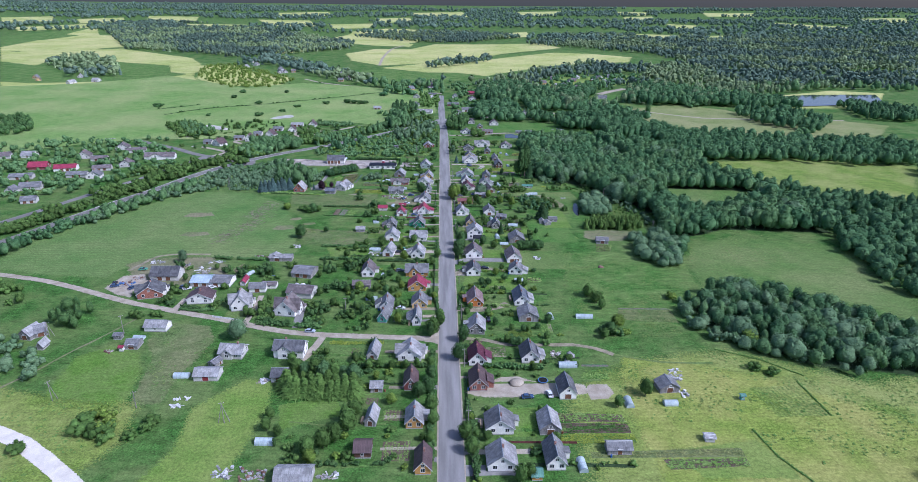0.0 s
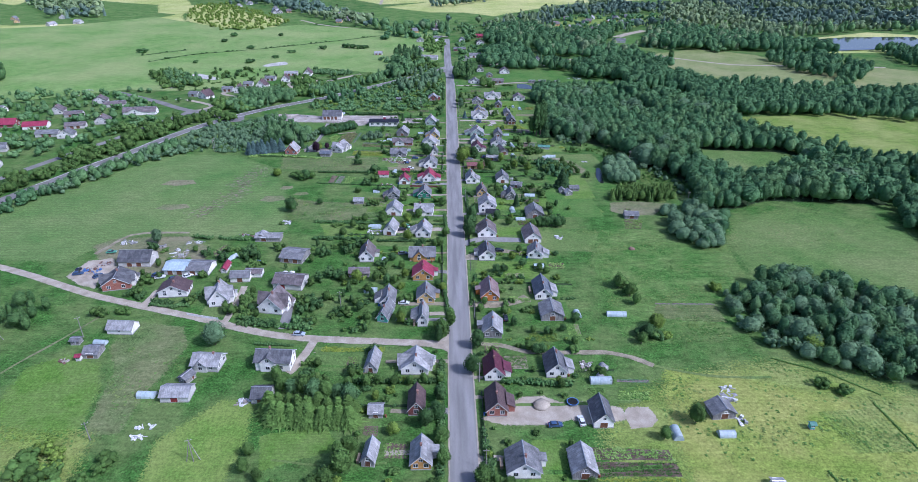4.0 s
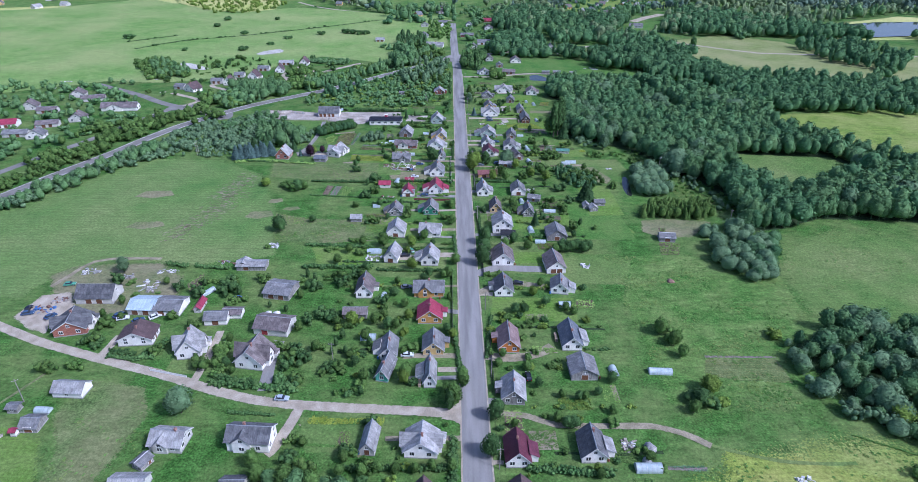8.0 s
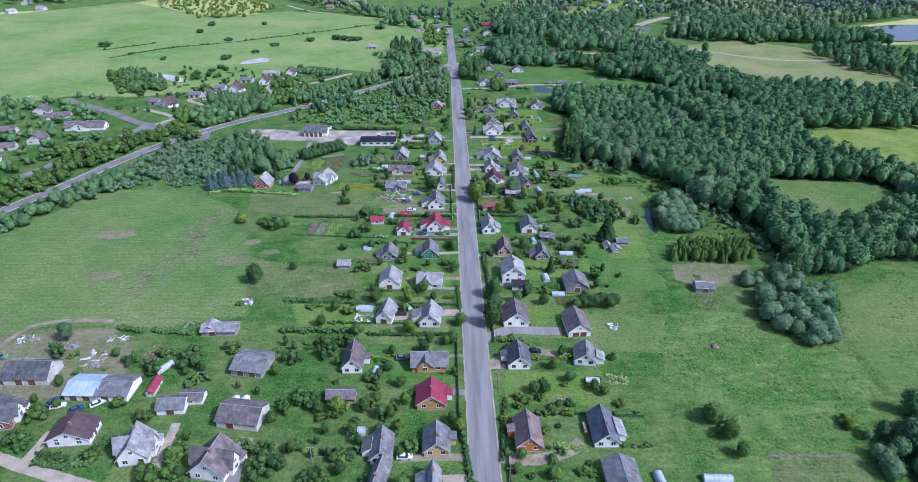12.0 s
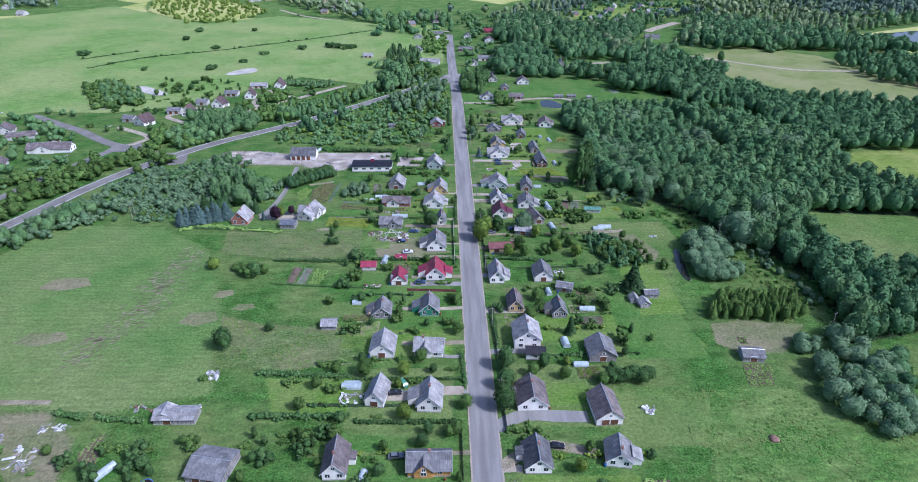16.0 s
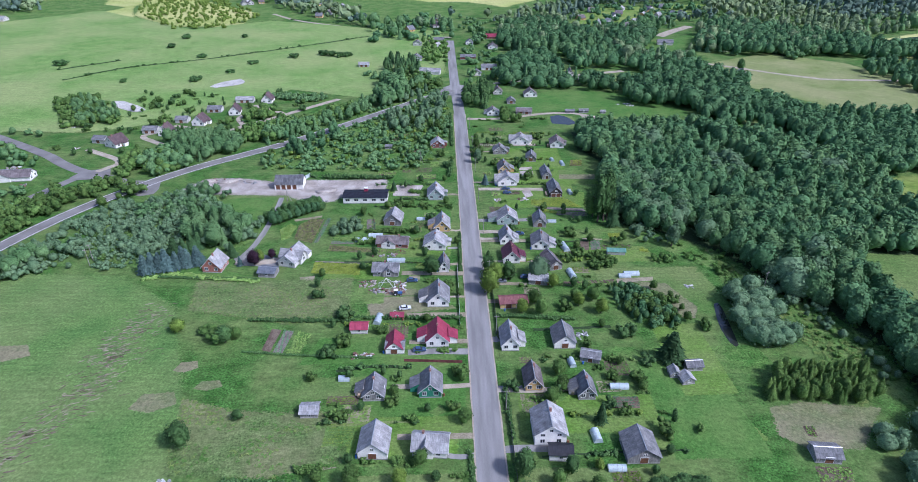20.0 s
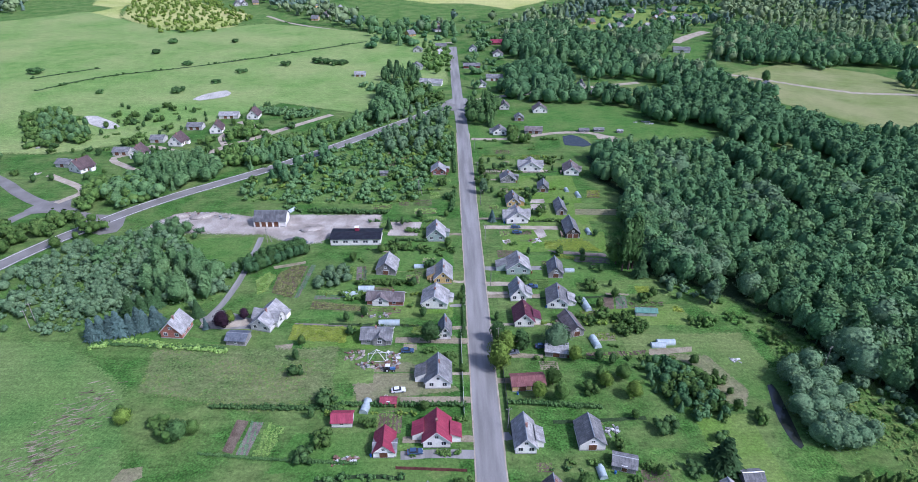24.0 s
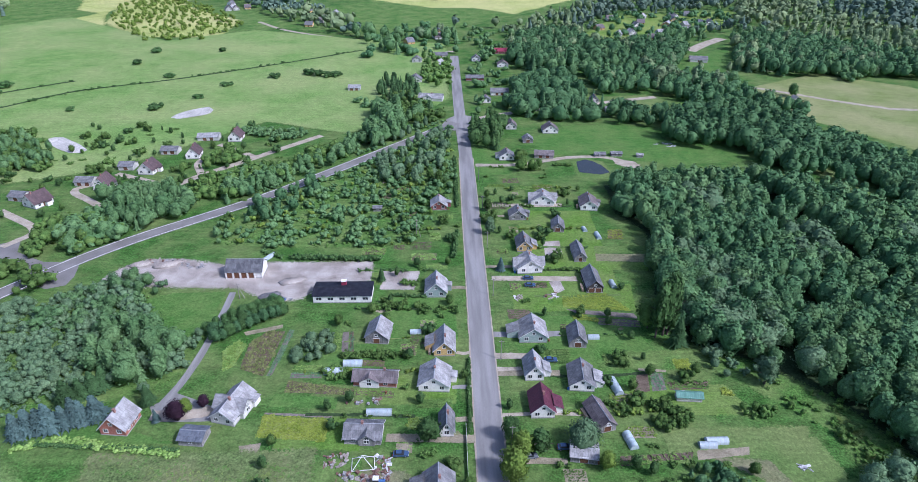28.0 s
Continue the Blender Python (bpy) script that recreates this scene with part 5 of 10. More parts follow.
house(-36.4, 812.1, 0, 10.1, 7.8, "g", 2.6, 3.12, "white", "grey", "house", "white house with grey roof")
house(18.0, 753.4, 0, 7.9, 6.2, "g", 2.42, 2.46, "white", "grey", "house", "white house with grey roof")
house(30.1, 773.7, 0, 13.6, 7.0, "e", 2.6, 2.25, "white", "grey", "shed", "pale building with grey roof")
house(12.9, 816.2, 0, 14.7, 5.5, "e", 2.42, 1.8, "redw", "grey", "shed", "dark red shed with grey roof")
house(31.5, 694.8, 0, 7.0, 7.8, "g", 2.42, 2.95, "pale", "mauve", "house", "house with dark steep roof")
house(56.3, 686.6, 0, 9.9, 7.8, "g", 2.42, 3.44, "white", "mauve", "house", "house with dark steep roof")
house(23.7, 640.0, 0, 8.5, 7.0, "g", 2.42, 2.79, "white", "grey", "house", "white house with grey roof")
house(39.5, 668.2, 0, 6.2, 5.5, "g", 2.23, 2.13, "greyw", "grey", "shed", "grey shed beside the village gardens")
house(46.1, 642.1, -5, 11.0, 5.5, "e", 2.23, 1.8, "greyw", "mauve", "shed", "long grey shed beside the village gardens")
house(40.3, 863.5, 0, 9.5, 7.8, "g", 2.6, 2.95, "white", "mauve", "house", "house with mauve roof")
house(43.5, 917.0, 0, 13.2, 6.2, "e", 2.6, 2.46, "redw", "red", "barn", "barn with bright red roof")
house(17.1, 885.7, 0, 7.7, 7.0, "g", 2.6, 2.79, "white", "grey", "house", "white house with grey roof")
house(-17.7, 900.1, 0, 16.2, 7.0, "e", 2.6, 2.13, "pale", "grey", "barn", "pale barn with grey roof")
house(-37.9, 881.3, 0, 8.7, 7.0, "g", 2.6, 2.79, "pale", "grey", "house", "pale house with grey roof")
house(225.5, 881.6, -9, 15.9, 7.0, "e", 2.6, 2.46, "white", "grey", "house", "white farmhouse with grey roof")
house(105.7, 728.6, 0, 6.3, 6.2, "e", 2.23, 1.8, "pale", "light", "shed", "pale shed with white roof")
house(-83.7, 787.1, 0, 9.2, 6.2, "e", 2.23, 1.8, "pale", "light", "shed", "pale shed beside the village gardens")
house(252.4, 752.8, 0, 7.1, 5.5, "g", 2.23, 2.13, "pale", "grey", "shed", "shed beside a lone tree")
house(-362.0, 533.1, 0, 10.9, 7.8, "e", 2.6, 2.79, "white", "light", "house", "white village house beside the village gardens")
house(-330.3, 494.0, 8, 13.9, 8.6, "e", 2.79, 3.28, "redw", "red", "house", "village house with bright red roof")
house(-306.5, 490.0, 13, 16.0, 9.4, "e", 2.79, 2.25, "white", "red", "barn", "long village building with bright red roof")
house(-313.7, 530.8, 12, 10.5, 8.6, "g", 2.79, 3.69, "pale", "mauve", "house", "village house with mauve roof")
house(-296.1, 522.0, 9, 12.9, 7.0, "e", 2.42, 1.8, "pale", "mauve", "shed", "village shed with mauve roof")
house(-296.3, 563.7, 13, 10.8, 8.6, "g", 2.79, 3.28, "pale", "mauve", "house", "village house with mauve roof")
house(-279.0, 552.8, 17, 16.3, 7.0, "e", 2.42, 1.8, "pale", "mauve", "shed", "village shed with mauve roof")
house(-247.5, 529.0, 5, 24.7, 7.8, "e", 2.79, 2.79, "white", "mauve", "dormer", "white village house with mauve roof")
house(-264.8, 503.6, 11, 10.2, 8.6, "g", 2.79, 3.28, "pale", "mauve", "house", "village house with mauve roof")
house(-278.2, 490.8, 16, 13.6, 7.0, "e", 2.42, 1.8, "pale", "mauve", "shed", "village shed with mauve roof")
house(-287.1, 471.0, 7, 14.8, 7.0, "e", 2.42, 1.8, "pale", "grey", "shed", "village shed with grey roof")
house(-272.6, 468.1, 9, 10.4, 7.8, "g", 2.79, 3.28, "white", "grey", "house", "village house with grey roof")
house(-326.3, 465.0, 12, 15.9, 7.0, "e", 2.42, 1.8, "pale", "grey", "shed", "village shed with grey roof")
house(-302.3, 437.9, 12, 13.9, 7.8, "e", 2.79, 2.46, "pale", "grey", "house", "village house with grey roof")
house(-379.8, 529.7, 16, 7.8, 7.8, "e", 2.79, 2.46, "pale", "mauve", "house", "village house with mauve roof")
house(-284.5, 406.3, 16, 9.3, 7.0, "e", 2.42, 2.16, "pale", "grey", "shed", "village shed with grey roof")
house(-310.8, 429.1, 0, 6.5, 7.0, "g", 2.42, 2.46, "pale", "grey", "shed", "village shed with grey roof")


# ---- roads ----
ribbon("road", [(0, -200), (0, 120), (0, 300), (0, 500), (0, 640), (-1.5, 706), (-2.5, 800), (-3, 905)], 7.2, ASPHALT, 0.09, "straight worn grey asphalt village street")
ribbon("verge", [(3.9, -200), (3.9, 120), (3.9, 640)], 1.0, GRAVEL, 0.05, "narrow pale gravel strip beside the street", "verge", 0.25)
ribbon("verge", [(-3.9, -200), (-3.9, 120), (-3.9, 640)], 1.0, GRAVEL, 0.05, "narrow pale gravel strip beside the street", "verge", 0.25)
ribbon("side_road", [(-2.5, 222.5), (-16, 223.5), (-58, 227), (-78, 232), (-99, 240), (-124, 248.5), (-150, 258), (-190, 276.5), (-219, 286), (-300, 306)], 3.7, GRAVEL, 0.07, "pale unpaved side road winding west", "road", 0.35, 3.0)
patch("side_road_mouth", [(-3.4, 217.5), (-3.4, 228.5), (-7, 226.6), (-10, 220.4), (-6.5, 219.8)], GRAVEL, 0.075, "gravel mouth of the side road", "road", 3, 0.2)
ribbon("chalk_road", [(-60, 95), (-95, 128), (-112, 143), (-130, 156), (-146, 165), (-200, 186)], 5.5, CHALK, 0.07, "bright pale gravel road in the meadow", "road", 0.3)
HIGHWAY = [(-262, 300), (-255, 331), (-247.5, 350), (-238, 375), (-224.5, 409), (-212, 437), (-200, 470), (-188, 495), (-176, 513), (-165.5, 528), (-148, 547.5), (-118, 574.5), (-96, 597), (-69, 628.5), (-37, 667), (-5, 705)]
ribbon("highway", HIGHWAY, 7.6, ASPHALT_NEW, 0.1, "smooth grey highway curving through the fields")
ribbon("highway", [(-1, 706), (30, 724), (80, 742), (150, 765)], 6.0, GRAVEL, 0.06, "pale road leading east from the junction")
ribbon("junction", [(-172, 518), (-186, 525), (-200, 532.5), (-210, 537), (-219, 542), (-232, 551.6), (-250.7, 567), (-300, 600)], 5.6, ASPHALT_NEW, 0.115, "asphalt side road joining the highway")
ribbon("service_road", [(-277.4, 364.6), (-268.5, 385.1), (-258, 412.2), (-246, 442), (-237, 462), (-228, 490), (-219, 513), (-212.5, 529), (-205, 534)], 5.0, ASPHALT_NEW, 0.06, "pale service road beside the highway")
ribbon("village_lane", [(-207, 536), (-202, 544.5), (-199.2, 551.2), (-204.1, 558), (-217.3, 566.7), (-228.5, 574.1)], 4.0, GRAVEL, 0.07, "pale lane to the western houses")
patch("junction_apron", [(-214, 537), (-206.5, 541.5), (-200.5, 543), (-196, 533), (-201, 528.5), (-211.5, 527), (-216, 530)], ASPHALT_NEW, 0.12, "asphalt crossing of the side roads", "road", 3, 0.2, 1.0)
patch("junction_apron", [(-187, 526), (-176, 520.5), (-165, 524.5), (-162, 514), (-162, 508), (-168, 505.5), (-178, 510), (-183, 519)], ASPHALT_NEW, 0.105, "worn asphalt mouth of the side road", "road", 3, 0.2, 1.0)
ribbon("village_road", [(-156.2, 599.5), (-147.8, 614.1), (-126.8, 638), (-112, 656), (-91.3, 680)], 5.0, GRAVEL, 0.06, "pale road along the western houses")
ribbon("village_lane", [(-180.2, 576.5), (-192.9, 586.6), (-201.7, 592.9), (-205, 599), (-199, 603.9)], 4.0, GRAVEL, 0.06, "pale lane among the western houses")
patch("junction_apron", [(-1, 690), (6, 702), (8, 716), (-2, 722), (-10, 712), (-14, 696), (-6, 690)], ASPHALT, 0.14, "asphalt junction where the street meets the highway", "road", 3, 0.2)
ribbon("village_lane", [(-165.5, 605.9), (-179.1, 612.6), (-193, 619.1)], 4.0, GRAVEL, 0.06, "pale lane to a village house")
ribbon("village_lane", [(-146.3, 617.7), (-153.9, 633.3), (-152.4, 642.5)], 4.0, GRAVEL, 0.06, "pale lane to a village house")
ribbon("village_lane", [(-122.9, 642.2), (-137.9, 654.8), (-151.5, 664.7)], 4.0, GRAVEL, 0.06, "pale lane to a village house")
ribbon("sandy_road", [(5.1, 629.5), (24.5, 629.4), (43.9, 634.8), (62, 640.7), (82.8, 640.2), (99, 627.4)], 4.0, GRAVEL, 0.06, "pale sandy road to the meadow", "road", 0.5)
ribbon("sandy_road", [(188.2, 854.3), (198.9, 836.5), (214.3, 818.4)], 5.0, GRAVEL, 0.06, "pale sandy road in the far woods", "road", 0.5)
ribbon("sandy_road", [(233.7, 925.7), (257.6, 955.1), (290.7, 988.4)], 12.0, GRAVEL, 0.06, "pale sandy road in the far woods", "road", 0.5)
ribbon("field_track", [(225.5, 800.9), (253.4, 779.4), (282.2, 755.3), (307.5, 738.1), (332.4, 730.8), (480, 720)], 5.0, GRAVEL, 0.06, "pale track across the far meadow", "track", 0.5)
ribbon("far_road", [(-1.5, 924.1), (-30, 930), (-97, 972.6), (-188.4, 1030.7), (-238.5, 1089.1)], 5, GRAVEL, 0.06, "pale road across the northern fields")
ribbon("far_track", [(-131, 1318.2), (-138.8, 1505.9), (-136.3, 1753.4), (-111.5, 1882.1)], 6, GRAVEL, 0.4, "pale field track", "track")
ribbon("driveway", [(3.5, 249), (14, 248), (22, 250), (28, 254)], 4.0, TRACK, 0.06, "sandy driveway", "driveway", 0.3)
ribbon("driveway", [(3.5, 301), (11.3, 305.8), (21.1, 305.3), (31, 304.9)], 4.0, ASPHALT, 0.06, "grey gravel driveway", "driveway", 0.3)
ribbon("driveway", [(3.5, 287), (14.6, 294.1), (22.9, 293.4), (30.8, 291)], 3.5, TRACK, 0.06, "sandy driveway", "driveway", 0.3)
ribbon("driveway", [(-52.5, 226.1), (-54.2, 218), (-56.5, 210.1), (-58.2, 207.3)], 3.2, GRAVEL, 0.08, "curving pale driveway", "driveway", 0.2)
ribbon("driveway", [(-65.5, 232.6), (-66.3, 241.6), (-67.1, 252), (-66.5, 257.5)], 3.2, ASPHALT, 0.06, "grey driveway", "driveway", 0.2)
ribbon("driveway", [(-88.8, 236.5), (-88.4, 244.5), (-88.3, 255), (-88.7, 263.3)], 2.6, GRAVEL, 0.06, "pale paved driveway", "driveway", 0.2)
ribbon("driveway", [(-124.4, 249.6), (-123.5, 255.5), (-123.1, 260.8)], 2.8, GRAVEL, 0.06, "pale gravel driveway", "driveway", 0.2)
ribbon("driveway", [(4, 462.6), (8.9, 462.5), (14.8, 462.3)], 3.0, GRAVEL, 0.06, "pale gravel driveway", "driveway", 0.2)
ribbon("driveway", [(6.3, 510.4), (20.5, 510.1), (34.6, 509.5), (40.5, 509.4)], 3.5, GRAVEL, 0.06, "pale gravel driveway", "driveway", 0.2)
ribbon("driveway", [(10.9, 577.4), (28.5, 576.9), (46, 576.8)], 3.5, GRAVEL, 0.06, "pale gravel driveway", "driveway", 0.2)
ribbon("driveway", [(-4.1, 426.9), (-16.1, 427.3), (-29.4, 427.8)], 3.0, TRACK, 0.06, "trodden driveway", "driveway", 0.2)
ribbon("driveway", [(-5.2, 316.7), (-15.1, 316.7), (-23.6, 314.7), (-28.8, 314.6)], 4.0, GRAVEL, 0.06, "pale driveway with parked cars", "driveway", 0.2)
patch("thicket_floor", [(-108.3, 589.7), (-78.4, 625.3), (-35.4, 690.7), (-8.2, 712.5), (-7.9, 593.1), (-28, 537.5), (-43.2, 535), (-84, 535.9), (-115.6, 539.4)], WEEDS, 0.012, "rough weedy ground among bushes")
ribbon("path", [(-98, 442), (-95.9, 449.5), (-94.7, 458.1), (-93.9, 471.8), (-94.1, 489.1), (-94.6, 501.8)], 2.2, ASPHALT, 0.06, "pale lane between the bushes", "path", 0.2)
ribbon("path", [(-99.4, 437.5), (-89, 437.5), (-81.2, 439.7)], 4.0, GRAVEL, 0.06, "pale drive beside the pale house", "path", 0.3)
ribbon("field_track", [(3.5, 223.2), (14.7, 221.6), (21.9, 218.4), (27.1, 217.4), (41.5, 217.2), (52.5, 216.8), (59.8, 214.2), (66.3, 209.6)], 2.3, TRACK, 0.05, "dirt track between the gardens", "track", 0.5)
ribbon("field_track", [(65, 210.4), (76, 206), (88, 203.4), (104, 203)], 1.2, OLIVE, 0.05, "faint grassy track over the meadow", "track", 0.4)
ribbon("mown_path", [(41.7, 250), (41.6, 234.3), (41.9, 219)], 3.2, LAWN, 0.03, "mown path behind the gardens", "track", 0.4)
ribbon("field_track", [(-163.1, 190.1), (-156.9, 200.4), (-151.1, 213.8), (-143.9, 227.1), (-136.6, 243)], 1.0, DRY, 0.05, "narrow trodden path over the grass", "track", 0.3)
ribbon("field_track", [(-164.7, 292.2), (-161.5, 301), (-157.3, 311.5), (-145.6, 314.1), (-130.1, 314)], 2.0, TRACK, 0.05, "faint wheel track round the farm", "track", 0.3)

for _off in (-3.45, 3.45):
    _hl = smooth_line(HIGHWAY[3:], 6)
    _ol = []
    for _a, _b in zip(_hl, _hl[1:]):
        _d = (_b - _a).normalized()
        _ol.append((_a.x - _d.y * _off, _a.y + _d.x * _off))
    ribbon("edge_line", _ol[::3], 0.28, TRIM, 0.135, "white painted edge line of the highway", "marking")

# ---- fields ----
patch("wild_meadow", [(52.2, 196.8), (93.8, 211.8), (114.1, 213.4), (131.6, 204.7), (158, 190.9), (181.4, 195.3), (260, 130), (220, 60), (60, 60), (40, 120), (40.2, 142.2), (39.8, 178.7)], WILD, 0.012, "uneven yellow-green wild meadow", "field", 6, 3.0, 26.0)
patch("pale_meadow", [(69.5, 208.6), (77.5, 207), (90.6, 206.2), (107.7, 198.7), (121.8, 192.2), (140, 180), (165, 160), (150, 120), (100, 105), (64, 120), (62, 150), (62, 176), (64.5, 195)], PALE, 0.016, "pale sunlit mown meadow", "field", 5, 2.0, 9.0)
patch("rough_meadow", [(-121.8, 238), (-102.8, 234.7), (-96.4, 222.8), (-99.3, 204.7), (-101.1, 195.7), (-100.9, 180), (-112, 178), (-117.1, 209.7), (-125.1, 223)], ROUGH, 0.016, "brownish rough grassland between the paddocks", "field", 4, 2.0, 6.0)
patch("mown_meadow", [(-97, 130), (-93, 143), (-88, 157), (-90, 177), (-76, 195), (-65, 194.5), (-62.5, 176), (-66, 150), (-66.6, 142), (-60, 90), (-104, 90)], MOWN, 0.012, "bright freshly mown meadow strip", "field", 5, 2.0, 15.0)
patch("wild_meadow", [(-164.9, 192.8), (-138.8, 184.4), (-108.6, 180.8), (-104.7, 159.9), (-111.1, 144.5), (-130, 100), (-230, 130)], WILD, 0.014, "rough yellowish meadow with bushes", "field", 6, 3.0, 26.0)
patch("pasture", [(-143.5, 181.8), (-146, 195.2), (-147.3, 211), (-137.4, 218.9), (-123, 213), (-115.9, 199.3), (-113.7, 180.8), (-127.7, 178.8)], SUNNY, 0.014, "bright green mown pasture", "field", 5, 2.0, 14.0)
patch("great_field", [(-205, 405), (-212.7, 383.5), (-187.8, 432.5), (-141.5, 428.4), (-111.6, 406.3), (-88, 348.8), (-82.8, 316.4), (-114, 308), (-148.3, 313), (-166, 302), (-172, 284), (-205, 287), (-236, 296), (-246, 325), (-232, 355)], FIELD, 0.012, "wide green field with dry streaks")
for _m, _n, _lab in ((SOIL, 300, "dark clods along the turned strip"), (TRACK, 260, "dry straw scars along the turned strip")):
    _s = Shape()
    _z = free_level([(-140, 330), (-112, 405)], 0.045)
    for _i in range(_n):
        _u = rng.uniform(0, 1)
        _cx, _cy = -135 + 20 * _u + 4 * math.sin(5 * _u) + rng.gauss(0, 4.2), 334 + 70 * _u + rng.gauss(0, 3)
        _a, _b, _t = rng.uniform(0.4, 2.0), rng.uniform(0.08, 0.28), radians(rng.gauss(28, 16))
        _ring = [(_a * math.cos(k * math.tau / 7) * rng.uniform(0.7, 1.2), _b * math.sin(k * math.tau / 7) * rng.uniform(0.6, 1.3)) for k in range(7)]
        _s.add([(_cx + u * math.cos(_t) - v * math.sin(_t), _cy + u * math.sin(_t) + v * math.cos(_t), _z) for u, v in _ring], [tuple(range(7))])
    tagged(new("dry_streaks", _s.mesh("dry_streaks", _m)), _lab, "field", kind="stuff")
for _cx, _cy, _w, _l in ((-100, 356, 14, 9), (-86, 363, 9, 5), (-150, 345, 18, 8), (-96, 372, 8, 6), (-160, 380, 20, 10)):
    patch("dry_turf", [(_cx - _w / 2, _cy - _l * 0.3), (_cx, _cy - _l / 2), (_cx + _w / 2, _cy - _l * 0.1), (_cx + _w * 0.3, _cy + _l / 2), (_cx - _w * 0.35, _cy + _l * 0.4)], DRY, 0.02, "pale dry turf in the mown field", "field", 3, 1.5, 5.0)
patch("rough_corner", [(-186, 474), (-177.6, 492.2), (-155.3, 502.6), (-128.1, 502.5), (-94.4, 498.4), (-93.5, 481.3), (-96.8, 454.3), (-110.5, 443.4), (-144.4, 438.5)], WEEDS, 0.014, "rough weedy ground under bushes")
patch("weedy_meadow", [(70, 314.8), (89.8, 319.7), (107.7, 310.3), (128.8, 301.9), (125, 235), (60, 225), (59.3, 282.3)], WEEDS, 0.014, "tall weedy meadow behind the gardens")
patch("western_pasture", [(-677.4, 974.1), (-575, 1012.9), (-479.9, 1118.8), (-305.1, 975.1), (-227.6, 1036.3), (-107.3, 985.6), (-9, 960), (-9, 760), (-40, 705), (-77, 683.3), (-133.1, 706.9), (-196.9, 626.5), (-247.7, 603.8), (-295.5, 608.9), (-397.5, 547.6), (-700, 560)], PASTURE, 0.02, "broad green western pasture", "field", 20, 3)
patch("far_meadow", [(-1388.3, 2061.2), (-1350.7, 2572.9), (-598.7, 1442.5), (-382.8, 1239.6), (-230.2, 1151.5), (-133.9, 1250.8), (6.4, 1485.7), (332, 1756), (477.3, 1583.1), (413, 1457.3), (203, 1249.8), (45.2, 1102.4), (-52.2, 988), (-192.1, 1052.5), (-301.4, 962.4), (-498.4, 968.5), (-669.1, 961.4)], WEEDS, 0.03, "broad green meadow behind the pasture", "field", 20, 8, 13)
for _poly in ([(-1161.5, 1712.3), (-1222.7, 2055.2), (-1377.6, 2626), (-1138.7, 2174.8), (-996.4, 2156.7), (-942.3, 1903), (-822.8, 1684.4), (-565, 1456.9), (-496.1, 1319.8), (-477.1, 1163.8), (-550.6, 1292.5), (-685.7, 1355.1), (-793.5, 1469.2), (-857.2, 1466), (-807.7, 1276.6), (-926, 1352.7)],
              [(-714.2, 1030), (-649.6, 1015.4), (-577.1, 1034.4), (-501, 1031.9), (-455.7, 1163.2), (-401, 1041.8), (-353.6, 959.9), (-251.7, 977.6), (-274.3, 928.4), (-349.7, 878.3), (-424.2, 864.8), (-535.3, 908), (-612.1, 874.6)],
              [(-493.2, 1295.5), (-425.1, 1302.9), (-344.4, 1182.5), (-260.7, 1098.5), (-254.8, 990.3), (-346.9, 993.2), (-420.4, 1081.5)], [(-620.2, 1850.4), (-640.7, 1997.2), (-476.9, 1911.7), (-375.7, 2128.9), (-333.4, 2385.8), (-243.6, 2347.6), (-275.3, 1954.3), (-354.7, 1653), (-397.8, 1583.2), (-496.8, 1679.7)],
              [(-348.9, 2501.1), (-230.5, 2707.4), (13.4, 2608.1), (77.1, 2386.6), (-68.2, 2165), (-92.3, 1839.7), (-196.2, 1872.8), (-275.3, 1954.3)], [(-241.1, 1594.6), (-183.9, 1749.1), (-88.5, 1757.6), (-26.2, 1940.1), (116.7, 1954.2), (314.2, 2010.7), (347.2, 1837.8), (157.2, 1626), (31.9, 1407.5), (-19.7, 1374), (-128.5, 1318.1), (-202.2, 1414.9)],
              [(-124.5, 1274.4), (-32.4, 1374.4), (44.1, 1381.9), (131, 1497.4), (285.4, 1672.1), (388.3, 1646.4), (467.8, 1550.8), (425.9, 1431.1), (243.4, 1345.7), (155.9, 1246.5), (79.2, 1146.5), (26.9, 1198.8), (-28.7, 1195.9)],
              [(-550.6, 1292.5), (-511.1, 1344.6), (-459.2, 1232.6), (-447.2, 1140.1), (-502.3, 1173.7)]):
    patch("hay_field", _poly, SUNLIT_HAY, 0.08, "sunlit yellow-green hay field", "field", 14, 9, 13)
patch("lake_meadow", [(457.9, 897.3), (621.5, 979.8), (688.7, 952.2), (582.5, 809.5), (420, 803)], SUNLIT_HAY, 0.05, "pale meadow round the lake", "field", 20, 4)
patch("clearing", [(131.3, 304.9), (142.2, 325.1), (173.8, 341.3), (225.7, 325.3), (238.3, 307.5), (220.2, 285), (230.9, 262), (212.8, 237.8), (186.2, 255.2), (162.5, 269.6), (127.4, 271.1)], OLIVE, 0.02, "olive green meadow among the woods", "field", 6, 2.0, 22.0)
patch("clearing", [(221, 520), (314.8, 535.5), (411.6, 505.6), (337.5, 405.7), (281.6, 432.5), (240, 458), (217, 483)], WILD, 0.02, "olive green meadow among the woods", "field", 6, 2.0, 22.0)
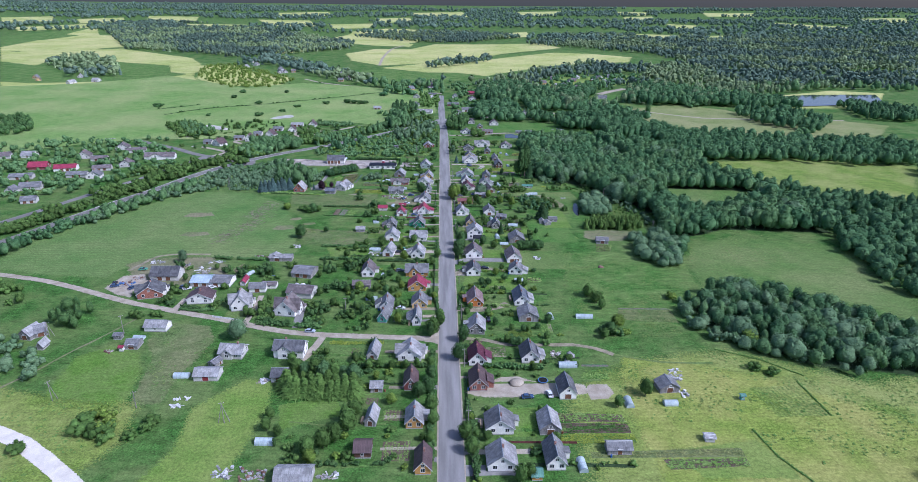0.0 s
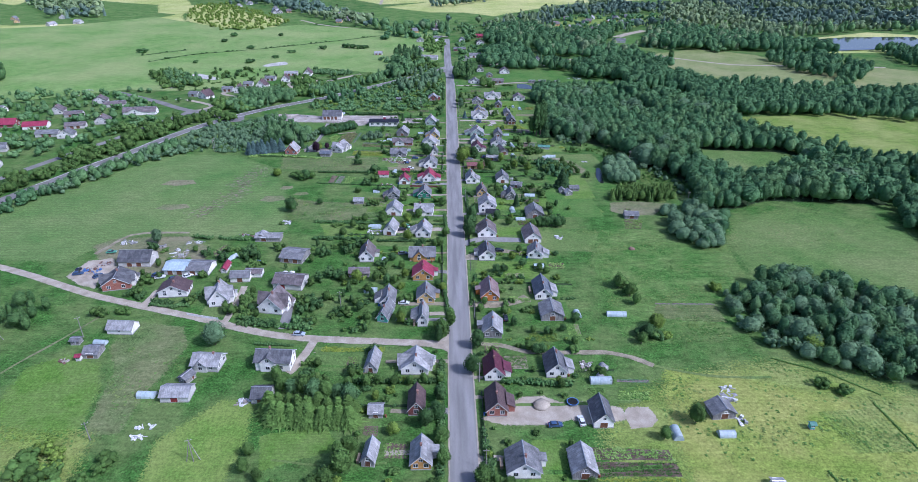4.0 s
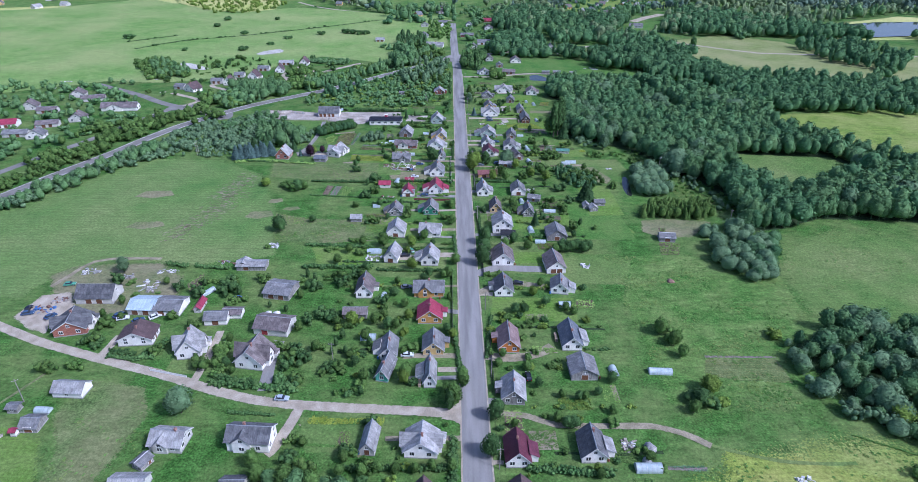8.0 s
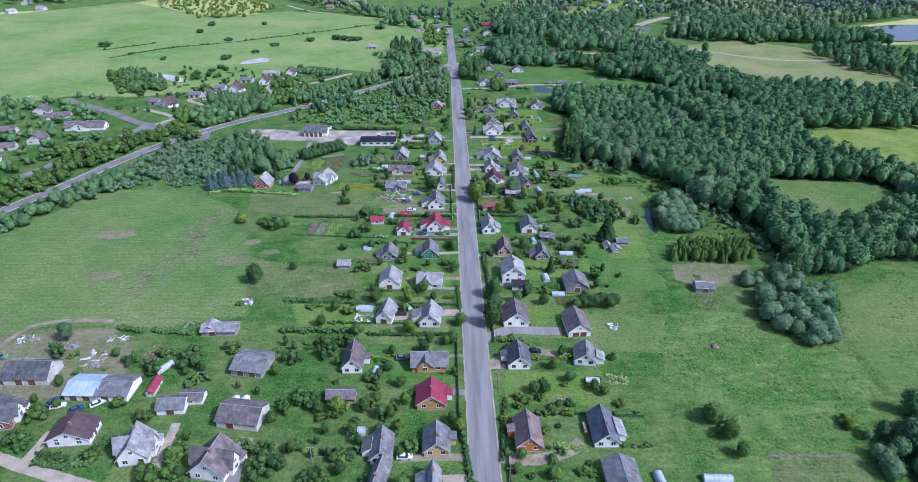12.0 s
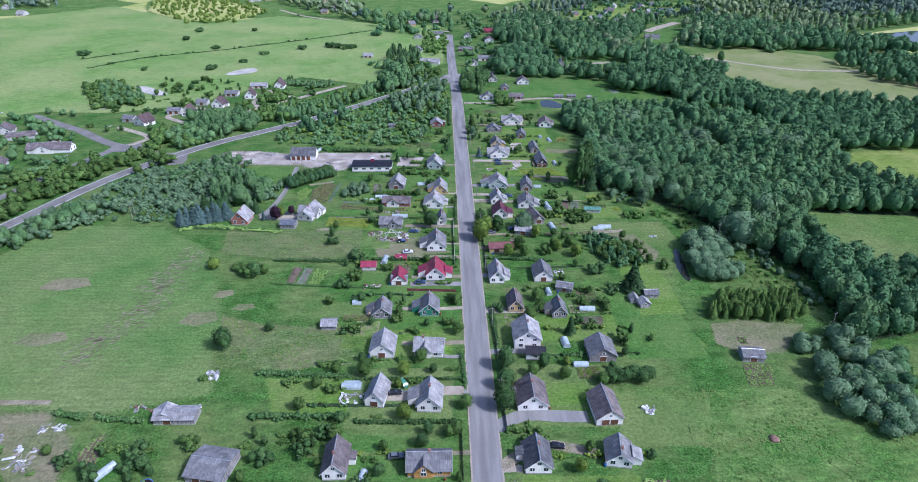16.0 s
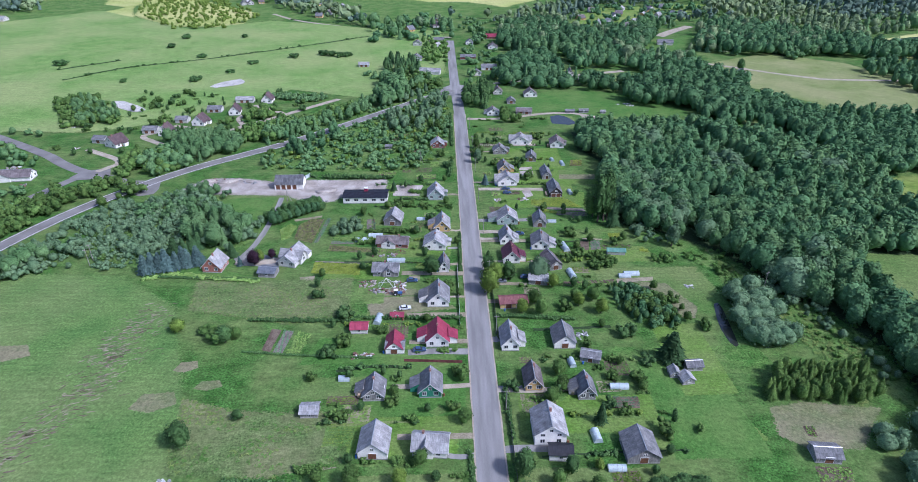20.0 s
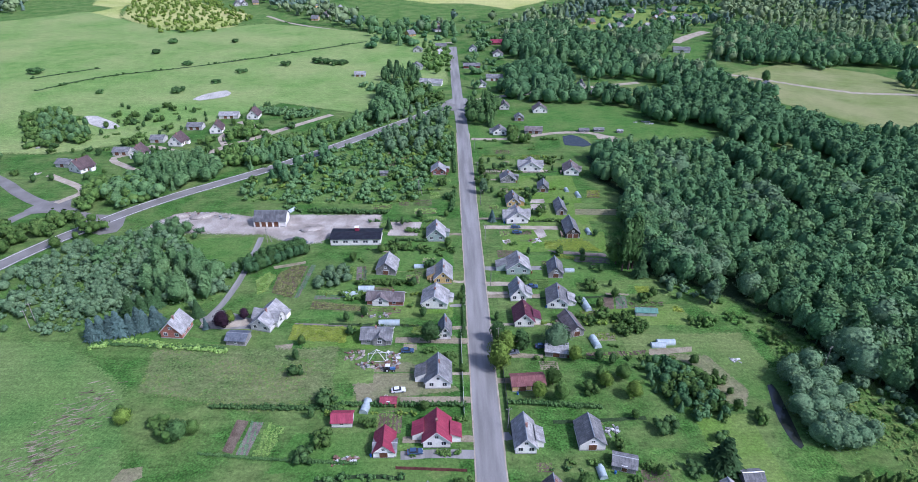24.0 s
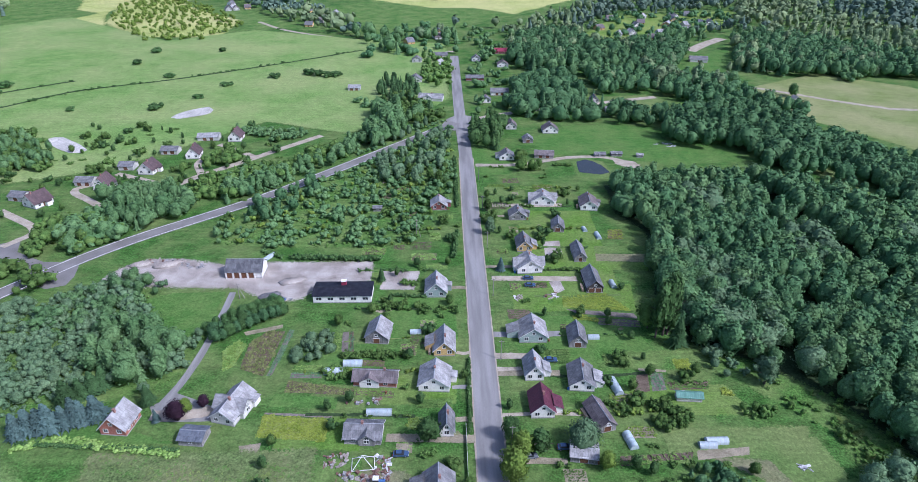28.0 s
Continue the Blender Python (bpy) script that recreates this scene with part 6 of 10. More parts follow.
patch("clearing", [(229, 789.6), (315, 837.7), (368.5, 792.9), (383, 742.9), (467.6, 725.3), (515.4, 690.4), (449.4, 613.3), (351.8, 627.1), (278.9, 647.1), (236, 713.8)], STRAW, 0.02, "pale yellowish meadow among the woods", "field", 15, 2)
patch("northern_meadow", [(42.1, 675.9), (66.5, 698), (98.7, 700.4), (125.5, 696.1), (127.3, 670.5), (166.2, 660), (164.4, 634.9), (118.5, 627), (75.4, 646.5), (43.4, 644)], LAWN, 0.02, "smooth green meadow behind the last houses")
patch("forest_floor", [(112.4, 254.5), (139.1, 270.6), (163.9, 261.5), (200.9, 221.9), (179.5, 192.8), (144.9, 199.1), (125, 216.1), (112, 232.4)], FLOOR, 0.018, "dark green forest floor", "ground", 8, 2)
patch("weedy_slope", [(72.6, 468.9), (86.6, 463), (95.2, 452.4), (102.6, 441.4), (107, 432.5), (118, 414), (137, 373), (131, 346), (119, 362), (112, 375), (108, 395), (99.1, 411.3), (98.7, 427.7), (88.7, 439), (76.3, 452.8), (69.7, 460.8)], WEEDS, 0.02, "rough weedy slope below the forest")
_glade = [(-128, 497), (-117, 502), (-97, 502.6), (-96.6, 478), (-104, 474), (-117.8, 482.3)]
patch("lawn", _glade, LAWN, 0.02, "smooth green meadow beside the works yard", "lawn", 4, 0.6, 2.0)
patch("yard", [(-100.7, 440.9), (-95.4, 446.5), (-82.3, 440.5), (-81.4, 435.2), (-97.1, 435.5)], ASPHALT, 0.03, "worn grey farm yard between two houses", "yard", 3, 0.4, 1.0)
patch("rubble_yard", [(-150, 512), (-146, 521), (-138, 527.5), (-124, 528), (-103, 523), (-86.4, 525), (-70.7, 524.6), (-42.3, 524.6), (-41.7, 511.4), (-42.1, 502.7), (-62.9, 503.2), (-67, 496.5), (-77, 495), (-87, 499.7), (-93, 504), (-133, 506), (-142, 508.5)], RUBBLE, 0.03, "pale rubble-strewn works yard", "yard", 5, 1.0)
patch("concrete_pad", [(-37.9, 516.8), (-22.7, 516.5), (-24.5, 502.6), (-38.2, 502.9)], RUBBLE, 0.035, "square grey concrete pad", "yard", 5, 0.2)
patch("sandy_yard", [(5.4, 184.9), (10.8, 187.7), (19.2, 194.8), (26.1, 195.2), (31.6, 192), (42.2, 192.1), (50.3, 189), (49.9, 183.8), (40, 181.3), (33.1, 184), (27.1, 181.7), (12.3, 182.1)], GRAVEL, 0.03, "pale sandy yard between the houses", "yard", 4, 0.5)
patch("sandy_patch", [(49.6, 186.5), (52, 189.6), (58.6, 189.4), (59.8, 184), (57, 180.6), (50.4, 180)], GRAVEL, 0.03, "bare sandy patch", "yard", 3, 0.6)
patch("dry_meadow", [(72, 424), (93.4, 426), (95, 413), (86, 402), (79, 409)], OLIVE, 0.022, "dry mown meadow corner", "field", 3, 0.8, 3.0)
patch("bare_slope", [(57.9, 421.6), (72.6, 424), (76.4, 417.2), (82.7, 401.2), (79, 394.2), (72.4, 396.3), (71.8, 411.4), (61.8, 418)], DRY, 0.025, "bare dry slope", "yard", 3, 0.8)
patch("clearing", [(85, 349.7), (97.5, 351.8), (118.5, 348.3), (103.9, 332.6), (96.3, 332.8), (88.8, 333), (82.5, 338.3)], DRY, 0.022, "dry mown clearing", "field", 4, 0.8)
patch("dry_yard", [(44.5, 317.7), (65.6, 317.6), (67.1, 304.1), (64.3, 292.7), (39.5, 293.4)], OLIVE, 0.018, "dry mown grass beside the barn", "field", 4, 0.8)
patch("gravel_yard", [(-167, 272.2), (-164.6, 286), (-154.6, 288.4), (-148.2, 278.8), (-151.3, 268.8), (-149.5, 262), (-158, 265)], GRAVEL, 0.03, "trodden gravel yard beside the brick house", "yard", 3, 0.6, 3.0)
patch("farm_yard", [(-170, 300.7), (-162.3, 309.1), (-128.8, 310.9), (-115.3, 299.5), (-111.1, 280.1), (-125.8, 274.9), (-141.2, 272.5), (-154.2, 275.5)], DRY, 0.018, "trodden farm yard", "yard", 4, 0.8)
patch("dry_field", [(75.3, 141.2), (72.9, 154.3), (99.6, 158.4), (104.3, 145.7), (105.1, 140.4)], MOWN, 0.02, "mown dry plot", "field", 4, 0.8)
patch("yard", [(-43.9, 417), (-23.6, 416.5), (-7.3, 402.6), (-22.8, 400.3), (-39.2, 395.7)], DRY, 0.02, "worn grassy farmyard", "yard", 4, 0.6)
patch("lawn", [(-68.5, 323.8), (-40.1, 323), (-38, 306.9), (-62.6, 307.5)], SUNNY, 0.02, "smooth green lawn", "lawn", 4, 0.4)
patch("lawn", [(13.3, 321.6), (34, 318.4), (32.6, 305), (19.9, 307.4)], SUNNY, 0.02, "smooth green lawn", "lawn", 4, 0.4)
patch("lawn", [(-60.1, 178.8), (-41.2, 183.6), (-35.9, 173.1), (-56.6, 165.3)], SUNNY, 0.02, "bright green lawn", "lawn", 4, 0.4)
patch("lawn", [(20, 176.3), (30.8, 176), (28.2, 160.6), (17.3, 160.9)], SUNNY, 0.02, "bright green lawn", "lawn", 4, 0.4)
patch("lawn", [(-134.3, 430.7), (-113.6, 435.7), (-88.3, 426.8), (-108, 426.6), (-134.3, 427.4)], LAWN, 0.02, "bright green lawn", "lawn", 4, 0.4)
patch("lawn", [(-37.9, 375.5), (-4.7, 371.5), (-5.5, 346.8), (-35.3, 347.6)], LAWN, 0.015, "smooth green lawn", "lawn", 4, 0.4)
patch("pond", [(89.6, 403.4), (91.2, 403.8), (91.4, 400.5), (89.6, 396), (87.8, 391), (87.6, 386), (88.4, 379), (87.2, 378), (86.2, 380), (86, 385), (86.4, 390), (88, 397)], POND, 0.05, "narrow dark garden pond", "pond", 1.5, 0.6, 1.0)
BED = material("dry_pond", (0.4, 0.39, 0.35), (0.57, 0.55, 0.5), 0.1, 1.2)
patch("pond", [(-199.9, 717.1), (-199.5, 723.6), (-195, 730.3), (-188.9, 736.8), (-183.7, 739.7), (-179, 733.3), (-178.1, 726.7), (-183.2, 720.3), (-191, 716.9), (-195, 713.6)], BED, 0.5, "pale dried-up pond bed", "pond", 4, 3.0)
patch("pond", [(-260.6, 673.9), (-259.1, 677), (-253.2, 676.7), (-245.4, 670.2), (-233.2, 660.5), (-227.2, 654.2), (-228.4, 650.9), (-234.6, 651.1), (-244.3, 657.3), (-255.3, 667.1)], BED, 0.5, "pale dried-up pond bed", "pond", 4, 3.0)
patch("pond_bank", [(60.9, 634.6), (70.7, 640.5), (79.6, 633.9), (81.3, 615.6), (74, 609.5), (60.2, 612.9)], OLIVE, 0.03, "grassy bank round the pond", "field", 3, 0.6)
patch("pond", [(64.3, 634.2), (70, 637.1), (73.5, 634.2), (77.2, 627.9), (79.4, 618.4), (73.8, 615.6), (67.9, 618.5), (63, 618.6)], POND, 0.06, "small still pond by the sandy road", "pond", 3, 0.5, 1.0)
patch("sandy_patch", [(86.2, 639.8), (98.4, 633.5), (99.5, 624.2), (92.5, 624.4), (85.7, 630.6)], GRAVEL, 0.05, "trampled sandy ground by the pond", "yard", 3, 1.0, 3.0)
patch("lawn", [(1.8, 651.8), (20.7, 666.7), (27.3, 623), (23.4, 616.5), (2.1, 614.5)], LAWN, 0.02, "green garden lawn behind the junction", "lawn", 4, 0.6)
patch("clearing", [(109.8, 766.2), (143.3, 772.1), (167.2, 747.9), (155.1, 724.8), (128.1, 719.2), (116.6, 739)], OLIVE, 0.03, "small olive meadow among trees", "field", 6, 1.5)
patch("clearing", [(188.8, 840), (234.1, 907.3), (280.6, 943), (266.7, 895.5), (235.2, 838.8), (203.1, 822.4)], LAWN, 0.03, "green meadow round a far farmhouse", "field", 8, 2)
patch("clearing", [(192.3, 621.9), (202.3, 624.7), (212, 612.1), (218.9, 575.7), (210.6, 569.5), (198.3, 594.1)], OLIVE, 0.03, "narrow meadow strip among the woods", "field", 6, 1.5)
patch("village_green", [(131.7, 988.5), (208.9, 1133.1), (318, 1159.6), (385.5, 1178.9), (332.7, 1061.5), (264.2, 1008.3), (206.9, 971.3), (166.2, 935), (135.2, 958.1)], MOWN, 0.03, "bright green gardens of the far village", "field", 20, 4)
patch("lake", [(435.3, 867.1), (499.2, 902.2), (557, 921.7), (655.4, 927.8), (614.5, 851.5), (544.3, 833.2), (449.7, 815.4)], WATER, 1.2, "bright still lake", "lake", 15, 3)

for _x0, _x1, _y0, _y1 in ((-42, -7, 300, 330), (-40, -7, 332, 350), (-44, -7, 352, 378), (-40, -7, 470, 500), (-30, -7, 278, 298), (-42, -20, 282, 300), (7, 42, 268, 285), (8, 44, 300, 330), (8, 60, 340, 356), (9, 60, 452, 486), (9, 64, 486, 506), (20, 60, 500, 575), (7, 30, 555, 600), (-34, -8, 440, 455), (48, 78, 330, 372), (-100, -84, 240, 262), (60, 80, 352, 392)):
    _w, _l = _x1 - _x0, _y1 - _y0
    patch("lawn", [(_x0 + rng.uniform(0, 0.1) * _w, _y0 + rng.uniform(0, 0.1) * _l), (_x1 - rng.uniform(0, 0.1) * _w, _y0 + rng.uniform(0, 0.1) * _l), (_x1 - rng.uniform(0, 0.1) * _w, _y1 - rng.uniform(0, 0.1) * _l), (_x0 + rng.uniform(0, 0.1) * _w, _y1 - rng.uniform(0, 0.1) * _l)], rng.choice((LAWN, SUNNY, SUNNY, OLIVE)), 0.018, "bright green mown garden lawn", "lawn", 4, 0.6, 1.6)
for _i, (_y0, _dy) in enumerate(((334, 12), (366, 13), (400, 12), (420, 10), (436, 12), (455, 10))):
    _x0, _x1 = rng.uniform(36, 50), rng.uniform(75, 105)
    patch("mown_strip", [(_x0, _y0), (_x1, _y0 + rng.uniform(-3, 3)), (_x1 + rng.uniform(-8, 8), _y0 + _dy), (_x0, _y0 + _dy)], (SUNNY, WEEDS, LAWN, OLIVE, SUNNY, WEEDS)[_i % 6], 0.012, "long mown strip behind the gardens", "field", 4, 1.0, 2.5)
for _i, (_y0, _dy) in enumerate(((306, 12), (322, 9), (336, 14), (356, 10), (372, 14), (392, 9), (406, 14), (424, 12), (440, 10), (456, 14))):
    _x0, _x1 = rng.uniform(-62, -48), rng.uniform(-40, -34)
    patch("mown_strip", [(_x0, _y0), (_x1, _y0 + rng.uniform(-2, 2)), (_x1, _y0 + _dy), (_x0 + rng.uniform(-6, 6), _y0 + _dy)], (LAWN, WEEDS, SUNNY, OLIVE, LAWN)[_i % 5], 0.012, "long mown strip behind the gardens", "field", 4, 1.0, 2.0)
for _i in range(44):
    _sx = rng.choice((-1, 1))
    _cx, _cy = _sx * rng.uniform(9, 50), rng.uniform(150, 560)
    _a, _b = rng.uniform(1.2, 4.5), rng.uniform(0.8, 3.0)
    patch("worn_turf", [(_cx - _a, _cy - 0.3 * _b), (_cx - 0.2 * _a, _cy - _b), (_cx + _a, _cy - 0.2 * _b), (_cx + 0.3 * _a, _cy + _b)], rng.choice((DRY, WEEDS, LAWN, WEEDS, TRACK)), 0.024, "worn pale turf in a garden", "turf", 1.5, 0.5, 1.2)

# ---- woods ----
_main = [(71.9, 600.4), (70, 567.5), (79, 549.5), (76, 526.2), (63, 478), (73, 467), (86.6, 460), (96.5, 452), (106, 442), (112, 430), (118, 414), (130, 397), (137, 373), (133, 352), (128, 337), (152, 341), (172, 351), (202, 349), (238, 345), (230, 452), (224, 528), (181, 585.4), (167.4, 591.9), (154.5, 601.6), (119.9, 602.4), (95.5, 606)]
patch("forest_floor", _main, FLOOR, 0.016, "dark green forest floor", "ground", 8, 2, 5.0)
_gaps = [[(131.3, 304.9), (142.2, 325.1), (173.8, 341.3), (225.7, 325.3), (238.3, 307.5), (220.2, 285), (230.9, 262), (212.8, 237.8), (186.2, 255.2), (162.5, 269.6), (127.4, 271.1)], [(221, 520), (314.8, 535.5), (411.6, 505.6), (337.5, 405.7), (281.6, 432.5), (240, 458), (217, 483)],
         [(140.4, 613.9), (150.5, 592.3), (161.8, 535.8), (166.6, 489.3), (160.9, 481.3), (154.4, 527), (142.1, 580.2)], [(88.9, 537.4), (97.7, 493.9), (102.1, 460.1), (101.4, 424.7), (96.5, 422.4), (94.6, 455), (91.6, 488.1), (84, 531.6)],
         [(203.6, 668.8), (214, 646.4), (227.3, 621.1), (216.6, 609), (202.2, 630.9), (194.1, 653.3)], [(47.6, 467.5), (55.1, 472.2), (56.8, 464.4), (49.4, 458.9)], [(120.6, 504.4), (126.3, 484.5), (121.2, 479.6), (115.4, 496.7)]]
_gaps.append([(156, 400), (166, 384), (190, 388), (222, 396), (229, 414), (224, 434), (166, 440), (158, 418)])
patch("clearing", _gaps[-1], OLIVE, 0.16, "small green meadow deep in the wood", "field", 5, 1.0, 3.0)
_r = np.random.default_rng(5)
_p = scatter(_main, 4.5, 21, _gaps)
_h = _r.uniform(8, 14.5, len(_p)) * (1 + 0.25 * np.array([noise.noise(Vector((x * 0.02, y * 0.02, 0.0))) for x, y in _p]))
_half = np.array([noise.noise(Vector((x * 0.03, y * 0.03, 4.0))) for x, y in _p]) + _r.uniform(-0.35, 0.35, len(_p))
_by = np.hypot(_p[:, 0] + 10, _p[:, 1] - 320) < 215
for _d, _sel in ((1, _by), (0, ~_by)):
    _k = (_half < 0.05) & _sel
    wood("forest", _p[_k], _h[_k], ("alder", "round", "alder", "alder"), _d, FOREST, 31, "dense dark green mixed forest")
    _k = (_half >= 0.05) & (_half < 0.5) & _sel
    wood("forest", _p[_k], _h[_k], ("alder", "round", "alder", "alder"), _d, FOREST_LIGHT, 32, "dense green broadleaved forest")
    _k = (_half >= 0.5) & _sel
    wood("forest", _p[_k], _h[_k], ("willow", "round"), _d, LEAF_WILLOW, 36, "grey-green willows within the forest")
_p = scatter([(84, 530), (99, 534), (107, 491), (99, 458), (88, 459), (80, 469), (86, 498)], 6.5, 51)
wood("forest_edge", _p, _r.uniform(9, 13, len(_p)), ("willow", "round", "round"), 1, LEAF_WILLOW, 52, "grey-green broad willows along the forest edge", "trees")
_p = scatter([(72, 530), (83, 528), (88, 500), (80, 472), (70, 474), (70, 500)], 4.6, 53)
wood("forest_edge", _p, _r.uniform(8, 12, len(_p)), ("alder", "round", "tall"), 1, FOREST_LIGHT, 54, "mid-green alders along the forest edge", "trees")
_p = scatter([(112.4, 254.5), (139.1, 270.6), (163.9, 261.5), (200.9, 221.9), (224.8, 210.3), (204.6, 186.8), (179.5, 192.8), (144.9, 199.1), (125, 216.1), (112, 232.4)], 5.0, 22)
for _k, _leaf in ((0, FOREST), (1, FOREST_LIGHT), (2, LEAF_WILLOW)):
    _q = _p[(np.arange(len(_p)) * 7 // 3) % 3 == _k]
    wood("forest", _q, _r.uniform(6.5, 10, len(_q)), (("alder", "round"), ("round", "alder"), ("willow", "round"))[_k], 1, _leaf, 33 + 10 * _k, ("dark green wood beside the meadow", "mid-green trees of the wood beside the meadow", "grey-green willows of the wood beside the meadow")[_k])
_p = scatter([(226, 505), (246, 452), (275, 420), (309, 406), (333, 400), (430, 370), (430, 250), (330, 230), (228, 255), (221, 265), (219, 277), (227, 299), (224, 316), (238, 345), (231, 452)], 5.6, 24, [_gaps[1], _gaps[-1]])
wood("forest", _p, _r.uniform(6, 11, len(_p)), ("alder", "round", "alder", "willow"), 0, FOREST, 35, "dark wood east of the meadow")
_p = scatter([(224, 528), (230, 452), (300, 430), (410, 480), (420, 560), (330, 620), (171, 655)], 7.0, 23, [_gaps[1]])
wood("forest", _p, _r.uniform(7, 13, len(_p)), ("alder", "alder", "round"), 0, FOREST, 34, "dark wood round the clearings")
_hold = [[(109.8, 766.2), (143.3, 772.1), (167.2, 747.9), (155.1, 724.8), (128.1, 719.2), (116.6, 739)], [(188.8, 840), (234.1, 907.3), (280.6, 943), (266.7, 895.5), (235.2, 838.8), (203.1, 822.4)], [(192.3, 621.9), (202.3, 624.7), (212, 612.1), (218.9, 575.7), (210.6, 569.5), (198.3, 594.1)]]
for _i, (_poly, _gap, _lo, _hi, _kinds, _leaf) in enumerate([
        ([(122.7, 664.3), (134.3, 692.8), (150.7, 711.8), (187.2, 721.1), (215.8, 710.4), (221.8, 674.7), (202.3, 625), (176.4, 606.7), (166, 619.6), (166.1, 634.9), (164.1, 650.8), (145.6, 654.1)], 6.0, 11, 17, ("alder", "alder", "round"), FOREST),
        ([(220.1, 671.5), (229.8, 661.9), (238.5, 639.7), (246.2, 605.4), (290, 585), (275, 560), (225.7, 575.5), (215, 590.6), (208.7, 612.5), (200.6, 625)], 6.0, 9, 14, ("alder", "alder", "round"), FOREST),
        ([(29.9, 731.4), (38.5, 777.8), (56.4, 811.8), (88.6, 828.7), (96.3, 766.7), (106.7, 752.7), (97, 710.2), (86.8, 700.6), (56.1, 707.7), (37, 718)], 7.0, 8, 14, ("round", "spruce", "round", "willow"), FOREST),
        ([(113, 849.2), (142.5, 841.1), (177, 819.4), (194.4, 811.8), (218, 790.9), (218.3, 753.1), (238.9, 736.3), (241.6, 716.3), (219.9, 710.3), (187.2, 721.1), (165.8, 731.2), (161.8, 757.9), (144.3, 775.5), (106, 769.4)], 7.5, 9, 15, ("alder", "alder", "round"), FOREST),
        ([(99, 710.2), (114.1, 729.1), (127.2, 716.1), (146.6, 711.9), (130.4, 686.6), (124.6, 693), (102.7, 699.9)], 6.5, 9, 14, ("round", "tall"), FOREST),
        ([(46.6, 875.7), (62.1, 963.3), (98.3, 1000.8), (129.6, 977), (133.4, 920.7), (161.6, 916.3), (200.3, 948.7), (230.9, 914.8), (193.5, 854.2), (172, 819.5), (137.3, 841.2), (107.1, 845.7), (59.7, 839.8)], 8.0, 12, 18, ("round", "round", "spruce"), FOREST),
        ([(245.8, 845.8), (268.5, 914), (329.1, 976), (374, 941), (428.2, 870), (480, 830), (470, 790), (387.5, 810.6), (332.1, 825.9), (279.8, 824)], 8.5, 12, 18, ("round", "round", "spruce"), FOREST),
        ([(324, 829.7), (356.8, 850.1), (357.5, 825.4), (339.4, 808.6), (319.3, 812.6)], 7.0, 7, 10, ("round", "bush"), FOREST_LIGHT),
        ([(355.6, 755), (410.6, 784), (454, 752), (455.6, 699.6), (407.1, 646.7), (381.7, 665.4), (361.6, 698.8)], 8.0, 8, 14, ("round", "tall"), FOREST),
        ([(533.1, 826.7), (582.5, 809.5), (616.1, 781.4), (558.5, 703.6), (509.9, 723.8)], 8.0, 9, 14, ("round", "tall"), FOREST),
        ([(346.4, 616.6), (407.7, 664.7), (392.7, 633), (346.3, 599.3)], 7.0, 6, 10, ("round",), FOREST_LIGHT),
        ([(207.2, 631.6), (228.4, 648.8), (259.3, 598.5), (326.7, 579.1), (394.3, 594.3), (460.4, 571.4), (414, 508.9), (364.7, 503.9), (319.6, 515.3), (281.6, 523.1), (237.4, 524.3), (220.1, 541.5)], 7.0, 9, 15, ("alder", "alder", "round"), FOREST)]):
    _p = scatter(_poly, _gap, 240 + _i, _hold)
    wood("forest", _p, _r.uniform(_lo, _hi, len(_p)), _kinds, 0, _leaf, 260 + _i, "dark belt of mixed trees behind the village")
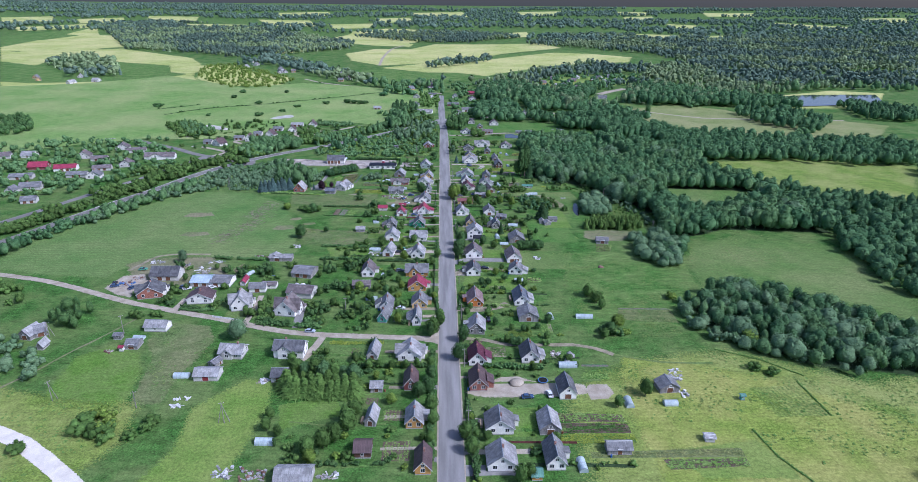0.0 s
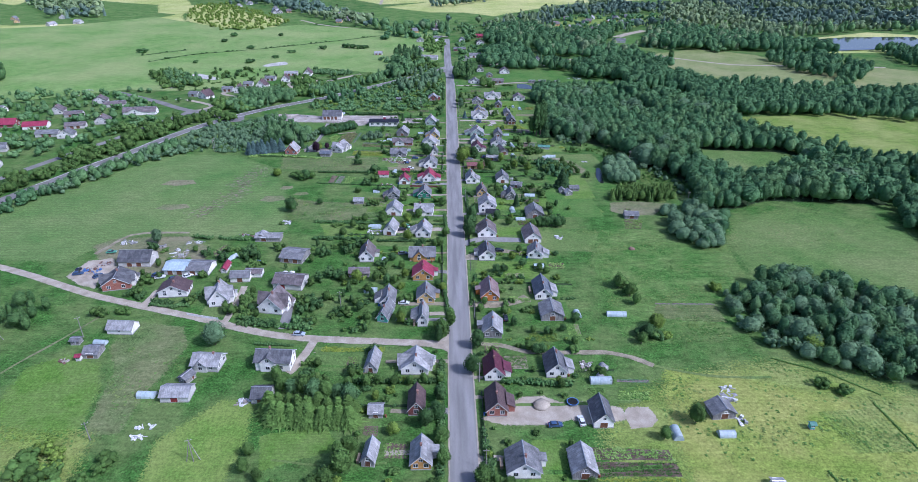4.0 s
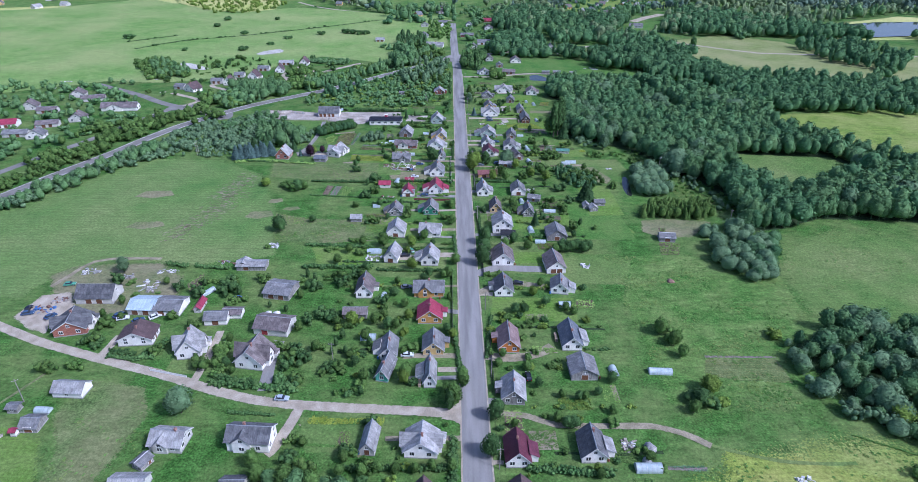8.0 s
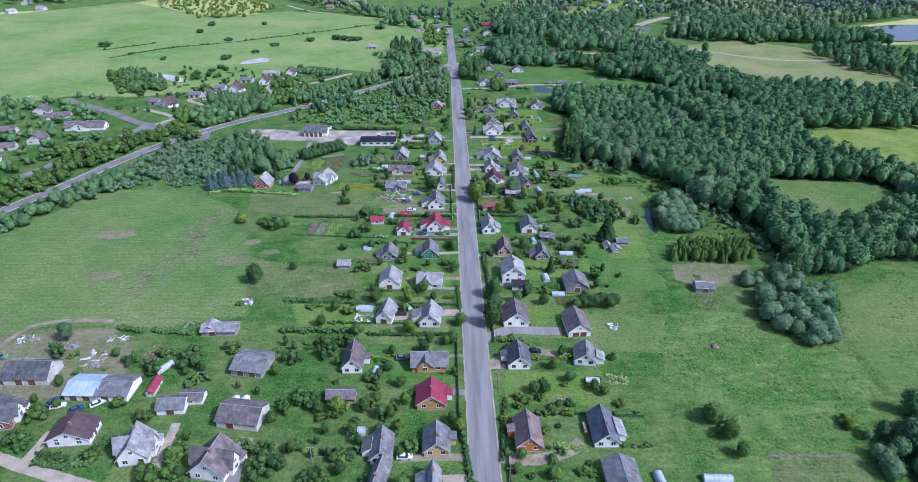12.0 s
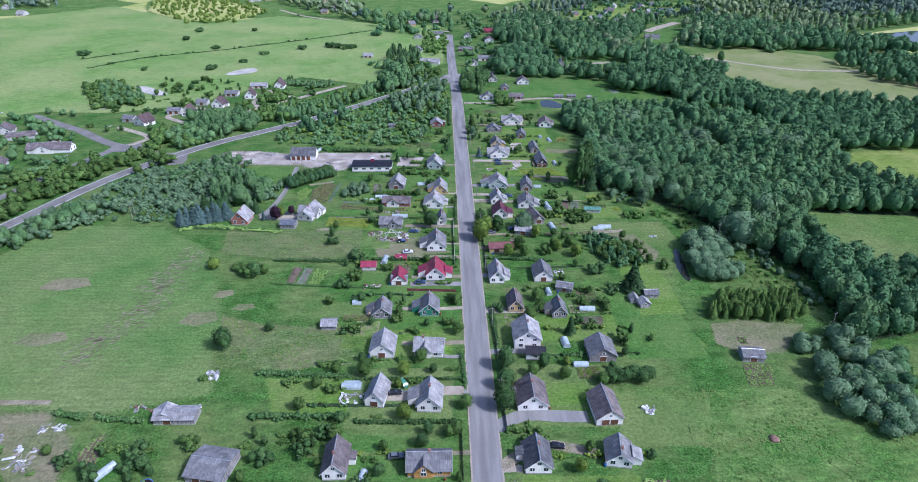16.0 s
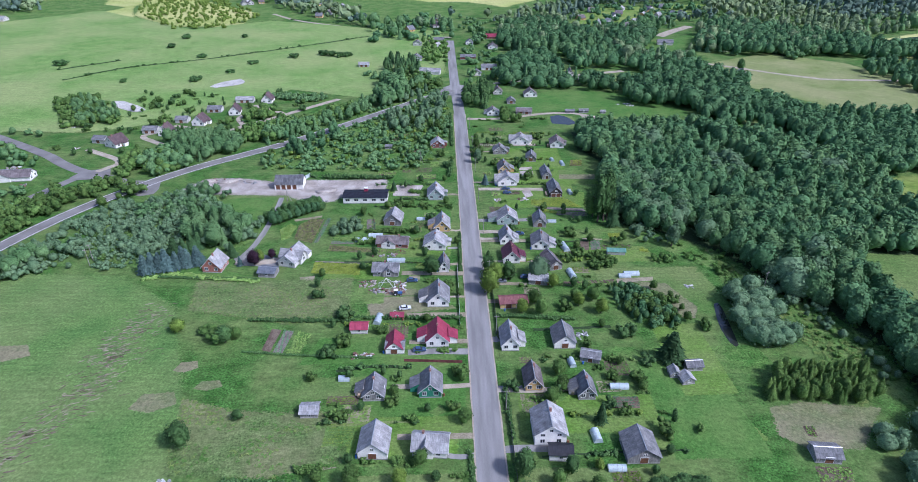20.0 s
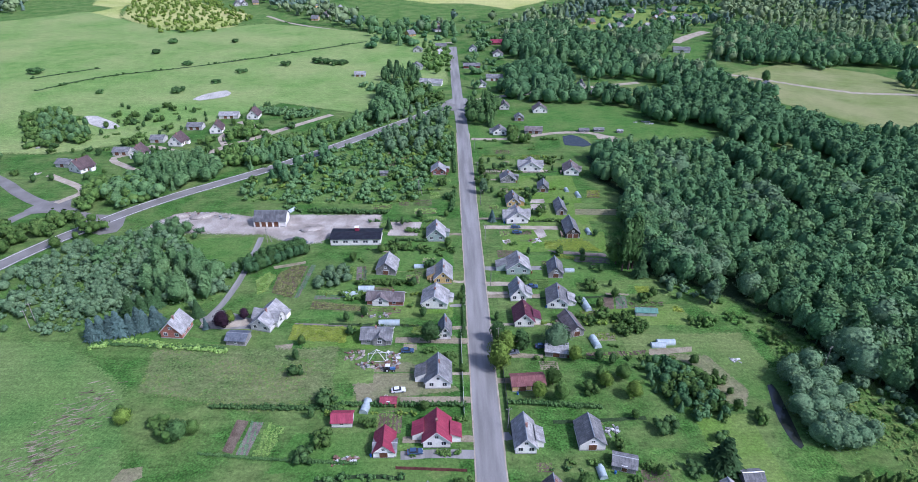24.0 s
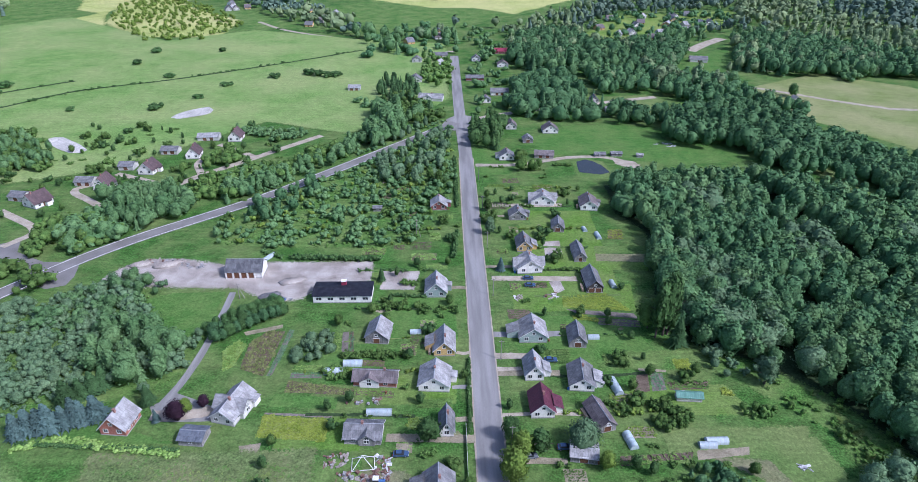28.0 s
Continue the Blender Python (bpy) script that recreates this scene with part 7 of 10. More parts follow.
# far woods
_pale = [[(1104.8, 3143.2), (1214.9, 3054.2), (1114.5, 2808.9), (1007.3, 2844.1)], [(1681.5, 3251.8), (1884.1, 2903.2), (1732.2, 2682.5), (1553.9, 2944.6)], [(829.8, 1263.8), (918.7, 1251.3), (854.3, 1168.2), (779.7, 1184.5)], [(-1521.4, 3406.3), (-1256.3, 3414.5), (-1152.6, 3086.5), (-1339.7, 3018.3)], [(-1612.7, 2473.9), (-1469.1, 2735.6), (-1350.2, 2507.1), (-1475.3, 2287.4)], [(1201.6, 4502.3), (1402.5, 4361), (1253.6, 3945.7), (1123.9, 4064.2)], [(-512.7, 2939.4), (-313, 3049), (-305.5, 2725.4), (-438.2, 2637.9)], [(238.6, 2482.3), (341.4, 2575.4), (315.5, 2295.3), (235.7, 2236.2)], [(494.5, 4364.2), (836.5, 4512.4), (689.6, 3899.8), (476.2, 3885.8)], [(-2035, 3061.7), (-1891, 3225.9), (-1687.5, 2877.2), (-1808.3, 2710.3)], [(-1684.2, 3048), (-1561.7, 3239.1), (-1396.8, 2914.2), (-1513.9, 2752.8)], [(-911.2, 3250), (-648.4, 3232), (-537, 2787.8), (-741.6, 2810.7)], [(-995.6, 3944.2), (-716.9, 4153), (-611.3, 3721.3), (-866.9, 3548.2)], [(1066.3, 3788.2), (1269.8, 3883.8), (1122.1, 3393.3), (974.1, 3397.4)], [(744.1, 2496.8), (898.2, 2412.4), (818.6, 2164.9), (670.8, 2209.5)], [(978, 2360.1), (1064.4, 2407.8), (984.3, 2207.4), (908.3, 2162.4)], [(-200.1, 4156.8), (140.5, 4330.6), (155.5, 3755.1), (-146.4, 3715.5)], [(-355.1, 3474.7), (-174.8, 3610), (-139.8, 3162.7), (-293.3, 3133.4)], [(-1154.3, 2849), (-854, 2854.4), (-758.2, 2603.7), (-969.8, 2551.8)], [(1743.8, 4318.9), (2074.7, 4266.4), (1861.2, 3817.9), (1595.6, 3854.9)], [(2355.6, 3598.9), (2645.9, 3631.3), (2360.9, 3209.2), (2168.4, 3258)]]
for _poly in _pale:
    patch("far_field", _poly, SUNLIT_HAY, 0.6, "pale far field within the woods", "field", 25, 25, 14)
_far = [[(-1350.7, 2572.9), (-1297.8, 2951), (-835.5, 2790.3), (-272.8, 1935.7), (-258.8, 1717.3), (-386.1, 1534.7), (-470.4, 1448.9), (-604.4, 1562.9), (-814.8, 1667.4), (-1083.5, 2140)], [(-804.8, 1300.4), (-815.1, 1485.2), (-673.6, 1330.3), (-551.6, 1098.8), (-635, 1088.2)],
        [(-425.1, 1302.9), (-392.1, 1503.3), (-221.6, 1225.2), (-112.9, 1041.4), (-51.6, 975.3), (-56.2, 893.3), (-107.3, 985.6), (-223.4, 1115.3), (-354.6, 1305.6)],
        [(-52.2, 988), (3.7, 1059.6), (72.5, 1048.6), (215.5, 1254), (312.6, 1373.5), (383.4, 1263.2), (562, 1416.4), (530.6, 1658.7), (261.5, 1962.2), (442.3, 2354.3), (1735.6, 2298.2), (754, 967), (629.1, 992.4), (459.9, 901.4), (375.3, 808.2), (285.5, 846.5), (231.1, 797.3), (176.1, 757), (80.3, 821.4), (53.6, 897.9)],
        [(-347.8, 1619.7), (-316.6, 1992.9), (-267.2, 1960.1), (-246.3, 1739.7)], [(-43.6, 1325.2), (116.8, 1492.7), (107.8, 1410.3), (-29.6, 1238)], [(-312.9, 2233.1), (13, 2548.2), (305, 2295.6), (82.5, 1992.7), (-44.7, 1978)]]
_open = [[(131.7, 988.5), (208.9, 1133.1), (318, 1159.6), (385.5, 1178.9), (332.7, 1061.5), (264.2, 1008.3), (206.9, 971.3), (166.2, 935), (135.2, 958.1)], [(185.9, 847.1), (236.1, 929.5), (310, 1014.9), (271.2, 906.5), (229.8, 832.2), (190.4, 829.5)], [(3.4, 1121.8), (60.2, 1009.2), (32, 731.3), (-4, 718.9)], [(237.8, 839), (279.8, 824), (332.1, 825.9), (387.5, 810.6), (470, 790), (480, 600), (250.3, 611.5), (229.8, 661.9), (219.9, 710.3), (215.6, 773.9)]]
for _i, _poly in enumerate(_far):
    _p = scatter(_poly, 13.0, 50 + _i, _pale + _open)
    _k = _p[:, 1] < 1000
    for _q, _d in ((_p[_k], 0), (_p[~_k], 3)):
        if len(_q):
            # paler leaves, spread by noise, paint the sunshine on the far canopy
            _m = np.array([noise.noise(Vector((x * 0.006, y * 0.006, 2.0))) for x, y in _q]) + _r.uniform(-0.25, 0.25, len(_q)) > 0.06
            for _q2, _leaf in ((_q[_m], FAR_SUNLIT), (_q[~_m], FOREST_LIGHT if _d == 0 else LEAF_FAR_HAZE)):
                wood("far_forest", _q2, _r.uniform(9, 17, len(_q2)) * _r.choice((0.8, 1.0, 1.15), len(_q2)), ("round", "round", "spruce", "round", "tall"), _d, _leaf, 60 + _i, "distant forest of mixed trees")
_p = scatter([(-3300, 2500), (-1500, 2250), (-900, 2500), (0, 2300), (700, 1900), (1600, 1700), (3400, 2300), (3600, 4900), (-3600, 4900)], 38.0, 80, _pale)
_m = np.array([noise.noise(Vector((x * 0.0016, y * 0.0035, 0.3))) for x, y in _p]) > -0.12
# the bluish haze of the horizon sits in the leaf colour
wood("horizon_forest", _p[_m], _r.uniform(13, 24, int(_m.sum())), ("bush", "round"), 3, LEAF_FAR_HAZE, 81, "endless dark forest along the horizon")
# bushes along the fields in the west
for _i, (_poly, _gap, _lo, _hi, _kinds, _leaf) in enumerate([
        ([(-115.2, 593), (-78.4, 625.3), (-35.4, 690.7), (-8.2, 712.5), (-7.9, 593.1), (-28, 537.5), (-43.2, 535), (-53.8, 538), (-84, 535.9), (-115.6, 539.4), (-122.2, 551)], 5.6, 2.0, 5.0, ("bush", "bush", "round"), FOREST_LIGHT),
        ([(-113.7, 593), (-77.9, 622.5), (-35.2, 687.5), (-8.2, 709.2), (-8.8, 593.1), (-28.1, 539.9), (-54.1, 540.5), (-84.7, 538.3), (-114.3, 539.6)], 13.0, 2.0, 4.0, ("bush", "round"), LEAF_LIGHT),
        ([(-57.3, 678.1), (-35.4, 690.7), (-6.1, 712.4), (-7.5, 614.7), (-31, 599.9), (-50.5, 609.2)], 7.5, 6, 10, ("tall", "round"), LEAF_WILLOW),
        ([(-112.2, 593), (-82.8, 613.1), (-73.4, 594.5), (-90.1, 562), (-105.1, 556.4)], 7.0, 5, 9, ("round", "tall"), FOREST),
        ([(-118.2, 578.1), (-78.4, 625.3), (-35.8, 700.2), (-18.5, 735.7), (-23, 745.9), (-40.5, 713.2), (-87.3, 638), (-123.3, 590.1)], 5.0, 5, 10, ("round", "tall"), FOREST_LIGHT),
        ([(-161.7, 466.4), (-156.4, 477.8), (-155.3, 503.1), (-136.5, 516.5), (-116.8, 502.3), (-96.4, 501.3), (-94.6, 481.4), (-97.8, 456.6), (-103.4, 443.2), (-119.4, 443.6), (-137.2, 444), (-146.1, 441.6)], 7.0, 3, 6.5, ("bush", "round", "bush"), LEAF_WILLOW),
        ([(-156.4, 477.8), (-153.8, 499.9), (-135.3, 513.8), (-116.8, 501.7), (-95.5, 498.9), (-94.5, 481.9), (-119.8, 481.9), (-133.7, 468.6)], 5.5, 3.5, 7, ("bush", "round"), FOREST_LIGHT),
        ([(-133.7, 468.6), (-119.8, 481.9), (-98, 467.8), (-98.7, 453.8), (-111.2, 448.7), (-125.3, 451.7)], 5.5, 8, 12, ("round", "tall", "spruce"), FOREST_LIGHT),
        ([(-184.9, 585.2), (-172.6, 594.3), (-153.8, 599.9), (-141.7, 587.4), (-133.8, 569.2), (-148.9, 551.8), (-166.4, 558.4)], 4.0, 7, 10, ("spruce", "round", "round"), FOREST_LIGHT),
        ([(-189, 553.1), (-177.5, 567.3), (-163.7, 555.2), (-147.7, 549), (-155.5, 537.4), (-171.3, 529.4), (-181.3, 540.8)], 5.0, 6, 10, ("round", "bush"), FOREST_LIGHT),
        ([(-291.1, 674.4), (-280.2, 680.3), (-244, 651.3), (-233.6, 626.2), (-255.6, 617.7)], 6.0, 6, 8.5, ("round", "tall"), FOREST_LIGHT),
        ([(-160.8, 618.1), (-150.5, 630), (-145.7, 651.7), (-132.6, 654.7), (-129.9, 639), (-145.7, 620.8)], 5.0, 4, 8, ("round", "bush", "tall"), LEAF),
        ([(-62.2, 656.3), (-61.4, 720.2), (-45.8, 733), (-38.9, 683.9), (-47.4, 649.6)], 5.5, 11, 16, ("round", "tall"), FOREST_LIGHT),
        ([(-82.1, 754), (-64, 746.8), (-57.9, 726.7), (-74.8, 747)], 5.0, 5, 8, ("round", "bush"), FOREST_LIGHT),
        ([(-149.1, 693.2), (-131.8, 692.8), (-93.4, 682.1), (-94.2, 675.7), (-117.9, 667.2), (-136, 680.4)], 4.0, 3, 5, ("bush", "round"), FOREST_LIGHT),
        ([(-127.3, 593.3), (-121.2, 613.9), (-100.2, 619.5), (-91.4, 601.2), (-106.8, 583.5), (-121.1, 577.7)], 4.2, 6, 10, ("spruce", "tall", "round"), FOREST_LIGHT),
        ([(-202, 550.5), (-187.2, 564.8), (-156.9, 552.4), (-168.8, 529.3), (-184.5, 526.3)], 6.0, 5, 9, ("round", "bush"), LEAF),
        ([(-145.6, 602.4), (-105.6, 629.2), (-83.6, 656.7), (-68.1, 646.9), (-96.3, 616.6), (-119.4, 586.9), (-135.2, 581.1)], 4.6, 5, 9, ("round", "bush", "spruce"), LEAF),
        ([(-62.7, 733.4), (-43.7, 769.7), (-12.2, 719.1), (-24, 699.9), (-43.7, 700.4)], 7.0, 5, 9, ("round", "bush"), LEAF),
        ([(-65.3, 760.4), (-60.6, 811.3), (-30.9, 793.4), (-33.7, 746.1)], 6.0, 8, 12, ("spruce", "tall"), NEEDLE),
        ([(-34.2, 895.6), (-1, 883.9), (-7.4, 792.9), (-26.2, 793.3)], 9.0, 5, 9, ("round", "bush"), LEAF),
        ([(5.5, 699.3), (22.2, 711.8), (28.2, 688.8), (19.5, 651), (5.5, 654.8)], 6.0, 8, 13, ("round", "spruce"), LEAF_DARK),
        ([(24.8, 632.2), (40.3, 647.1), (43.8, 622.6), (29.9, 616.4)], 5.0, 6, 9, ("round",), LEAF),
        ([(-61.8, 471.4), (-53.4, 477.4), (-49.8, 464), (-55.9, 460), (-63.3, 460.8)], 2.6, 2.2, 4.2, ("bush", "willow", "round"), LEAF_WILLOW),
        ([(-84.2, 238.4), (-68.7, 235.4), (-68.4, 232), (-81.6, 233.8)], 1.9, 1.8, 3.2, ("bush", "bush", "round"), LEAF_DARK),
        ([(-63.6, 238), (-55.4, 239.2), (-53.8, 231.6), (-62.8, 232)], 2.0, 1.8, 3.2, ("bush", "bush", "round"), LEAF_DARK),
        ([(-133.9, 254.6), (-132.9, 258.6), (-127, 258), (-125, 252.6), (-128, 251.6)], 2.0, 1.6, 3.0, ("bush", "bush", "round"), LEAF_DARK),
        ([(-134.9, 242.6), (-133.9, 246), (-125.4, 244), (-125, 241.6)], 2.2, 1.8, 3.4, ("bush", "spruce", "round"), LEAF),
        ([(-87.4, 252), (-83.7, 254.9), (-80, 239), (-84.2, 239)], 2.6, 2.2, 4.2, ("bush", "round"), LEAF),
        ([(-62.6, 251.3), (-58.3, 253.1), (-55.8, 241.4), (-61.6, 241.4)], 2.6, 2.2, 4.2, ("bush", "round"), LEAF_DARK),
        ([(-47.8, 464.2), (-22.9, 463.8), (-22.9, 461.8), (-47.8, 462)], 1.8, 1.4, 2.8, ("bush",), LEAF),
        ([(-37.6, 494), (-8, 491), (-8, 486), (-37, 489.5)], 2.4, 1.2, 3.0, ("bush", "bush", "round"), LEAF),
        ([(44, 441), (56, 442), (60, 434), (57, 427), (47, 431)], 2.8, 2, 4.2, ("bush", "round"), LEAF),
        ([(-184.5, 222.9), (-173.7, 222.6), (-159.5, 208.9), (-153.6, 195), (-164.9, 192.8)], 5.5, 3, 6, ("round", "bush"), LEAF_WILLOW),
        ([(-175.3, 241.5), (-172.5, 252.4), (-159.4, 246.5), (-155.4, 233), (-162.3, 227.9)], 5.0, 5, 8, ("round", "tall"), LEAF_DARK),
        ([(-219.4, 276), (-208, 275.7), (-193.3, 258.8), (-200.1, 250.7)], 5.5, 3, 6, ("round", "bush"), LEAF),
        ([(-127.7, 171.1), (-124.2, 176.1), (-112.9, 173.3), (-107.5, 167.5), (-114.8, 165.1), (-122.5, 165.6)], 5.0, 2.5, 5, ("bush", "round"), LEAF_LIGHT),
        ([(-306.2, 676.1), (-281, 693.3), (-231.7, 624.3), (-262, 611.2)], 6.0, 4.5, 6.5, ("round", "bush"), LEAF),
        ([(-246.1, 316.9), (-244.6, 345.9), (-223.8, 401.9), (-200.2, 476.1), (-166.9, 504.2), (-168.5, 527.3), (-212.3, 508.8), (-235.9, 427.1), (-259.2, 369.8), (-267.5, 349.3)], 5.5, 4, 8, ("round", "bush"), LEAF),
        ([(-413.2, 571.4), (-393.1, 591.2), (-266.4, 607.9), (-237.8, 549.3), (-218.8, 476.6), (-253.9, 446.2), (-277.8, 400.4), (-297.5, 395.1)], 11.0, 4, 8, ("round", "bush", "round"), FOREST_LIGHT),
        ([(-255.1, 408.9), (-244.6, 493.5), (-209.9, 502.3), (-204.8, 476.2), (-229, 429.7)], 8.0, 4, 8, ("round", "bush"), LEAF),
        ([(-236, 362), (-218, 398), (-203, 436), (-190, 468), (-176, 494), (-168, 500), (-160, 470), (-154, 440), (-176, 430), (-192, 414), (-206, 392), (-222, 364)], 5.0, 2.5, 5.5, ("willow", "bush", "round"), LEAF_WILLOW),
        ([(-228, 366), (-212, 398), (-196, 434), (-186, 452), (-178, 446), (-190, 420), (-204, 392), (-218, 362)], 6.0, 6, 9.5, ("alder", "round"), FOREST_LIGHT),
        ([(-262, 286), (-246, 330), (-232, 362), (-222, 364), (-236, 326), (-250, 280)], 5.5, 4, 8, ("alder", "bush", "round"), FOREST),
        ([(107, 257), (112, 250), (112, 236), (113, 226), (125, 215), (139, 208), (152, 196), (160, 192), (158, 189), (147, 196), (134, 206), (118, 212), (108, 223), (106, 240)], 5.0, 3.5, 6.5, ("willow", "round", "bush"), LEAF_WILLOW),
        ([(106, 252), (114, 246), (113, 228), (126, 214), (140, 206), (132, 206), (116, 214), (108, 226)], 8.0, 4, 7, ("round", "willow"), FOREST_LIGHT),
        ([(88, 452), (108, 442), (121, 418), (133, 398), (140, 373), (132, 345), (119, 360), (113, 380), (109, 398), (101, 412), (98, 428), (88, 440)], 3.9, 0.7, 2.0, ("bush",), WEED_LEAF),
        ([(-184, 478), (-168.5, 493.5), (-155.2, 504.7), (-120, 498), (-113, 470), (-122, 450), (-138, 437), (-154, 432), (-170, 452)], 3.1, 1.2, 3.0, ("bush", "bush", "willow"), LEAF_WILLOW),
        ([(-180, 476), (-160, 496), (-140, 500), (-122, 480), (-138, 440), (-154, 434)], 5.5, 1.0, 2.6, ("bush",), LEAF),
        ([(-500.1, 704), (-480.8, 725.1), (-423, 640.8), (-440.7, 613.4)], 7.0, 6, 10, ("round",), LEAF_DARK),
        ([(-428.6, 1103.9), (-481.4, 1295.2), (-431.2, 1322.7), (-338.5, 1200.8), (-246.7, 1080.5), (-260.8, 977.8), (-332.3, 975.8)], 11.0, 3, 7, ("bush", "round"), LEAF_LIGHT),
        ([(52.2, 413.3), (61, 416.2), (66.6, 407.7), (73.9, 396.2), (72.1, 387.8), (59.4, 390.6), (50.6, 401.9)], 2.8, 2.5, 4.5, ("spruce", "bush", "round"), FOREST),
        ([(95, 405), (99, 412), (106, 412), (109, 396), (108, 380), (101, 373), (94, 376), (92, 386)], 4.2, 6.5, 9, ("willow", "willow", "round"), LEAF_WILLOW),
        ([(72.7, 464.1), (85.4, 460.8), (95.2, 451.9), (87, 446.4), (72.5, 452.9)], 5.5, 2.5, 6, ("bush", "round"), LEAF_WILLOW),
        ([(103.5, 440.5), (105.3, 430.1), (111, 408.6), (102.2, 411.2), (99.5, 427.3)], 3.6, 1.2, 3.5, ("bush", "bush", "round"), LEAF),
        ([(107, 423), (116, 414), (128, 395), (134, 373), (130, 350), (125, 357), (127, 374), (121, 391), (111, 407)], 4.5, 2.5, 5, ("willow", "round", "bush"), LEAF_WILLOW),
        ([(72.6, 468.9), (84.6, 463.8), (82.5, 460.5), (71.7, 463.3)], 4.0, 1.5, 4, ("bush",), FOREST_LIGHT),
        ([(70.9, 439.4), (88.7, 439), (97.9, 435.8), (95.6, 432.7), (73.9, 434)], 4.2, 1.8, 4.2, ("bush", "round"), LEAF),
        ([(-163.5, 469.2), (-162.9, 488.9), (-155.3, 502.6), (-140.1, 496.5), (-133.7, 468.6), (-131.6, 446.5), (-146.1, 441.6)], 5.2, 2.5, 5.5, ("bush", "bush", "round"), LEAF_WILLOW),
        ([(33.3, 424.1), (62, 438.8), (61.8, 434.3), (35.9, 421.2)], 6.0, 2, 4.5, ("bush", "round"), LEAF),
        ([(54.1, 407.4), (73.3, 412.4), (83.3, 389), (68.3, 386.2), (56.3, 395.1)], 4.5, 3, 5, ("bush", "round"), LEAF),
        ([(85, 353), (94, 366), (122, 366), (123, 355), (116.5, 350)], 2.1, 5, 7, ("spruce", "spruce", "alder"), PLANTATION),
        ([(110.1, 338.6), (126.9, 341.7), (134.6, 323.7), (124.5, 296.3), (111.5, 291.4), (105.5, 311.1)], 5.0, 5, 8.5, ("willow", "round"), LEAF_WILLOW),
                ([(116.4, 318.8), (141.4, 331.6), (128.2, 304.1), (113.7, 291.4), (114.8, 302.8)], 5.0, 5, 8, ("round", "willow"), FOREST)]):
    _p = scatter(_poly, _gap, 100 + _i, [_glade])
    _near = _p[:, 1].mean() < 500
    wood("thicket", _p, _r.uniform(_lo, _hi, len(_p)), _kinds, 1 if _near else 0, _leaf, 140 + _i, "thicket of green bushes and young trees", "thicket")

# hedgerows and lone bushes on the western pasture
for _line in ([(-332, 739.9), (-300.1, 782.9), (-236.8, 818.9), (-152.7, 880.3), (-93.6, 929.8)], [(-355.3, 777.6), (-338.1, 794.2), (-316.3, 813.9)]):
    ribbon("ditch_bank", _line, 3.0, FLOOR, 0.3, "dark overgrown ditch across the pasture", "ditch", 1.2, 6.0)
_pts = []
for _line in ([(-332, 739.9), (-300.1, 782.9), (-236.8, 818.9), (-152.7, 880.3), (-93.6, 929.8)], [(-355.3, 777.6), (-338.1, 794.2), (-316.3, 813.9)], [(-290, 1009.9), (-201, 1042.8), (-114.7, 1002)]):
    for (_ax, _ay), (_bx, _by) in zip(_line, _line[1:]):
        _n = int(math.hypot(_bx - _ax, _by - _ay) / 2.2)
        _pts += [(_ax + (_bx - _ax) * i / _n + rng.uniform(-2, 2), _ay + (_by - _ay) * i / _n + rng.uniform(-2, 2)) for i in range(_n) if rng.random() < 0.75]
wood("hedgerow", _pts, [rng.uniform(0.5, 1.5) * rng.choice((1, 1, 1, 2)) for _ in _pts], ("bush",), 0, LEAF_DARK, 171, "low dark hedgerow across the pasture", "hedgerow")
for _x, _y, _h in ((-219.9, 736.3, 5), (-218.7, 740.5, 4), (-198.3, 763.9, 4.5), (-155.3, 823.8, 5), (-189.1, 798.3, 4), (-243.6, 824.2, 5), (-290.9, 871.8, 5), (-291.8, 919.6, 6), (-231.0, 924.7, 5), (-185.0, 800.1, 3.5), (-119.4, 829.4, 6), (-111.3, 825.5, 6), (-127.6, 833.4, 6), (-104.5, 829.3, 5), (-361.0, 794.1, 6), (-278.1, 732.6, 4)):
    bush(_x, _y, _h, LEAF_DARK, 1.3, "dark rounded bush alone in the pasture")

# tall weeds in loose clumps among the bushes
for _i, (_poly, _gap, _hi) in enumerate((([(-177.6, 492.2), (-155.3, 502.6), (-128.1, 502.5), (-94.4, 498.4), (-93.5, 481.3), (-96.8, 454.3), (-110.5, 443.4), (-144.4, 438.5)], 2.4, 1.3), ([(103.5, 440.5), (105.3, 430.1), (111, 408.6), (102.2, 411.2), (99.5, 427.3)], 1.9, 1.2),
                                         ([(-108.3, 589.7), (-78.4, 625.3), (-35.4, 690.7), (-8.2, 712.5), (-7.9, 593.1), (-28, 537.5), (-43.2, 535), (-84, 535.9), (-115.6, 539.4)], 3.0, 1.5))):
    _p = scatter(_poly, _gap, 900 + _i, [_glade])
    _m = np.array([noise.noise(Vector((x * 0.09, y * 0.09, 5.0))) for x, y in _p]) + _r.uniform(-0.35, 0.35, len(_p)) > 0.08
    wood("weeds", _p[_m], _r.uniform(0.35, _hi, int(_m.sum())), ("bush",), 3, WEED_LEAF, 920 + _i, "loose clumps of tall green weeds", "weeds")


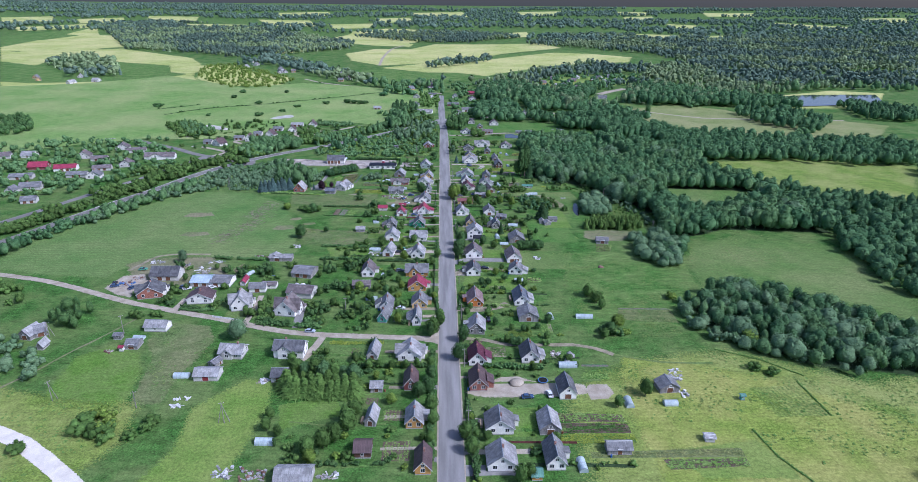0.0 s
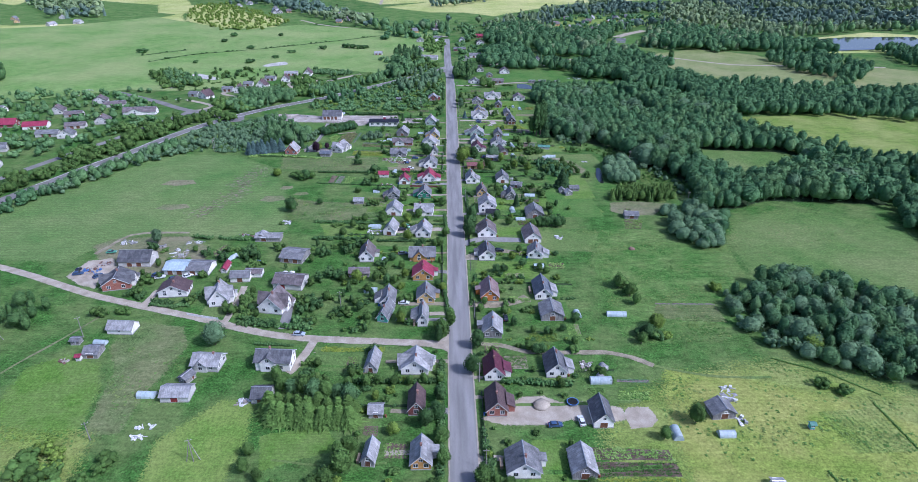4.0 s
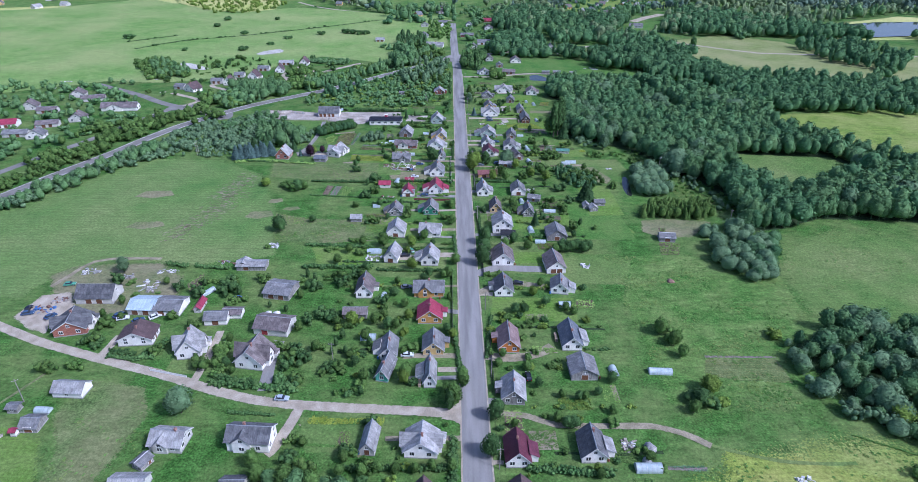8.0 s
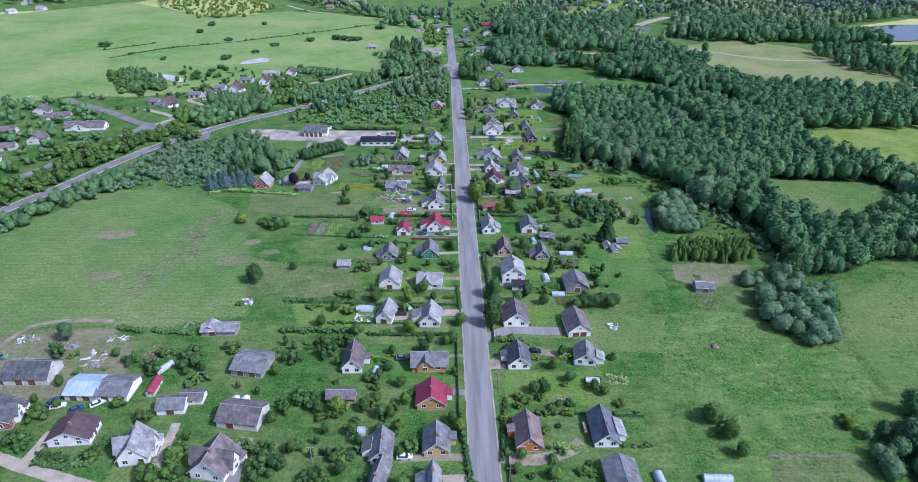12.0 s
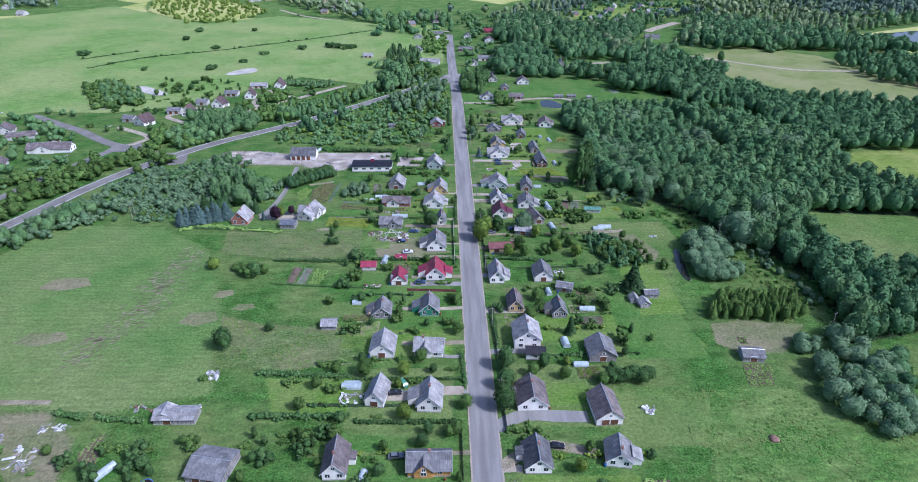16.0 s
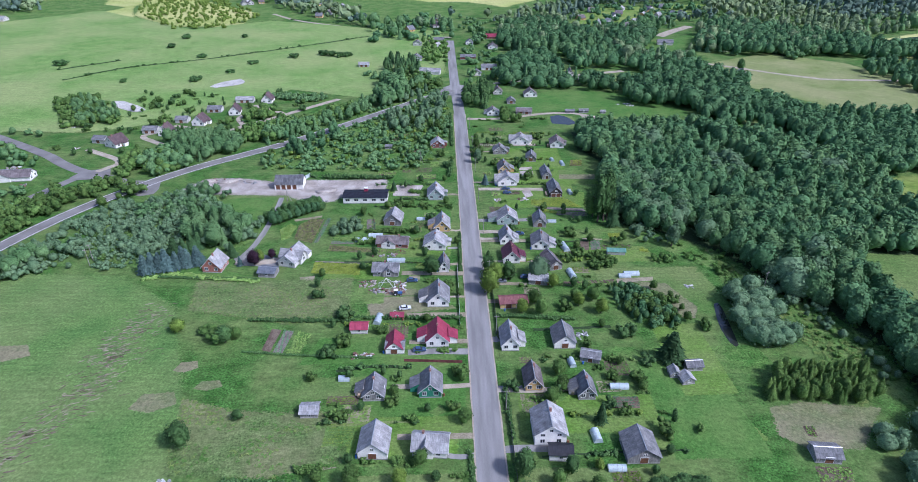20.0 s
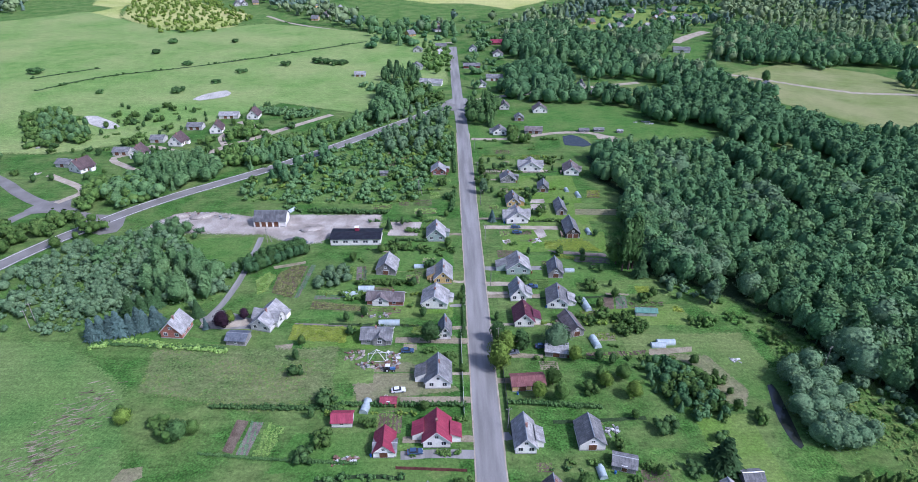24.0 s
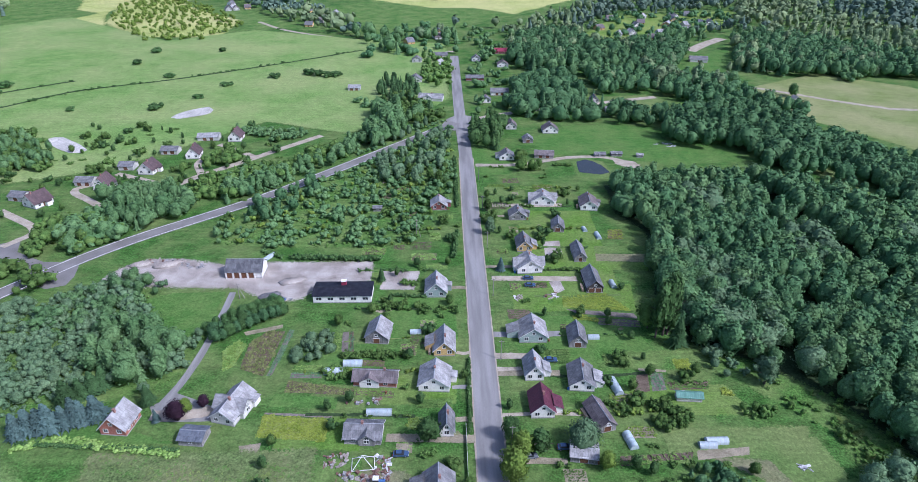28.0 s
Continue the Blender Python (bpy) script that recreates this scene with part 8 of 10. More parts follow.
# rough grass: tussocks in drifts over the unmown meadows
patch("weedy_meadow", [(-110.5, 423.8), (-48.1, 424.7), (-46.9, 399), (-67.9, 394), (-107.4, 403.5)], ROUGH, 0.016, "brownish weedy meadow at the field edge", "field", 5, 2.0, 8.0)
patch("weedy_meadow", [(-92.3, 357.4), (-73.9, 352.1), (-42.7, 350.9), (-40.2, 330.6), (-59.1, 326.8), (-87, 328.4)], ROUGH, 0.016, "yellowish tall grass behind the gardens", "field", 5, 2.0, 8.0)
for _i, (_poly, _gap, _hi, _cut) in enumerate((
        ([(-110.5, 423.8), (-48.1, 424.7), (-46.9, 399), (-67.9, 394), (-107.4, 403.5)], 1.2, 0.6, -0.1), ([(-92.3, 357.4), (-73.9, 352.1), (-42.7, 350.9), (-40.2, 330.6), (-59.1, 326.8), (-87, 328.4)], 1.3, 0.8, -0.1),
        ([(60, 318), (82, 313), (107.7, 312), (128.8, 303), (127, 272), (110, 262), (106, 238), (112, 222), (92, 214), (62, 222), (58, 282)], 1.45, 0.65, 0.0), ([(62, 205), (108, 212), (140, 190), (180, 190), (200, 160), (140, 150), (108, 146), (97, 166), (62, 170)], 1.8, 0.7, 0.05),
        ([(112, 345), (130, 372), (118, 405), (104, 436), (99, 428), (100, 411), (112, 378)], 1.3, 1.2, -0.2), ([(-165, 193), (-139, 185), (-109, 181), (-100, 165), (-111, 145), (-135, 130), (-180, 160)], 1.8, 0.7, 0.05),
        ([(-105, 235), (-92, 214), (-80, 206), (-95, 196), (-104, 180), (-112, 196), (-124, 214)], 1.7, 0.6, 0.05), ([(128, 335), (150, 330), (176, 344), (205, 340), (215, 320), (175, 300), (150, 285), (132, 290)], 2.2, 0.7, 0.1))):
    _p = scatter(_poly, _gap, 940 + _i)
    _q = np.array([noise.noise(Vector((x * 0.05, y * 0.11, 9.0 + _i))) for x, y in _p]) + _r.uniform(-0.3, 0.3, len(_p))
    for _m, _leaf in (((_q > _cut) & (_q < _cut + 0.28), WEED_LEAF), (_q >= _cut + 0.28, TUSSOCK)):
        if _m.sum() > 2:
            wood("rough_grass", _p[_m], _r.uniform(0.2, 0.65 * _hi, int(_m.sum())), ("tuft",), 3, _leaf, 960 + _i, "drifts of tall unmown grass and weeds", "grass")


# ---- trees by hand ----
def row_of(n, a, b, fn):
    for i in range(n):
        t = i / max(1, n - 1)
        fn(a[0] + (b[0] - a[0]) * t + rng.uniform(-0.6, 0.6), a[1] + (b[1] - a[1]) * t + rng.uniform(-0.6, 0.6))


tree(-44.8, 153.2, 7.5)
tree(-40.5, 156.5, 8.0)
tree(-43.3, 150.0, 5.5, "round", LEAF_LIGHT, "light green leafy garden tree")
tree(-37.2, 159.2, 7.5)
tree(-33.7, 164.9, 8.5)
tree(-32.5, 171.8, 7.0)
tree(-35.3, 169.4, 7.0, "tall")
tree(-60.8, 171.3, 5.0)
tree(-60.6, 165.3, 5.5)
tree(-56.1, 162.4, 4.5)
tree(-11.1, 182.0, 7.0, "round", LEAF_DARK)
tree(-7.6, 184.7, 7.5, "round", LEAF_DARK)
tree(-6.2, 175.2, 6.5)
tree(-5.7, 167.4, 6.0)
tree(-6.9, 192.7, 6.5, "round", LEAF_DARK)
tree(-6.6, 158.7, 4.5)
tree(6.4, 153.1, 7.0)
tree(4.8, 159.9, 6.5)
tree(23.4, 142.7, 5.5)
tree(20.5, 140.8, 6.5)
tree(70.7, 182.5, 7.5, "round", LEAF, "rounded green tree beside a greenhouse")
tree(59.1, 175.9, 5.0)
tree(3.9, 206.4, 8.0, "round", LEAF_DARK, "dark green roadside tree")
tree(6.2, 220.3, 8.0, "round", LEAF_DARK, "dark green roadside tree")
tree(-7.6, 224.2, 7.5, "tall", LEAF_DARK)
tree(4.8, 160.6, 6.5)
tree(-60.7, 203.8, 6.0)
tree(-87.4, 223.5, 10.0, "round", LEAF_WILLOW, "tall grey-green pine by the side road")
tree(-6.3, 226.6, 8.5, "tall", LEAF, "column-shaped green tree by the street", 1.3)
tree(-22.0, 235.8, 5.5, "round", LEAF_LIGHT, "light green garden tree")
tree(-3.3, 234.5, 8.0, "tall", LEAF, "column-shaped green tree by the street", 1.2)
tree(-21.6, 238.7, 6.5, "round", LEAF, "round green garden tree")
tree(-140.6, 302.8, 8.0, "round", LEAF_WILLOW, "spreading grey-green farmyard tree")
tree(-42.5, 266.9, 6.0, "round", LEAF_LIGHT, "light green garden tree")
tree(-85.8, 339.0, 8.5, "round", LEAF_DARK, "round dark tree alone in the field", 1.2)
tree(-72.7, 348.2, 4.0, "round", LEAF_DARK, "small round tree in the field", 1.1)
tree(8.4, 326.6, 9.0, "round", LEAF_DARK, "large dark roadside tree")
tree(7.8, 317.5, 8.0, "round", LEAF_DARK, "large dark roadside tree")
tree(6.3, 308.4, 10.0, "round", LEAF_DARK, "large dark roadside tree")
tree(33.0, 344.7, 8.0, "spruce", NEEDLE)
tree(62.2, 371.5, 12.0, "spruce", NEEDLE, "tall dark spruce in the gardens", 1.4)
tree(21.3, 327.2, 6.0, "round", LEAF_DARK)
tree(17.1, 323.4, 5.5)
tree(-6.5, 345.6, 5.5)
tree(-6.5, 363.3, 5.0)
tree(-5.0, 309.3, 5.5)
tree(-24.1, 324.3, 6.0, "round", LEAF_LIGHT, "light green orchard tree")
tree(-36.6, 324.6, 7.0, "round", LEAF, "broad green orchard tree", 1.2)
tree(-23.1, 305.4, 6.0, "round", LEAF_LIGHT, "light green orchard tree")
tree(-18.9, 330.7, 5.5)
tree(24.1, 365.6, 6.0)
tree(20.3, 353.6, 6.0, "round", LEAF, "leafy green garden tree", 1.2)
tree(24.1, 358.5, 6.0)
tree(53.6, 320.1, 5.5, "round", LEAF_DARK)
row_of(6, (41.1, 319.9), (53.1, 320.1), lambda x, y: tree(x, y, 6.0, "round", LEAF_DARK, "dark green tree of a planted row", 1.1))
tree(5.3, 413.1, 11.0, "round", LEAF_LIGHT, "large yellow-green roadside tree")
tree(8.2, 420.5, 9.0, "round", LEAF_LIGHT, "large yellow-green roadside tree")
tree(-17.3, 426.1, 9.0, "round", LEAF_DARK, "large dark tree before a white house", 1.1)
tree(23.2, 398.3, 7.0)
tree(21.7, 404.9, 7.0)
tree(16.5, 399.1, 6.5, "round", LEAF_LIGHT, "light green leafy garden tree")
tree(38.1, 403.4, 6.0, "round", LEAF_LIGHT)
tree(37.2, 407.0, 6.0)
tree(44.3, 406.9, 6.5)
tree(45.5, 398.6, 6.5, "round", LEAF_LIGHT)
tree(25.9, 424.2, 9.0, "willow", LEAF_WILLOW, "big rounded grey-green willow")
tree(13.7, 422.3, 8.5, "tall", LEAF_DARK, "tall green garden tree", 1.5)
tree(5.9, 426.7, 9.0, "round", LEAF_DARK, "dark green roadside tree")
tree(30.6, 416.1, 6.5, "round", LEAF_LIGHT)
tree(-90.9, 435.5, 7.5, "round", LEAF_PURPLE, "dark purple-leaved ornamental tree")
tree(-89.1, 438.5, 6.0, "round", LEAF_LIGHT, "light green ornamental tree")
tree(-84.8, 440.8, 5.0, "round", LEAF_PURPLE, "dark purple-leaved ornamental tree")
tree(-96.7, 435.1, 5.0, "spruce", NEEDLE_BLUE, "blue-green spruce beside a drive")
tree(-101.9, 442.3, 8.0, "spruce", NEEDLE)
row_of(8, (-133.0, 430.2), (-114.8, 436.6), lambda x, y: tree(x, y, rng.uniform(8, 11), "spruce", NEEDLE_BLUE, "silvery blue spruce of a planted row", 1.25))
row_of(4, (-125.7, 442.7), (-118.8, 450.2), lambda x, y: tree(x, y, rng.uniform(8, 10), "spruce", NEEDLE, "dark green spruce of a planted row", 1.2))
for _dx, _dy, _n in ((0, 0, 11), (-1.6, 3.4, 11), (-4.4, 5.6, 9)):
    row_of(_n, (-91.5 + _dx, 471.5 + _dy), (-71.8 + _dx, 487.5 + _dy), lambda x, y: tree(x, y, rng.uniform(4.8, 6.2), "round", rng.choice((LEAF_DARK, LEAF_DARK, FOREST)), "dark green tree of a dense planted row", rng.uniform(0.95, 1.2)))
row_of(3, (61.1, 472.0), (65.7, 473.6), lambda x, y: tree(x, y, rng.uniform(24, 27), "tall", LEAF_DARK, "very tall slender poplar", 0.62))
tree(66.7, 467.2, 12.0, "spruce", NEEDLE)
tree(59.5, 477.1, 13.0, "round", LEAF)
tree(74.1, 476.8, 11.0, "round", LEAF_WILLOW)
tree(88.3, 448.0, 11.0, "tall", LEAF_WILLOW, "pale grey-green birch at the forest edge", 1.3)
tree(10.3, 516.2, 6.5, "spruce", NEEDLE_BLUE, "blue-green spruce in a front garden")
tree(7.8, 547.3, 9.0, "tall", LEAF_WILLOW, "tall pale birch by the street", 1.4)
tree(8.2, 571.1, 7.0, "tall", LEAF, "slim green roadside tree", 1.3)
tree(-10.5, 659.8, 5.0, "spruce", NEEDLE)
tree(-31.7, 614.8, 8.0, "tall", LEAF, "slender green birch tree", 1.2)
tree(-20.3, 606.7, 9.0, "tall", LEAF, "slender green birch tree", 1.2)
tree(-15.5, 602.8, 9.0, "tall", LEAF, "slender green birch tree", 1.2)
tree(-50.4, 480.5, 5.0)
tree(-37.8, 509.1, 6.5, "spruce", NEEDLE)
tree(256.6, 765.5, 11.0, "round", LEAF_DARK, "round tree alone in the far meadow", 1.1)
tree(66.9, 260.9, 7.0)
tree(70.0, 254.3, 6.5)
tree(70.9, 248.1, 5.5)
tree(68.9, 226.1, 6.0, "round", LEAF_DARK, "leafy dark green meadow tree", 1.3)
tree(74.4, 231.1, 6.0, "round", LEAF_LIGHT, "yellow-green bushy tree in the meadow", 1.2)
tree(65.8, 222.4, 5.0)
tree(106.1, 257.4, 4.0, "round", LEAF_LIGHT)
row_of(9, (-57.3, 185.5), (-33.7, 182.6), lambda x, y: tree(x, y, rng.uniform(6.5, 8), "spruce", PLANTATION, "fresh green young spruce of a dense row", 1.9))
row_of(9, (-59.1, 189.4), (-34.7, 187.5), lambda x, y: tree(x, y, rng.uniform(6.5, 8), "spruce", PLANTATION, "fresh green young spruce of a dense row", 1.9))
row_of(7, (-58.4, 198.2), (-35.2, 193.7), lambda x, y: tree(x, y, rng.uniform(5.5, 8), "round", rng.choice((LEAF, LEAF_DARK, FOREST_LIGHT)), "leafy tree behind the spruce row"))
row_of(7, (-36.2, 200.4), (-7.3, 201.7), lambda x, y: tree(x, y, rng.uniform(4, 5.5), "round", LEAF, "leafy garden tree by a hedge"))
for _x, _y, _h in ((-119.9, 166.3, 5.5), (-114.6, 163.3, 5.0), (-110.4, 160.4, 4.5), (-120.5, 169.3, 5.0), (-110.9, 165.3, 4.0), (-103.5, 162.3, 3.5), (-99.3, 169.8, 4.0), (-99.9, 166.0, 3.5), (-135.6, 156.8, 4.0),
                   (-90.3, 386.5, 5.0), (-106.4, 392.7, 3.8), (-94.6, 389.5, 4.0), (101.7, 379.4, 4.0), (80.5, 388.2, 4.0), (-87.4, 323.2, 2.2), (70.0, 227.3, 4.5), (71.3, 258.2, 4.5), (68.8, 263.3, 4.0), (123.8, 194.6, 3.5), (118.9, 198.7, 3.5)):
    bush(_x, _y, _h)

tree(-87.5, 384.5, 7.0, "round", LEAF_DARK, "broad dark tree at the field edge", 1.4)
tree(-105.7, 391.0, 5.0, "round", LEAF_LIGHT, "light green bushy tree at the field edge", 1.3)
tree(-84.4, 387.0, 4.5, "round", LEAF, "small leafy tree at the field edge", 1.3)

tree(125.5, 218.4, 6.5, "round", LEAF_LIGHT, "yellow-green bushy tree before the wood", 1.6)
tree(73.6, 231.6, 6.5, "round", LEAF_LIGHT, "yellow-green bushy tree alone in the meadow", 1.4)
bush(68, 226.6, 4.0, LEAF_DARK, 1.2, "dark rounded bush in the meadow")
bush(72, 225.4, 3.2, LEAF_DARK, 1.3, "dark rounded bush in the meadow")
bush(76.5, 226.2, 2.4, LEAF_LIGHT, 1.2, "yellow-green bush in the meadow")
bush(107, 259.6, 3.6, LEAF_LIGHT, 1.1, "yellow-green bush before the wood")
for _x, _y, _h, _k in ((150, 136, 11, "round"), (157, 142, 12, "alder"), (146, 128, 9, "round"), (163, 133, 12, "round"), (160, 150, 8, "alder"), (154, 125, 11, "alder"), (170, 146, 12, "round"), (141, 133, 5, "bush")):
    bush(_x, _y, _h, LEAF_DARK) if _k == "bush" else tree(_x, _y, _h, "round" if _k == "round" else "alder", LEAF_DARK, "tall dark tree at the meadow's end", 1.2)
# ---- scattered garden bushes and fruit trees ----
SIDE = [tuple(q) for q in smooth_line([(-2.5, 222.5), (-16, 223.5), (-58, 227), (-78, 232), (-99, 240), (-124, 248.5), (-150, 258), (-190, 276.5)], 3.0)]


# ground, crop, gap of the rows, height and turn of each garden plot
BEDS = [
    ([(-66.3, 437.2), (-46.3, 434.9), (-46.5, 426.7), (-66.6, 428.7)], WILD, YELLOW, 0.9, 0.4, 90), ([(-66.2, 438.2), (-46, 436.9), (-45.9, 435.5), (-66.2, 437.4)], TILLED, None, 1, 0, 0),
    ([(-65.2, 446), (-45.1, 444), (-45.5, 439.2), (-65.8, 440.6)], LAWN, None, 1, 0, 0), ([(-62.3, 452), (-41, 447.5), (-40.6, 444.9), (-62.3, 446.6)], SOIL, HAULM, 0.95, 0.42, 90),
    ([(-40.4, 447.8), (-28.4, 446.4), (-28.3, 443.5), (-40.2, 444.8)], SOIL, CROP, 1.1, 0.42, 90), ([(-61.9, 459.4), (-52.7, 459.2), (-52.1, 455.8), (-61.8, 456)], WEEDS, CROP, 1.2, 0.35, 90),
    ([(-62.1, 455.4), (-52.4, 455.2), (-51.9, 452.7), (-62.2, 452.9)], TILLED, KALE, 1.3, 0.28, 90), ([(-87.4, 466), (-83.8, 472.4), (-80.4, 470), (-81.4, 459), (-84.4, 456.4)], WILD, CROP, 0.8, 0.6, -8),
    ([(-79.7, 470.5), (-75.1, 477.3), (-68.9, 477.2), (-70.8, 454), (-79.2, 457.6)], SOIL, HAULM, 0.9, 0.55, -5), ([(-67.7, 477.6), (-65.7, 478), (-68.1, 454.4), (-69.8, 454)], TILLED, KALE, 1.0, 0.4, -5),
    ([(-51.1, 476.1), (-49.1, 476.4), (-48, 465.7), (-50.1, 465.7)], WEEDS, CROP, 1.0, 0.4, 0), ([(-48.6, 476.2), (-46.4, 476.6), (-45.2, 465.7), (-47.6, 465.7)], TILLED, None, 1, 0, 0), ([(-46, 476.6), (-44.8, 476.8), (-43.4, 465.7), (-44.8, 465.7)], SOIL, KALE, 1.0, 0.5, 0),
    ([(-83.4, 477), (-70.4, 481.2), (-70.4, 479), (-82.1, 474.9)], TRACK, None, 1, 0, 0), ([(-70.2, 425.6), (-64.3, 426.5), (-64.1, 422.6), (-69.1, 421.7)], TRACK, None, 1, 0, 0),
    ([(62.6, 551), (69.5, 550.9), (67.2, 541.5), (60.8, 541.9)], SOIL, YELLOW, 1.3, 0.4, 90), ([(53, 536), (80, 535.6), (77.8, 529.4), (52.2, 530)], OLIVE, None, 1, 0, 0), ([(52.1, 529.4), (77.4, 528.8), (75.4, 522), (51.3, 523)], DRY, None, 1, 0, 0), ([(51.2, 522.4), (75, 521.4), (73, 515), (50.5, 516.6)], SUNNY, None, 1, 0, 0),
    ([(32.4, 497), (50, 499.3), (56.6, 487.2), (31.6, 490)], WILD, YELLOW, 1.0, 0.32, 80), ([(32, 489), (57.2, 485.8), (57.7, 482.5), (36, 486.2)], TILLED, None, 1, 0, 0), ([(34.3, 485.6), (43.2, 483.6), (42.4, 481.4), (33.8, 483)], WEEDS, YELLOW, 1.2, 0.4, 80),
    ([(43.4, 483.3), (57.8, 481.5), (57.4, 477.4), (42.4, 479.4)], TILLED, CROP, 1.7, 0.28, 82), ([(49.2, 453.7), (52.8, 453.6), (51.2, 445), (46.4, 444.6)], SOIL, None, 1, 0, 0), ([(53.4, 453.1), (57.5, 453.3), (56.4, 445.5), (51.9, 445)], TILLED, KALE, 1.5, 0.42, 8),
    ([(57.6, 449.5), (70.9, 449.6), (69.9, 445.9), (57.5, 445.5)], SOIL, LEAF, 1.25, 0.6, 90), ([(62.7, 460.1), (68.5, 460.3), (67.3, 454.9), (62.5, 455)], WILD, YELLOW, 0.8, 0.35, 90), ([(35.3, 420.1), (56.2, 421.2), (54.5, 418.2), (34.8, 416.7)], SOIL, CROP, 1.7, 0.5, 12),
    ([(57.2, 421.6), (72.5, 422.8), (71.3, 419.9), (56.4, 418.3)], TRACK, None, 1, 0, 0), ([(50.2, 455.8), (59.3, 454.8), (58.7, 453.7), (50.2, 454.4)], TRACK, None, 1, 0, 0), ([(73.4, 445.8), (77, 445.2), (75.8, 442.2), (72.7, 443.1)], WILD, YELLOW, 0.8, 0.6, 0),
    ([(31, 540), (38.6, 541), (38, 529.1), (30.5, 528)], RUBBLE, None, 1, 0, 0), ([(28.8, 507.6), (33.4, 508.6), (34.4, 501.7), (30.4, 499)], RUBBLE, None, 1, 0, 0),
    ([(20, 319.6), (33.6, 319.4), (31.8, 307), (18.4, 307)], SUNNY, None, 1, 0, 0), ([(42.5, 314.5), (71, 314.5), (64.5, 294.5), (38, 295)], OLIVE, None, 1, 0, 0), ([(41.2, 282), (48, 282), (47, 277), (40.4, 277)], SOIL, CROP, 1.1, 0.5, 0),
    ([(-52, 221.6), (-31, 221.2), (-30, 208.6), (-47.6, 208)], OLIVE, None, 1, 0, 0),
    ([(35.4, 173), (59, 171.6), (59.4, 167.6), (35.4, 168.4)], SOIL, CROP, 1.1, 0.5, 90), ([(35.4, 167.6), (59.6, 166.8), (59.8, 162), (35.4, 162.4)], SOIL, LEAF, 1.2, 0.45, 90), ([(35.4, 161.8), (60, 161.2), (60.2, 157.4), (35.4, 156.6)], WEEDS, YELLOW, 1.1, 0.4, 90),
    ([(44.1, 153.2), (92.8, 154.4), (92.4, 150.2), (43.8, 150.4)], ROUGH, HAULM, 1.2, 0.3, 90), ([(66, 149.6), (92.3, 149.6), (92.2, 146.2), (67, 145)], SOIL, CROP, 0.95, 0.5, 90),
    ([(110.6, 186.5), (129.1, 188.1), (131.4, 169.9), (112.8, 169.5)], WILD, CROP, 1.7, 0.12, 12),
    ([(-73.2, 391.7), (-69.6, 391), (-70.9, 378.8), (-74, 379.9)], SOIL, None, 1, 0, 0), ([(-68.6, 390.8), (-65.1, 390.3), (-66.5, 378.2), (-69.9, 378.6)], TILLED, KALE, 1.5, 0.25, 5), ([(-64, 390.1), (-58.5, 388.7), (-60.7, 378.4), (-64.8, 378)], WEEDS, CROP, 1.2, 0.4, 5),
    ([(39.3, 355.1), (46.9, 354.9), (46.2, 350), (37.3, 350.2)], SOIL, KALE, 1.3, 0.25, 90), ([(91, 342), (94, 341.6), (93.6, 337.8), (90.8, 338)], SOIL, CROP, 1.0, 0.5, 0),
    ([(78.7, 247.4), (102.5, 247), (102.4, 235), (85.1, 236.5), (75.4, 239.4)], ROUGH, HAULM, 1.2, 0.12, 90), ([(78.8, 249), (102.6, 248.4), (102.5, 247.4), (78.7, 247.8)], TILLED, None, 1, 0, 0), ([(-49, 221.4), (-27, 220.6), (-27, 218), (-48.6, 218.8)], LAWN, YELLOW, 0.75, 0.4, 90), ([(-39.2, 215.8), (-35.9, 215.7), (-35.9, 209.6), (-39.2, 209.7)], SOIL, CROP, 1.0, 0.4, 0),
    ([(86.9, 327.5), (96.5, 326.9), (92.8, 316.9), (84.9, 316.9)], SOIL, CROP, 1.1, 0.5, 90), ([(-112, 294), (-108, 302.1), (-104.7, 288.5), (-109.1, 288.6)], SOIL, CROP, 1.3, 0.25, 0),
    ([(51.9, 202.8), (62.4, 202.2), (61.9, 200.8), (51.4, 201.3)], TILLED, KALE, 1.2, 0.25, 90), ([(50.7, 196.3), (60.7, 196.2), (59.3, 192.6), (49.6, 192.7)], WEEDS, CROP, 0.95, 0.45, 90)]
KEEP = [b[0] for b in BEDS] + [[(-61.6, 181.6), (-38.8, 183.2), (-36.3, 167.5), (-58.3, 165.7)], [(5.4, 184.9), (10.8, 187.7), (19.2, 194.8), (26.1, 195.2), (31.6, 192), (42.2, 192.1), (50.3, 189), (49.9, 183.8), (40, 181.3), (33.1, 184), (27.1, 181.7), (12.3, 182.1)], [(11.7, 397.9), (40.2, 399.6), (38.1, 380.4), (11.7, 378.2)], [(-58.5, 422.6), (-35.6, 427.4), (-33.4, 399.1), (-52.3, 397.1)], [(60, 430.6), (73.1, 430.4), (69.7, 422.4), (57.1, 422.7)]]


